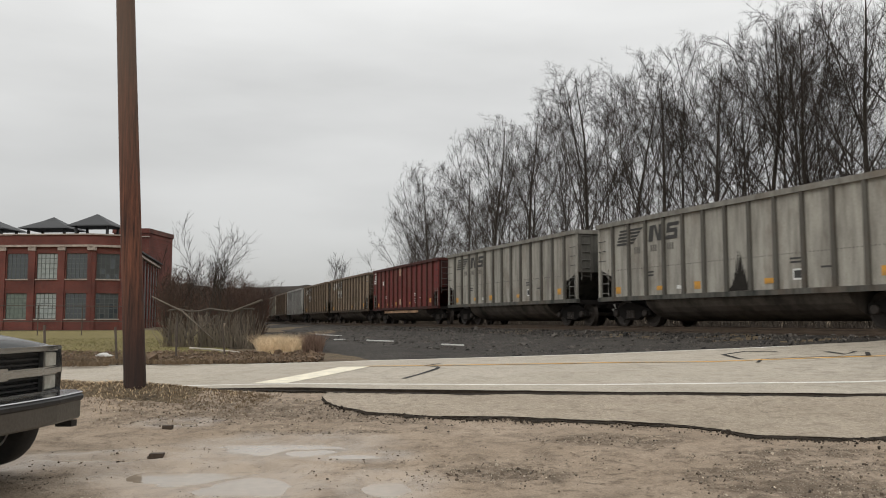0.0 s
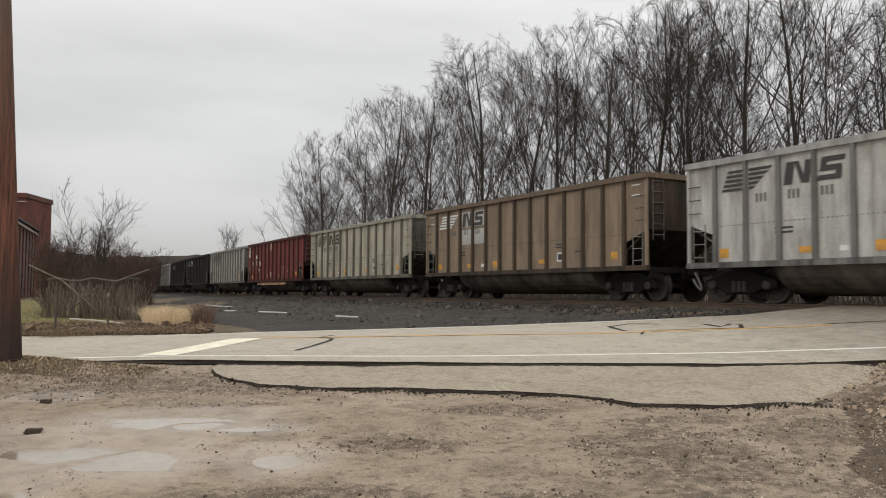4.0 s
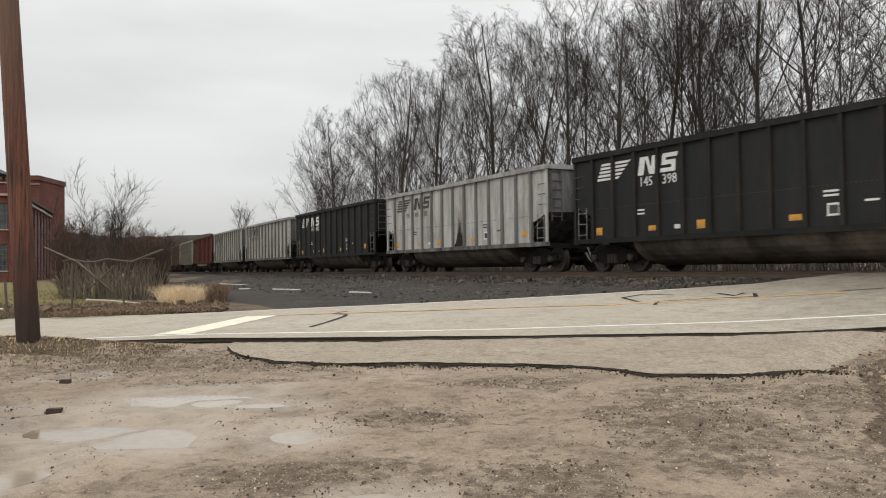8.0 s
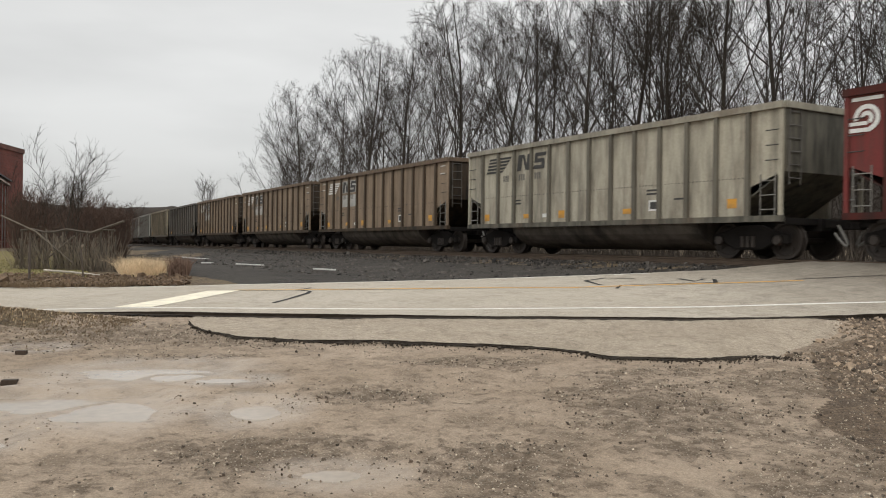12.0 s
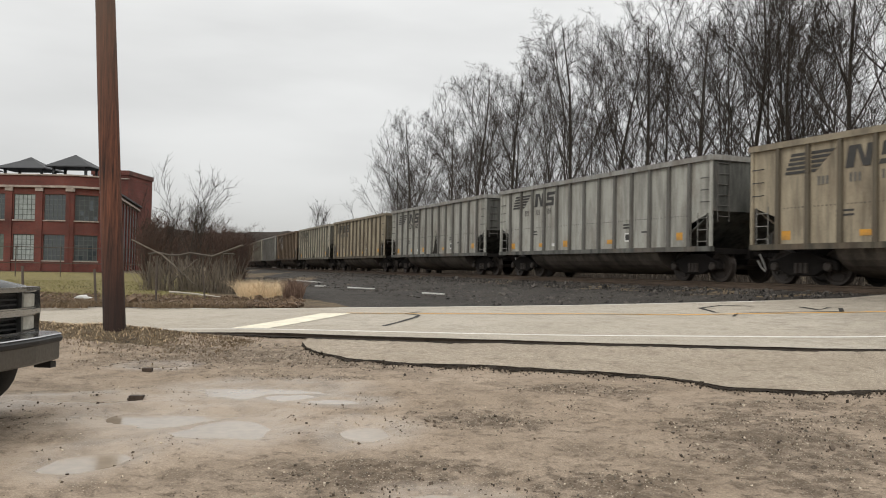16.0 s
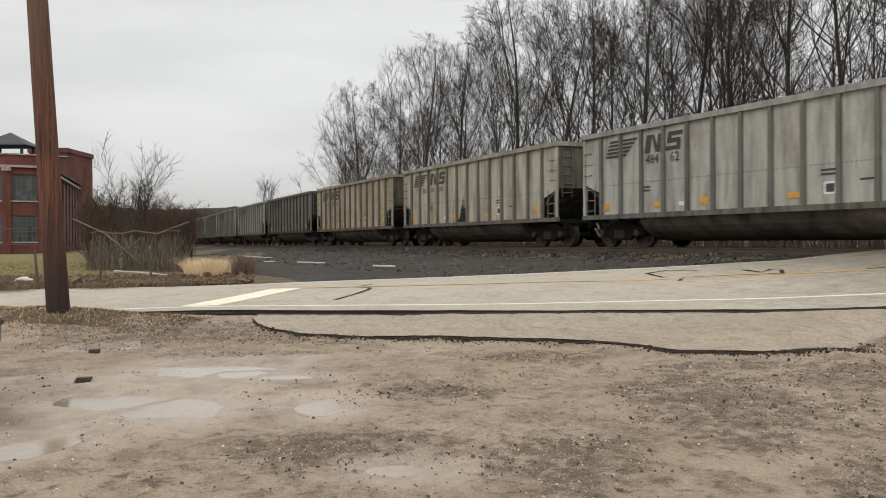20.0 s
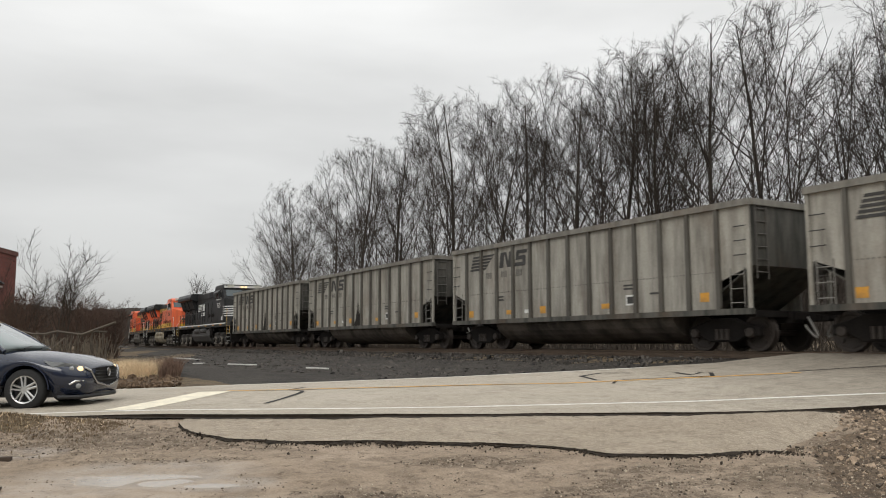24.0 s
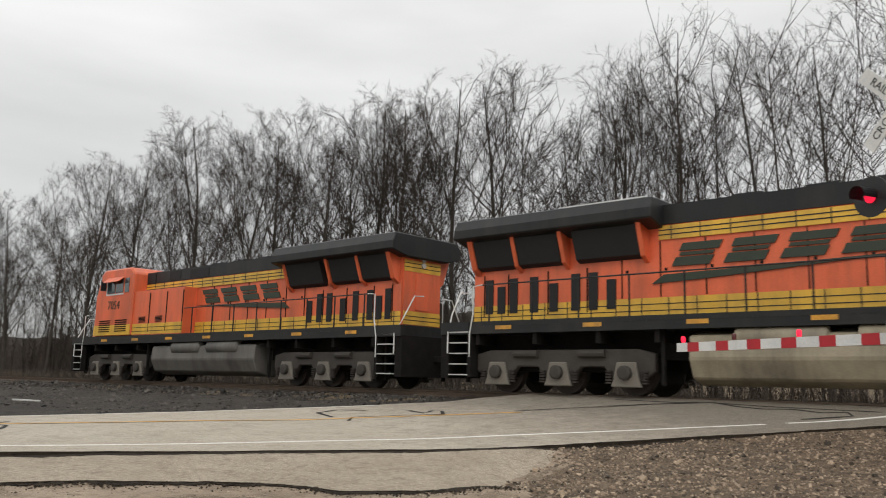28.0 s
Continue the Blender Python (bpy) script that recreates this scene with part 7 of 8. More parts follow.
def pickup():
    """An old pickup truck, front at +x; x = 0 at its front axle."""
    t = thing("pickup_truck", "old grey pickup truck with chrome bumper in the lot", "truck", m=pose(-4.395, 5.95, ground(-4.2, 6.2) + 0.075, 0, 0, -3))
    skin = mat("pewter_truck_paint", (0.034, 0.036, 0.036), 0.25, 0.2, var=0.12, bump=0, dirt=(0.10, 0.09, 0.075), dirt_amt=0.35)
    # hood and wings
    rows = ((-1.1, 0.55, 0.95, 1.08, 1.16), (-0.2, 0.60, 0.96, 1.05, 1.14), (0.45, 0.60, 0.96, 1.02, 1.10), (0.68, 0.62, 0.94, 0.98, 1.06), (0.80, 0.64, 0.90, 0.94, 1.0))
    secs = []
    for i in range(16):
        x = -1.1 + 1.9 * i / 15
        z0, w, zs, zd = lerp_rows(rows, x)
        d = abs(x)
        if d < 0.47:
            z0 = max(z0, 0.38 + math.sqrt(0.47 ** 2 - d * d))
        half = [(0.0, 0.62), (w * 0.97, z0), (w, (z0 + zs) / 2), (w * 0.985, zs - 0.03), (w * 0.93, zs + 0.015), (w * 0.6, zd - 0.02), (w * 0.3, zd), (0.0, zd + 0.01)]
        secs.append([(x, y, z) for y, z in half] + [(x, -y, z) for y, z in half[-2:0:-1]])
    part("hood", loft(secs), skin, t, "dull pewter hood", smooth=True)
    # cab, bed
    bm = bmesh.new(); prism(bm, ((-1.1, 0.5), (-1.1, 1.15), (-1.65, 1.72), (-2.75, 1.74), (-2.95, 1.15), (-2.95, 0.5)), -0.9, 0.9); bevel(bm, 0.06, 2); part("cab", bm, skin, t)
    bm = bmesh.new(); prism(bm, ((-1.13, 1.17), (-1.62, 1.68), (-1.60, 1.69), (-1.11, 1.18)), -0.75, 0.75); part("windscreen", bm, CAR_GLASS, t)
    for s in (-1, 1):
        bm = bmesh.new(); prism(bm, ((-1.3, 1.17), (-1.75, 1.65), (-2.65, 1.66), (-2.8, 1.17)), s * 0.905 - 0.006, s * 0.905 + 0.006); part("side_window", bm, SIDE_GLASS, t)
        bm = bmesh.new(); box(bm, -5.0, -3.0, s * 0.94 - 0.04, s * 0.94 + 0.04, 0.55, 1.15); bevel(bm, 0.03); part("bed_side", bm, skin, t)
        for ax in (0.26, -3.75):
            road_wheel(t, ax, s * 0.80, 0.37, 0.24, 6); WHEELS_ON_ROAD.pop()
    bm = bmesh.new(); box(bm, -5.0, -3.0, -0.9, 0.9, 0.6, 0.66); part("bed_floor", bm, BLACK_PLASTIC, t)
    bm = bmesh.new(); box(bm, -5.05, -4.98, -0.92, 0.92, 0.6, 1.15); part("tailgate", bm, skin, t)
    bm = bmesh.new(); box(bm, -4.9, 0.6, -0.6, 0.6, 0.38, 0.58); part("chassis", bm, BLACK_PLASTIC, t)
    # front: two dark openings between three bright bars, stacked lamps, badge
    bm = bmesh.new(); box(bm, 0.70, 0.80, -0.88, 0.88, 0.60, 0.98); part("grille_back", bm, BLACK_PLASTIC, t)
    brow = [(0.60, -0.95), (0.72, -0.945), (0.80, -0.90), (0.85, -0.6), (0.87, 0), (0.85, 0.6), (0.80, 0.90), (0.72, 0.945), (0.60, 0.95)]
    for z, h in ((0.968, 0.02), (0.79, 0.032), (0.612, 0.022)):
        bm = bmesh.new(); prism(bm, brow + [(0.62, 0.85), (0.62, -0.85)], z - h, z + h, "z"); bevel(bm, 0.012, 2); part("grille_bar", bm, CHROME, t, "bright grille bar")
    for z in (0.66, 0.70, 0.74, 0.85, 0.89, 0.93):
        bm = bmesh.new(); box(bm, 0.79, 0.81, -0.56, 0.56, z - 0.006, z + 0.006); part("grille_slat", bm, BLACK_PLASTIC, t)
    for s in (-1, 1):
        for z in (0.88, 0.70):
            bm = bmesh.new(); prism(bm, ((0.70, s * 0.60), (0.832, s * 0.60), (0.79, s * 0.87), (0.70, s * 0.88)), z - 0.062, z + 0.062, "z"); bevel(bm, 0.012); part("headlight", bm, HAZY_LENS, t, "hazy rectangular headlight")
            bm = bmesh.new(); prism(bm, ((0.60, s * 0.88), (0.78, s * 0.885), (0.70, s * 0.938), (0.60, s * 0.945)), z - 0.058, z + 0.058, "z"); part("side_lamp", bm, HAZY_LENS, t)
        bm = bmesh.new(); prism(bm, ((0.70, s * 0.565), (0.84, s * 0.565), (0.835, s * 0.595), (0.70, s * 0.595)), 0.62, 0.96, "z"); part("lamp_surround", bm, DULL_CHROME, t)
    bm = bmesh.new(); prism(bm, ((-0.13, 0.775), (-0.06, 0.775), (-0.05, 0.75), (0.06, 0.75), (0.07, 0.775), (0.14, 0.785), (0.12, 0.815), (0.06, 0.815), (0.05, 0.84), (-0.06, 0.84), (-0.07, 0.815), (-0.12, 0.815)), 0.86, 0.88, "x"); part("badge", bm, CHROME, t, "bright metal badge")
    out = [(0.62, -1.0), (0.86, -1.0), (1.01, -0.84), (1.07, -0.4), (1.08, 0), (1.07, 0.4), (1.01, 0.84), (0.86, 1.0), (0.62, 1.0)]
    for name, z0, z1, push, m in (("bumper", 0.40, 0.585, 0.0, DULL_CHROME), ("bumper_strip", 0.545, 0.60, 0.02, BLACK_PLASTIC), ("bumper_top", 0.60, 0.615, 0.012, CHROME)):
        bm = bmesh.new()
        prism(bm, [(a + push, b * (1 + push * 0.5)) for a, b in out] + [(0.6, 0.9), (0.6, -0.9)], z0, z1, "z"); bevel(bm, 0.015)
        part(name, bm, m, t, "dented chrome bumper" if name == "bumper" else "")
    bm = bmesh.new(); box(bm, 0.84, 0.98, 0.76, 0.84, 0.335, 0.385); bevel(bm, 0.015); part("tow_hook", bm, BLACK_PLASTIC, t)
    return t


HATCH = hatchback()
HATCH_Y = 15.1
pickup()


def hatch_x(t):
    """The middle of the hatchback along the road: it rolls up and halts at the stop line."""
    stop, halt, v, dec = -6.47, 22.45, 7.0, 3.2
    t_brake = halt - v / dec
    if t >= halt:
        return stop
    if t >= t_brake:
        return stop - 0.5 * dec * (halt - t) ** 2
    x = stop - 0.5 * v * v / dec - v * min(t_brake - t, 4.0)
    slow = max(t_brake - t - 4.0, 0)
    return x - 4.2 * slow

# ---- utility pole, factory, fences, brush, signals, litter ----
def build_pole():
    wood = bpy.data.materials.new("weathered_pole_wood"); wood.use_nodes = True
    nt = wood.node_tree; N, L = nt.nodes.new, nt.links.new
    b = nt.nodes["Principled BSDF"]
    tc = N("ShaderNodeTexCoord"); mp = N("ShaderNodeMapping"); mp.inputs["Scale"].default_value = (14, 14, 0.5)
    L(tc.outputs["Object"], mp.inputs[0])
    n = N("ShaderNodeTexNoise"); n.inputs["Scale"].default_value = 2.2; n.inputs["Detail"].default_value = 8; n.inputs["Roughness"].default_value = 0.7
    L(mp.outputs[0], n.inputs["Vector"])
    big = N("ShaderNodeTexNoise"); big.inputs["Scale"].default_value = 0.9; L(tc.outputs["Object"], big.inputs["Vector"])
    cr = N("ShaderNodeValToRGB")
    cr.color_ramp.elements[0].position, cr.color_ramp.elements[0].color = 0.33, (0.016, 0.008, 0.006, 1)
    cr.color_ramp.elements[1].position, cr.color_ramp.elements[1].color = 0.70, (0.235, 0.088, 0.048, 1)
    L(n.outputs["Fac"], cr.inputs[0])
    sep = N("ShaderNodeSeparateXYZ"); L(tc.outputs["Object"], sep.inputs[0])
    hi = N("ShaderNodeMapRange"); hi.inputs["From Min"].default_value, hi.inputs["From Max"].default_value = 2.6, 4.6
    L(sep.outputs["Z"], hi.inputs["Value"])
    gr = N("ShaderNodeMix"); gr.data_type = "RGBA"; gr.inputs[7].default_value = (0.13, 0.09, 0.066, 1)
    w = N("ShaderNodeMath"); w.operation = "MULTIPLY"; L(hi.outputs[0], w.inputs[0]); w.inputs[1].default_value = 0.75
    L(w.outputs[0], gr.inputs[0]); L(cr.outputs[0], gr.inputs[6])
    # the wood gets darker towards the foot
    lo = N("ShaderNodeMapRange"); lo.inputs["From Min"].default_value, lo.inputs["From Max"].default_value = 1.7, 0.5
    lo.inputs["To Max"].default_value = 0.85
    L(sep.outputs["Z"], lo.inputs["Value"])
    dark_foot = N("ShaderNodeMix"); dark_foot.data_type = "RGBA"; dark_foot.inputs[7].default_value = (0.02, 0.013, 0.011, 1)
    L(lo.outputs[0], dark_foot.inputs[0]); L(gr.outputs[2], dark_foot.inputs[6])
    L(dark_foot.outputs[2], b.inputs["Base Color"]); b.inputs["Roughness"].default_value = 0.85
    bp = N("ShaderNodeBump"); bp.inputs["Strength"].default_value = 0.7; bp.inputs["Distance"].default_value = 0.015
    L(n.outputs["Fac"], bp.inputs["Height"]); L(bp.outputs[0], b.inputs["Normal"])
    x, y = bearing(-23.2, 11.75)
    p = thing("utility_pole", "leaning weathered brown wooden utility pole beside the road", "utility pole", m=pose(x, y, ground(x, y) - 0.12))
    bm = bmesh.new()
    rings = []
    for i in range(30):
        z = -0.6 + i * 0.37
        k = i / 29
        r = 0.142 - 0.036 * k
        cx = -0.058 * z - 0.02 * math.sin(k * 3); cy = 0.01 * z
        rings.append([bm.verts.new((cx + r * math.cos(a) * (1 + 0.03 * noise.noise((a, z * 0.4, 0))), cy + r * math.sin(a) * (1 + 0.03 * noise.noise((a, z * 0.4, 4))), z)) for a in [2 * math.pi * j / 18 for j in range(18)]])
    for u, v in zip(rings, rings[1:]):
        for j in range(18):
            bm.faces.new((u[j], u[(j + 1) % 18], v[(j + 1) % 18], v[j]))
    bm.faces.new(rings[-1])
    part("pole_shaft", bm, wood, p, smooth=True)
    bm = bmesh.new(); tube(bm, [(-0.052 * z - 0.135 + 0.0035 * z, -0.03, z) for z in (0.1, 2.0, 4.0, 6.0, 9.0)], 0.012, 5)
    part("ground_wire", bm, BLACK_PLASTIC, p)


def build_factory():
    brick = bpy.data.materials.new("red_brick"); brick.use_nodes = True
    nt = brick.node_tree; N, L = nt.nodes.new, nt.links.new
    b = nt.nodes["Principled BSDF"]
    tc = N("ShaderNodeTexCoord")
    br = N("ShaderNodeTexBrick"); br.inputs["Scale"].default_value = 1.0
    br.inputs["Brick Width"].default_value, br.inputs["Row Height"].default_value, br.inputs["Mortar Size"].default_value = 0.22, 0.075, 0.008
    br.inputs["Color1"].default_value, br.inputs["Color2"].default_value, br.inputs["Mortar"].default_value = (0.17, 0.043, 0.03, 1), (0.125, 0.034, 0.026, 1), (0.13, 0.075, 0.06, 1)
    mp = N("ShaderNodeMapping"); mp.inputs["Rotation"].default_value = (radians(90), 0, 0)
    L(tc.outputs["Object"], mp.inputs[0]); L(mp.outputs[0], br.inputs["Vector"])
    n = N("ShaderNodeTexNoise"); n.inputs["Scale"].default_value = 0.35; n.inputs["Detail"].default_value = 6; L(tc.outputs["Object"], n.inputs["Vector"])
    mr = N("ShaderNodeMapRange"); mr.inputs["From Min"].default_value, mr.inputs["From Max"].default_value = 0.3, 0.7
    mr.inputs["To Min"].default_value, mr.inputs["To Max"].default_value = 0.6, 1.25
    L(n.outputs["Fac"], mr.inputs["Value"])
    sc = N("ShaderNodeVectorMath"); sc.operation = "SCALE"; L(br.outputs["Color"], sc.inputs[0]); L(mr.outputs[0], sc.inputs["Scale"])
    L(sc.outputs[0], b.inputs["Base Color"]); b.inputs["Roughness"].default_value = 0.9
    stone = mat("pale_cornice_stone", (0.42, 0.35, 0.30), 0.85, var=0.25, dirt=(0.12, 0.09, 0.07), dirt_amt=0.6)
    slate = mat("dark_slate_roof", (0.045, 0.046, 0.048), 0.7, var=0.25)
    frame_m = mat("window_frame_iron", (0.10, 0.11, 0.10), 0.7, var=0.3)
    panes = [glass("factory_glass", (0.05, 0.06, 0.065), 0.12), mat("clouded_pane", (0.30, 0.33, 0.31), 0.35, var=0.3, scale=2), mat("dark_pane", (0.055, 0.06, 0.06), 0.6, var=0.3), mat("green_pane", (0.13, 0.16, 0.13), 0.4, var=0.3)]
    base = 0.55
    cx, cy = bearing(-26.05, 95)
    fac = thing("brick_factory", "old two-storey red brick factory with tall many-paned windows", "building", m=pose(cx, cy, base))
    rnd = random.Random(21)
    HT, COR = 10.0, 8.75
    bays, bw = 14, 3.22

    def face(origin, ang, n, shade_name):
        """One facade: its own wall part (local x along the wall, -y outwards)."""
        m = pose(origin[0], origin[1], 0, 0, 0, ang)
        # pieces of masonry round the openings, all one wall
        bm = bmesh.new()
        lw, hw = n * bw, bw
        zs = ((0.0, 1.15), (3.85, 5.35), (8.05, HT))
        for z0, z1 in zs:
            box(bm, 0, lw, 0, 0.4, z0, z1)
        for i in range(n + 1):
            xa = max(0, i * hw - 0.48); xb = min(lw, i * hw + 0.48)
            box(bm, xa, xb, 0.002, 0.4, 1.15, 3.85); box(bm, xa, xb, 0.002, 0.4, 5.35, 8.05)
        wl = part("wall", bm, brick, fac, m=m)
        for i in range(n + 1):
            bm = bmesh.new(); box(bm, max(i * hw - 0.36, -0.1), min(i * hw + 0.36, lw + 0.1), -0.16, 0.0, 0, 8.35); part("pilaster", bm, brick, wl)
            bm = bmesh.new(); box(bm, i * hw - 0.42, i * hw + 0.42, -0.24, 0.0, 8.35, 8.72, (0.0, 0.0)); part("capital", bm, stone, wl, "pale stone capital")
        bm = bmesh.new(); box(bm, -0.3, lw + 0.1, -0.30, 0.05, COR - 0.02, COR + 0.2); bevel(bm, 0.05); part("cornice", bm, stone, wl, "pale stone cornice")
        bm = bmesh.new(); box(bm, -0.2, lw, -0.14, 0.5, HT, HT + 0.14); part("parapet_cap", bm, stone, wl)
        for i in range(n):
            for z0, z1 in ((1.15, 3.85), (5.35, 8.05)):
                x0, x1 = i * hw + 0.48, (i + 1) * hw - 0.48
                bm = bmesh.new()
                box(bm, x0, x1, 0.10, 0.16, z0, z0 + 0.07); box(bm, x0, x1, 0.10, 0.16, z1 - 0.07, z1); box(bm, x0, x0 + 0.07, 0.10, 0.16, z0, z1); box(bm, x1 - 0.07, x1, 0.10, 0.16, z0, z1)
                win = part("window", bm, frame_m, fac, m=m)
                for k in range(1, 5):
                    xx = x0 + (x1 - x0) * k / 5
                    bm = bmesh.new(); box(bm, xx - 0.03, xx + 0.03, 0.10, 0.15, z0, z1); part("glazing_bar", bm, frame_m, win)
                for k in range(1, 5):
                    zz = z0 + (z1 - z0) * k / 5
                    bm = bmesh.new(); box(bm, x0, x1, 0.102, 0.148, zz - 0.025, zz + 0.025); part("glazing_bar", bm, frame_m, win)
                bm = bmesh.new(); box(bm, x0 - 0.1, x1 + 0.1, -0.12, 0.1, z0 - 0.12, z0); part("window_sill", bm, stone, win)
                # the side face's shade is put into its panes as darker glass
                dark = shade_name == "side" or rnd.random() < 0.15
                for kx in range(5):
                    for kz in range(5):
                        if i > 5 and (kx or kz):
                            continue
                        xa = x0 + (x1 - x0) * kx / 5; za = z0 + (z1 - z0) * kz / 5
                        xb, zb = (xa + (x1 - x0) / 5, za + (z1 - z0) / 5) if i <= 5 else (x1, z1)
                        bm = bmesh.new(); box(bm, xa, xb, 0.125, 0.135, za, zb)
                        pick = (2 if rnd.random() < 0.7 else 0) if dark else rnd.choice((0, 1, 1, 1, 3, 3))
                        part("pane", bm, panes[pick], win)
        return wl
    face((-bays * bw, 0), 0, bays, "front")
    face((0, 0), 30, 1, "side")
    ex, ey = bw * math.cos(radians(30)), bw * math.sin(radians(30))
    # the long side wall that runs back from the corner, its shade put into dark brick and panes
    bm = bmesh.new(); box(bm, 0, 48, 0, 0.4, 0, HT - 0.6); side = part("side_wall", bm, mat("shaded_brick", (0.06, 0.035, 0.03), 0.9, var=0.4), fac, m=pose(ex, ey, 0, 0, 0, 106.5))
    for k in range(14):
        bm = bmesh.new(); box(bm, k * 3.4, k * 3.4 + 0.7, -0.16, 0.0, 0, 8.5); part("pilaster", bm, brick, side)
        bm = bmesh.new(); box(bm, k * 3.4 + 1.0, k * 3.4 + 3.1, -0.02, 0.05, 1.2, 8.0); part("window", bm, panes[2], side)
    bm = bmesh.new(); box(bm, 0, 48, -0.3, 0.05, 8.7, 8.95); part("cornice", bm, stone, side)
    # roof slab behind the parapet and the pyramid ventilators on it
    bm = bmesh.new(); prism(bm, ((-bays * bw, 0.4), (0, 0.4), (ex, ey + 0.3), (ex - 13, ey + 46), (-bays * bw, 46)), HT - 0.7, HT - 0.5, "z"); part("roof", bm, slate, fac)
    for vx, vy, s in ((-2.2, 5.5, 1.62), (-8.6, 8, 1.9), (-16.0, 8, 1.9), (-24, 8, 1.9)):
        bm = bmesh.new()
        prof = ((s * 1.55, 0.0), (s * 1.5, 0.12), (0.9, 1.0), (0.06, 1.5))
        rings = [[bm.verts.new((sx * r, sy * r * 0.8, z)) for sx, sy in ((-1, -1), (1, -1), (1, 1), (-1, 1))] for r, z in ((a, c) for a, c in prof)]
        for u, v in zip(rings, rings[1:]):
            for k in range(4):
                bm.faces.new((u[k], u[(k + 1) % 4], v[(k + 1) % 4], v[k]))
        bm.faces.new(rings[0][::-1]); bm.faces.new(rings[-1])
        vent = part("roof_ventilator", bm, slate, fac, "dark hipped roof ventilator", m=pose(vx, vy, HT + 1.4))
        for sx in (-1, 1):
            for sy in (-1, 1):
                bm = bmesh.new(); box(bm, sx * s * 1.1 - 0.12, sx * s * 1.1 + 0.12, sy * s * 0.8 - 0.12, sy * s * 0.8 + 0.12, -2.15, 0.05)
                part("ventilator_post", bm, slate, vent)
    # a taller stair tower at the far end
    tx, ty = bearing(-23.75, 128)
    tower = thing("brick_tower", "tall plain red brick tower behind the factory", "building", m=pose(tx, ty, base))
    bm = bmesh.new(); box(bm, -2.6, 2.6, 0, 9, 0, 13.6); part("wall", bm, brick, tower)
    bm = bmesh.new(); box(bm, -2.75, 2.75, -0.15, 9.1, 13.6, 14.25); part("parapet", bm, brick, tower)
    bm = bmesh.new(); box(bm, -2.78, 2.78, -0.18, 0.0, 13.0, 13.12); part("string_course", bm, stone, tower)


def build_fences():
    old = mat("grey_fence_wood", (0.10, 0.082, 0.064), 0.9, var=0.35, fine=60, islands=0.25)
    iron = mat("rusty_fence_iron", (0.09, 0.07, 0.055), 0.8, var=0.3)
    rnd = random.Random(5)
    x0, y0 = bearing(-21.3, 33); x1, y1 = bearing(-15.9, 30.5)
    d = Vector((x1 - x0, y1 - y0)); L_ = d.length; ang = math.degrees(math.atan2(d.y, d.x))
    gz = land(x0, y0)
    f = thing("broken_fence", "broken grey wooden fence overgrown with dead vines", "fence", m=pose(x0, y0, gz, 0, 0, ang))
    for k in range(26):
        px = L_ * k / 25 + rnd.uniform(-0.04, 0.04); h = rnd.uniform(1.1, 1.45)
        bm = bmesh.new(); lean = rnd.gauss(0, 0.10)
        tube(bm, ((px, rnd.uniform(-0.03, 0.03), -0.1), (px + lean * 0.5, 0, h * 0.5), (px + lean, 0, h)), 0.035 if k % 5 else 0.06, 5, 0.025)
        part("post" if k % 5 == 0 else "slat", bm, old, f)
    bm = bmesh.new(); tube(bm, [(L_ * k / 8, 0, 1.38 + 0.06 * math.sin(k * 1.9)) for k in range(9)], 0.04, 5); part("top_rail", bm, old, f)
    bm = bmesh.new(); tube(bm, ((L_ - 0.9, -0.15, 1.3), (L_ + 0.45, -0.15, 1.72)), 0.04, 5); part("loose_pole", bm, old, f)
    bm = bmesh.new(); tube(bm, ((-0.6, -0.25, 1.9), (0.9, -0.3, 1.35), (L_ * 0.62, -0.3, 0.3)), 0.035, 5); part("loose_pole", bm, old, f)
    bm = bmesh.new(); tube(bm, ((L_ * 0.28, -0.2, 0.25), (L_ * 0.62, -0.2, 1.2)), 0.03, 5); part("loose_pole", bm, old, f)
    # dead vines and stalks tangled in it
    sp = Sprout()
    for k in range(420):
        px, py = rnd.uniform(-0.2, L_ + 0.1), rnd.gauss(0, 0.22)
        sp.stem(grow(rnd, Vector((px, py, 0)), Vector((rnd.gauss(0, 0.3), rnd.gauss(0, 0.2), 1)), rnd.uniform(0.6, 1.5), 0.15, 4, 0.0), 0.011, 0.005, 3)
    part("dead_vines", raw("dead_vines", sp.v, sp.f, mat("dead_vine", (0.20, 0.165, 0.125), 0.95, var=0.3)), None, f, "tangle of dead grey vines")
    # thin posts along the verge
    for az, r, h in ((-24.35, 22, 0.85), (-20.8, 23, 1.0), (-28.5, 22, 0.9), (-17.7, 25, 0.8)):
        x, y = bearing(az, r)
        bm = bmesh.new(); tube(bm, ((0, 0, -0.2), (rnd.gauss(0, 0.04), 0, h)), 0.028, 6)
        tagged(part("fence_post", bm, iron, m=pose(x, y, land(x, y))), "thin rusty fence post on the verge", "fence post", "posts along the verge")
    # wire fence before the factory
    g = thing("wire_fence", "rusty pipe-rail wire fence before the factory", "fence", m=pose(0, 0, 0))
    pts = [bearing(a, 62) for a in (-34, -31.5, -29, -26.5, -24, -21.5, -20.2)]
    for (xa, ya) in pts:
        bm = bmesh.new(); tube(bm, ((xa, ya, 0.3), (xa, ya, 2.55)), 0.035, 5); part("post", bm, iron, g)
    for z in (2.5, 1.45):
        bm = bmesh.new(); tube(bm, [(a, c, z) for a, c in pts], 0.025, 5); part("rail", bm, iron, g)


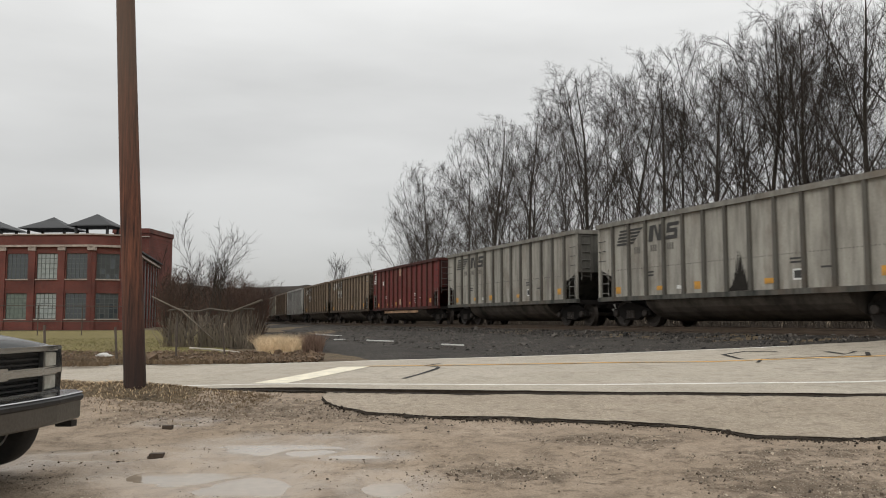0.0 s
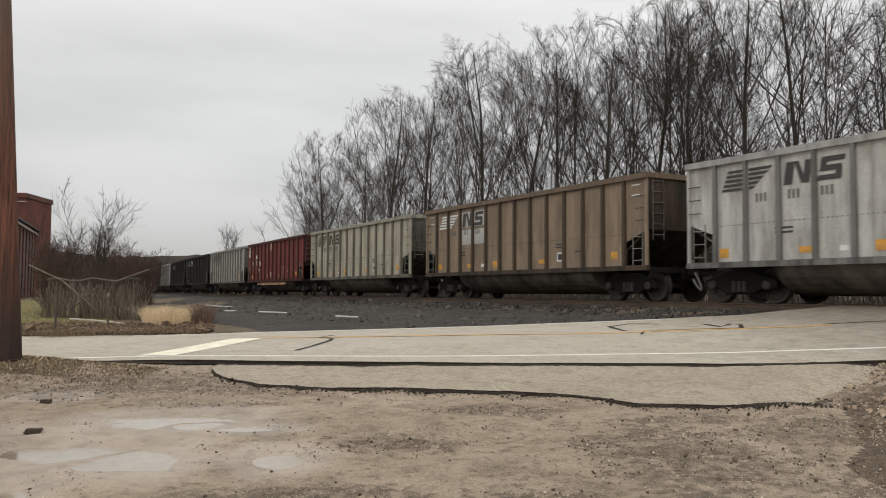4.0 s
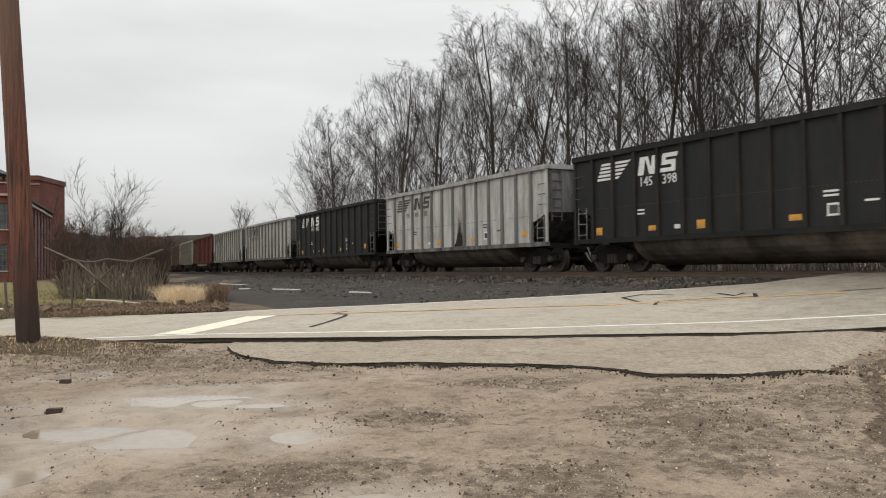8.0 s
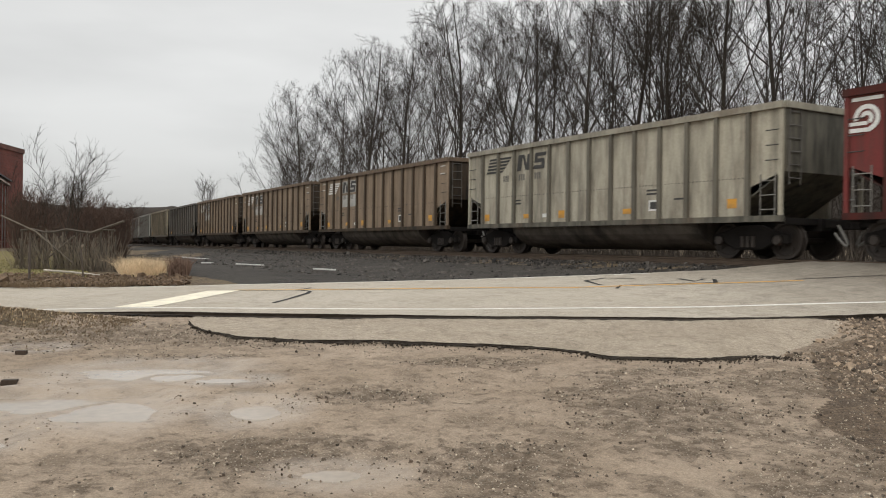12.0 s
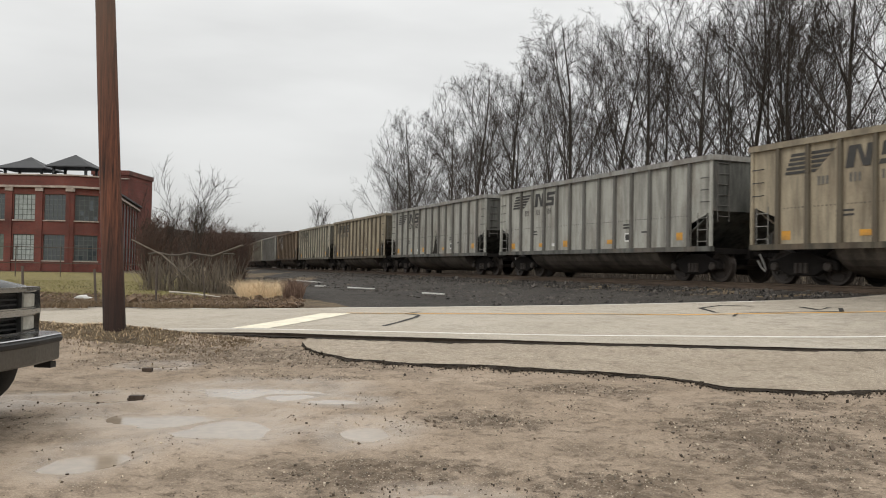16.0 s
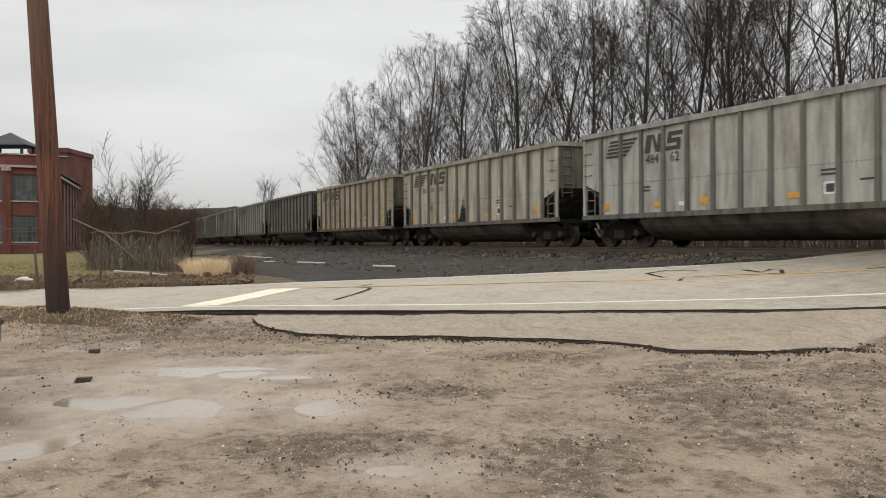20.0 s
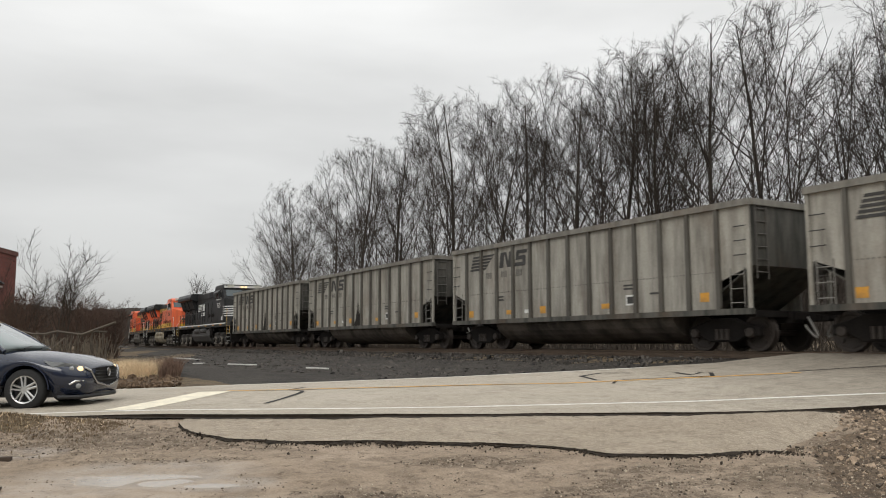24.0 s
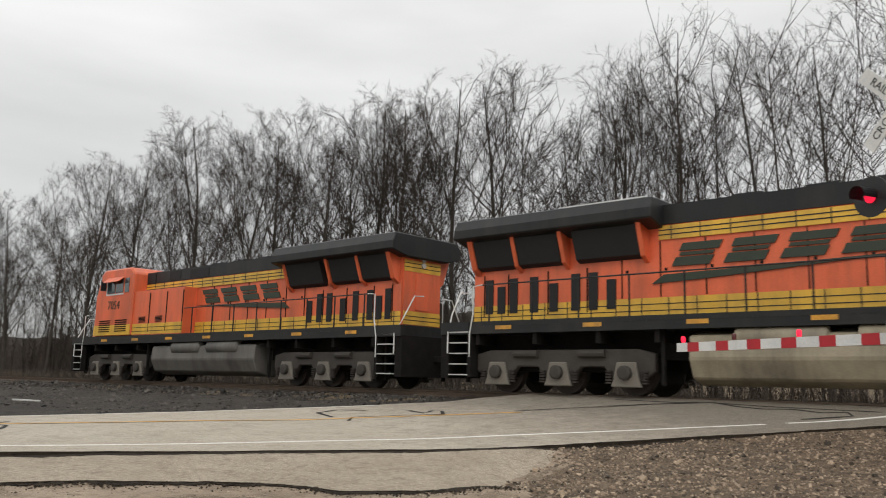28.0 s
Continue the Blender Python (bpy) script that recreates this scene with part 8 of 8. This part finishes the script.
def blades(name, region, count, h, material, label, lean=0.35, seed=1, w=0.012):
    rnd = random.Random(seed)
    v, f = [], []
    for k in range(count):
        x, y, z = region(rnd)
        a = rnd.uniform(0, 6.28); hh = h * rnd.uniform(0.45, 1.1)
        dx, dy = rnd.gauss(0, lean) * hh, rnd.gauss(0, lean) * hh
        c, s = math.cos(a) * w, math.sin(a) * w
        i = len(v)
        v += [(x - c, y - s, z - 0.03), (x + c, y + s, z - 0.03), (x + dx * 0.35 + c * 0.7, y + dy * 0.35 + s * 0.7, z + hh * 0.6), (x + dx * 0.35 - c * 0.7, y + dy * 0.35 - s * 0.7, z + hh * 0.6), (x + dx, y + dy, z + hh)]
        f += [(i, i + 1, i + 2, i + 3), (i + 3, i + 2, i + 4)]
    tagged(new(name, raw(name, v, f, material)), label, "grass", kind="stuff")


def build_brush():
    straw = mat("dry_straw", (0.64, 0.49, 0.31), 0.9, var=0.3, scale=0.8, fine=12, bump=0)
    rust = mat("dead_weed", (0.16, 0.10, 0.07), 0.9, var=0.3, scale=0.8, fine=12, bump=0)
    lawn = mat("lawn_blade", (0.175, 0.155, 0.06), 0.9, var=0.4, scale=0.3, fine=8, bump=0)
    dull = mat("dull_grass_blade", (0.16, 0.112, 0.066), 0.9, var=0.35, scale=0.6, fine=8, bump=0)

    def patch(az0, az1, r0, r1, clump=0.0):
        def at(rnd):
            while True:
                x, y = bearing(rnd.uniform(az0, az1), rnd.uniform(r0, r1))
                if not clump or noise.noise((x * clump, y * clump, 3)) > -0.1:
                    return x, y, land(x, y)
        return at
    blades("dry_grass", patch(-15.6, -12.8, 25.8, 30.5, 1.3), 2000, 0.55, straw, "tall pale straw-coloured dry grass", lean=0.65, seed=3, w=0.007)
    blades("dead_weeds", patch(-12.6, -11.4, 25.5, 28), 800, 0.6, rust, "dark reddish dead weeds", seed=4)
    blades("verge_grass", patch(-33, -15, 20.6, 25, 0.6), 9000, 0.10, dull, "short dull brown grass on the verge", lean=1.0, seed=5, w=0.012)
    blades("bank_grass", lambda rnd: (lambda x, y: (x, y, ground(x, y)))(rnd.uniform(-9.5, -2.9), rnd.gauss(10.95, 0.5)), 9000, 0.03, dull, "dead grass and leaves on the bank by the pole", lean=1.3, seed=6, w=0.007)
    blades("bank_straw", lambda rnd: (lambda x, y: (x, y, ground(x, y)))(rnd.gauss(-5.3, 0.9), rnd.gauss(10.9, 0.33)), 1100, 0.045, straw, "pale dead grass on the bank by the pole", lean=1.5, seed=16, w=0.006)
    trackside = mat("trackside_weed", (0.07, 0.054, 0.04), 0.9, var=0.4, scale=0.6, fine=8, bump=0)

    def beyond(rnd):
        p, h = track(rnd.uniform(-20, 95), rnd.uniform(5.0, 9.5))
        return p.x, p.y, land(p.x, p.y)
    blades("trackside_weeds", beyond, 15000, 1.15, trackside, "tall dull brown dead weeds beyond the track", lean=0.3, seed=8, w=0.022)
    # green field before the factory
    gv, gf = [], []
    n, w = 40, 24
    for i in range(n + 1):
        for j in range(w + 1):
            az = -48 + 30.5 * i / n; r = 24.5 + 66 * (j / w) ** 1.6
            if i == n:
                az -= 2.2 * noise.noise((j * 0.8, 2, 2))
            x, y = bearing(az, r + (1.3 * noise.noise((i * 0.7, 3, 1)) if j == 0 else 0))
            gv.append((x, y, land(x, y) + 0.03))
    gf = [(i * (w + 1) + j, (i + 1) * (w + 1) + j, (i + 1) * (w + 1) + j + 1, i * (w + 1) + j + 1) for i in range(n) for j in range(w)]
    tagged(new("lawn", raw("lawn", gv, gf, GRASS)), "rough green winter grass field", "grass", kind="structure")
    blades("field_grass", patch(-36, -17.6, 25, 50), 9000, 0.10, lawn, "green grass tufts", lean=0.9, seed=7, w=0.014)
    # thickets
    bush = [tree_meshes(s, 5.0, 4, (1, 3, 3), 48, RED_TWIG, 0.035, 0.12) for s in (31, 32, 33)]
    grey = [tree_meshes(s, 6.0, 4, (1, 3, 3), 46, TWIG, 0.04, 0.12) for s in (41, 42)]
    rnd = random.Random(77)
    for k in range(66):
        az = rnd.uniform(-21.8, -15.2); r = rnd.uniform(48, 95)
        top = 3.9 if az < -17 else 3.0
        h = (1.0 + r * math.tan(radians(top))) * rnd.uniform(0.6, 1.0)
        x, y = bearing(az, r)
        if clear(x, y) < 8:
            continue
        m = bush[k % 3]
        plant(m, x, y, rnd.uniform(0, 360), h / 5.0, "reddish bare thicket bush", "bush", "thicket beyond the fence")
    for az, r, h, k in ((-19.0, 46, 6.4, 0), (-18.2, 47, 5.0, 1), (-20.6, 52, 5.2, 0)):
        x, y = bearing(az, r)
        plant(SLIM[k], x, y, 40 * k, h / 9.0, "small bare tree rising from the thicket", group="trees beyond the fence")
    x, y = bearing(-10.3, 105)
    plant(SLIM[1], x, y, 30, 9.5 / 9.0, "lone bare tree beyond the train")
    for k in range(34):
        s = rnd.uniform(-40, 150)
        p, h = track(s, rnd.uniform(8.5, 34))
        plant(grey[k % 2] if k % 3 else bush[k % 3], p.x, p.y, rnd.uniform(0, 360), rnd.uniform(0.5, 1.15), "tangled bare undergrowth below the trees", "bush", "undergrowth of the wood")
    # wooded ridge far off and the deep wood behind the trees
    wood = mat("far_winter_wood", (0.045, 0.037, 0.031), 0.95, spec=0.1, var=0.35, scale=0.25, fine=2.2, bump=0, dirt=(0.07, 0.062, 0.055), dirt_amt=0.75, streak=True, dirt_scale=1.3)
    v, f = [], []
    cols = 320
    for i in range(cols + 1):
        az = -60 + 175 * i / cols
        if az < 5:
            r, top = 360, 16.5 + 2.5 * noise.noise((az * 0.15, 0, 0)) + 1.6 * noise.noise((az * 1.7, 1, 0)) + 1.0 * noise.noise((az * 6, 2, 0))
        else:
            k = step(5, 22, az)
            r = 360 * (1 - k) + 112 * k
            top = 16.5 - 4.5 * k + 2.2 * noise.noise((az * 0.5, 0, 0)) + 1.8 * noise.noise((az * 2.5, 1, 0)) + 1.5 * noise.noise((az * 7, 2, 0))
        for j, (dr, k) in enumerate(((0, 0), (1.5, 0.5), (4, 0.85), (9, 1.0), (40, 1.05))):
            x, y = bearing(az, r + dr)
            v.append((x, y, -1 + k * (top + 1) + 0.5 * noise.noise((x * 0.4, y * 0.4, j))))
    f = [(i * 5 + j, (i + 1) * 5 + j, (i + 1) * 5 + j + 1, i * 5 + j + 1) for i in range(cols) for j in range(4)]
    tagged(new("far_woods", raw("far_woods", v, f, wood, True)), "distant brown winter woods", "woods", kind="stuff")


def build_signal():
    x, y = bearing(53.4, 13.0)
    z = ground(x, y) - 0.02
    grey = mat("aluminium_mast", (0.45, 0.45, 0.44), 0.5, 0.5, var=0.15)
    white = mat("white_reflective", (0.72, 0.72, 0.70), 0.5, var=0.12)
    red = mat("red_reflective", (0.48, 0.02, 0.03), 0.5, var=0.12)
    black = BLACK_PLASTIC
    lit = glow("lit_red_lamp", (1.0, 0.015, 0.06), 0.9)
    dark = glass("dark_red_lens", (0.09, 0.01, 0.012), 0.1)
    g = thing("crossing_signal", "railroad crossing mast with crossbuck, red lamps and a lowered gate", "crossing signal", m=pose(x, y, z, 0, 0, -90))
    bm = bmesh.new(); lathe(bm, [(-0.1, 0.30), (0.0, 0.30), (0.02, 0.12), (0.3, 0.09), (5.6, 0.07), (5.7, 0.03)], 14, "z"); part("mast", bm, grey, g)
    for a in (45, -45):
        bm = bmesh.new(); box(bm, -0.8, 0.8, -0.012, 0.012, -0.115, 0.115)
        bo = part("crossbuck_blade", bm, white, g, "white crossbuck blade", m=pose(0, -0.12 if a > 0 else -0.09, 5.11, 0, a, 0))
        words = (("RAIL", -0.42), ("ROAD", 0.42)) if a > 0 else (("CROS", -0.42), ("SING", 0.42))
        for word, dx in words:
            lettering(word, 0.17, black, pose(dx, -0.014, 0), bo, "lettering", 0.003)
    bm = bmesh.new(); box(bm, -0.65, 0.65, -0.04, 0.04, 3.78, 3.88); part("lamp_arm", bm, grey, g)
    for dx in (-0.55, 0.55):
        bm = bmesh.new(); lathe(bm, [(0.0, 0.30), (0.02, 0.30)], 24, "y", (dx, -0.12, 3.83)); disc = part("lamp_target", bm, black, g)
        bm = bmesh.new(); lathe(bm, [(-0.03, 0.06), (0.0, 0.10)], 18, "y", (dx, -0.14, 3.83)); part("lamp", bm, lit if dx < 0 else dark, g, "glowing red crossing lamp" if dx < 0 else "")
        bm = bmesh.new()
        ring = [[bm.verts.new((dx + 0.125 * math.cos(w), yy, 3.83 + 0.125 * math.sin(w))) for w in [radians(-20 + 22 * q) for q in range(11)]] for yy in (-0.14, -0.42)]
        for q in range(10):
            bm.faces.new((ring[0][q], ring[0][q + 1], ring[1][q + 1], ring[1][q]))
        bmesh.ops.solidify(bm, geom=bm.faces[:], thickness=0.008); part("lamp_hood", bm, black, g)
    bm = bmesh.new(); box(bm, -0.25, 0.25, -0.35, 0.2, 1.5, 2.0); bevel(bm, 0.04); part("gate_motor", bm, grey, g)
    # the arm lies across the near lane
    arm = part("gate_arm", slab(-4.75, -0.2, -0.035, 0.035, 1.70, 1.86, white, "gate_arm", 0.01, None), None, g, "red and white striped gate arm", m=pose(0, -0.2, 0))
    xs = -4.45
    for k in range(6):
        part("stripe", slab(xs + k * 0.74, xs + k * 0.74 + 0.30, -0.039, 0.039, 1.698, 1.862, red, "stripe", 0), None, arm)
    for k, dx in enumerate((-4.6, -3.3, -1.9)):
        bm = bmesh.new(); lathe(bm, [(0, 0.035), (0.04, 0.04), (0.09, 0.04), (0.11, 0.025)], 12, "z", (dx, 0, 1.87)); part("arm_lamp", bm, lit if k != 1 else dark, arm, "small red gate lamp")


def build_litter():
    white = mat("white_board", (0.62, 0.61, 0.58), 0.8, var=0.25, dirt=(0.25, 0.22, 0.18), dirt_amt=0.6)
    wood = mat("bleached_plank", (0.40, 0.36, 0.30), 0.9, var=0.3)
    rnd = random.Random(9)
    for az, el, L_, w, tilt in ((-10.9, -0.98, 1.5, 0.22, 4), (-7.45, -1.38, 1.1, 0.12, 2), (-2.5, -1.66, 0.75, 0.10, 2), (-10.2, -1.28, 0.5, 0.1, 0)):
        r = 30.0
        for _ in range(20):
            x, y = bearing(az, r); r = (1.5 - land(x, y) - 0.10) / math.tan(radians(-el))
        bm = bmesh.new()
        prism(bm, [(-L_ / 2, -w / 2), (-L_ * 0.1, -w * 0.35), (L_ / 2, -w * 0.5), (L_ * 0.52, w * 0.3), (L_ * 0.05, w * 0.55), (-L_ / 2, w * 0.4)], 0, 0.05, "z"); bevel(bm, 0.01)
        tagged(part("board", bm, white, m=pose(x, y, land(x, y) + 0.08, 0, tilt, rnd.uniform(-12, 12))), "broken white board lying on the gravel", "board", "boards on the gravel")
    x, y = bearing(-18.4, 26.5)
    bm = bmesh.new(); tube(bm, ((-0.95, 0, 0.16), (0, 0, 0.12), (0.95, 0, 0.04)), 0.032, 7); tagged(part("fallen_pole", bm, wood, m=pose(x, y, land(x, y), 0, 0, -20)), "bleached pole lying on the verge", "pole")
    x, y = bearing(-25.2, 24)
    bm = bmesh.new()
    for k, (dx, dz, s) in enumerate(((0, 0.1, 0.26), (0.25, 0.07, 0.2), (-0.22, 0.05, 0.16), (0.1, -0.02, 0.12))):
        bmesh.ops.create_icosphere(bm, subdivisions=2, radius=s, matrix=pose(dx, 0, dz) @ Matrix.Diagonal((1.2, 0.8, 0.5, 1)))
    for v in bm.verts:
        v.co += Vector((noise.noise(v.co * 6), noise.noise(v.co * 6 + Vector((3, 1, 0))), noise.noise(v.co * 7))) * 0.05
    tagged(part("rubbish_bag", bm, white, m=pose(x, y, land(x, y) + 0.02) @ Matrix.Scale(0.6, 4)), "torn white rubbish bag on the grass", "rubbish")
    brown = mat("rusty_block", (0.06, 0.042, 0.03), 0.85, var=0.3)
    for px, py, L_ in ((-3.0, 7.5, 0.06), (-3.45, 8.9, 0.05)):
        bm = bmesh.new(); box(bm, -L_, L_, -0.04, 0.04, -0.02, 0.032); bevel(bm, 0.012)
        tagged(part("wood_block", bm, brown, m=pose(px, py, ground(px, py), 0, 0, 6)), "dark rotten wood block in the dirt", "block")
    # stones: a scatter of pebbles in the lot, coarser ones on the bank and the ballast
    cube = [Vector((sx, sy, sz)) for sz in (-1, 1) for sx, sy in ((-1, -1), (1, -1), (1, 1), (-1, 1))]
    fc = ((3, 2, 1, 0), (4, 5, 6, 7), (0, 1, 5, 4), (1, 2, 6, 5), (2, 3, 7, 6), (3, 0, 4, 7))

    def scatter(name, n, place, size, material, label):
        v, f = [], []
        for _ in range(n):
            x, y, z = place()
            s = size * math.exp(rnd.gauss(0, 0.45))
            q = Euler((rnd.uniform(0, 6), rnd.uniform(0, 6), rnd.uniform(0, 6))).to_matrix()
            i = len(v)
            for c in cube:
                p = q @ Vector((c.x * s * rnd.uniform(0.5, 1), c.y * s * rnd.uniform(0.4, 0.9), c.z * s * rnd.uniform(0.3, 0.7)))
                v.append((x + p.x, y + p.y, z + p.z + s * 0.1))
            f += [tuple(i + k for k in q4) for q4 in fc]
        tagged(new(name, raw(name, v, f, material)), label, "stones", kind="stuff")
    peb = mat("pebble", (0.36, 0.305, 0.235), 0.8, var=0.3, scale=30, fine=120, each=0.7)
    dark = mat("dark_pebble", (0.115, 0.086, 0.062), 0.85, var=0.3, scale=20, fine=90, each=0.6)
    brownst = mat("brown_stone", (0.25, 0.19, 0.135), 0.85, var=0.3, scale=22, fine=60, each=0.85)
    bal = mat("ballast_stone", (0.066, 0.058, 0.05), 0.9, var=0.3, scale=6, fine=25, each=0.85)

    def lot():
        while True:
            x, y = rnd.uniform(-6, 6.5), rnd.uniform(3.0, 11.3)
            if 0.6 * noise.noise((x * 0.8, y * 0.8, 5)) + 0.5 * noise.noise((x * 2.6, y * 2.6, 7)) + 1.1 * rough_at(x, y) > rnd.uniform(-0.1, 1.0) and all(math.hypot((x - p[0]) / p[2], (y - p[1]) / p[3]) > 1.1 for p in PUDDLES) and (y < lot_edge(x) or x < -2.3 or x > 6.3):
                return x, y, ground(x, y)
    scatter("pebbles", 10000, lot, 0.0045, peb, "pale pebbles trodden into the dirt")
    scatter("dark_clods", 6000, lot, 0.0055, dark, "dark clods of damp earth")

    def lip():
        if rnd.random() < 0.55:
            x = rnd.uniform(-2.2, 4.7); y = lot_edge(x) - abs(rnd.gauss(0.02, 0.16))
        else:
            x = rnd.uniform(-6, 8); y = near_edge(x) - abs(rnd.gauss(0.02, 0.13))
        return x, y, max(ground(x, y), land(x, y) - 0.01) + 0.01
    scatter("lip_crumbs", 2200, lip, 0.0065, mat("tar_crumb", (0.055, 0.044, 0.034), 0.9, var=0.6, scale=9, fine=60, spec=0.15), "dark crumbs of broken asphalt along the edge")

    def litter():
        while True:
            x, y = rnd.uniform(-17, 1.5), 20.05 + 6 * rnd.random() ** 1.6
            if x < -0.215 * y + 0.8 * noise.noise((x * 0.5, y * 0.5, 8)) and noise.noise((x * 0.9, y * 0.9, 21)) > rnd.uniform(-0.5, 0.4):
                return x, y, land(x, y) + 0.02
    scatter("fallen_leaves", 5000, litter, 0.034, mat("dead_leaf", (0.12, 0.078, 0.047), 0.9, var=0.6, scale=5, fine=20), "dead brown leaves and dirt along the verge")

    def right():
        while True:
            x, y = rnd.uniform(4.2, 14), rnd.uniform(5, 11.6)
            if x > 4.7 + 0.75 * (y - 8.5) + 0.9 * noise.noise((x, y, 0)) + 0.5 * noise.noise((x * 3, y * 3, 2)) and clear(x, y) > 1.8 and y < near_edge(x) - 0.1:
                return x, y, ground(x, y)
    scatter("coarse_gravel", 10000, right, 0.0145, brownst, "coarse brown gravel beside the crossing")

    def bed():
        while True:
            s = rnd.uniform(-4, 62); o = rnd.uniform(1.5, 9.5)
            p, h = track(s, -o)
            if p.y > 20.1:
                return p.x, p.y, bank(o) + 0.03 + (0.0391 * 12.8 - 0.5)
    scatter("ballast_stones", 10000, bed, 0.027, bal, "grey crushed stones of the railway bed")


build_pole()
build_factory()
build_fences()
build_brush()
build_signal()
build_litter()


# ---- what moves ----
def roll(wheel, place, radius, path, t0, t1):
    """Turns a wheel by the way that it has run between t0 and t1, a row for each film frame."""
    rows = [(0.0, pose(*place))]
    f0, f1 = max(1, round(t0 * FPS)), min(28 * FPS, round(t1 * FPS))
    start = path(f0 / FPS)
    for f in range(f0, f1 + 1):
        rows.append((f / FPS, pose(place[0], place[1], place[2], 0, math.degrees((path(f / FPS) - start) / radius) % 360, 0)))
    if f1 < 28 * FPS:
        rows.append((28.0, rows[-1][1]))
    walk(wheel, rows)


# how far the train runs ahead of an even pace, by the second
SURGE = {1: -0.5, 2: 0.1, 3: 0.1, 6: -0.13, 7: 0.6, 8: -0.15, 9: 0.54, 10: 0.85, 11: 0.2, 12: 0.8, 13: -0.2, 16: -0.3, 17: 0.4, 18: -0.1,
         19: 0.55, 20: -0.1, 23: 0.25, 24: 1.1, 25: 0.2, 26: 1.3, 28: 0.15}


def motions():
    rows = [(k * 0.25, pose(hatch_x(k * 0.25), HATCH_Y, road_z(hatch_x(k * 0.25), HATCH_Y) - 0.005, 0, 0, -6)) for k in range(113)]
    walk(HATCH, rows)
    for w, place, r in WHEELS_ON_ROAD:
        roll(w, place, r, hatch_x, 17.0, 22.5)
    for ob, s0, flip in ROLLING:
        rows = []
        for k in range(29):
            p, h = track(s0 - SPEED * k - SURGE.get(k, 0.0))
            rows.append((k, pose(p.x, p.y, RAIL_Z, 0, 0, math.degrees(h) + (180 if flip else 0))))
        walk(ob, rows)
    for w, place, s0 in SPIN:
        backwards = s0 > 630
        t_in, t_out = (s0 - 62) / SPEED, (s0 + 4) / SPEED
        if t_out < 0.1 or t_in > 27.9:
            continue
        r = ENGINE_R if s0 > 583 else WHEEL_R
        roll(w, place, r, (lambda t: -SPEED * t) if backwards else (lambda t: SPEED * t), max(t_in, 0), min(t_out, 28))


motions()
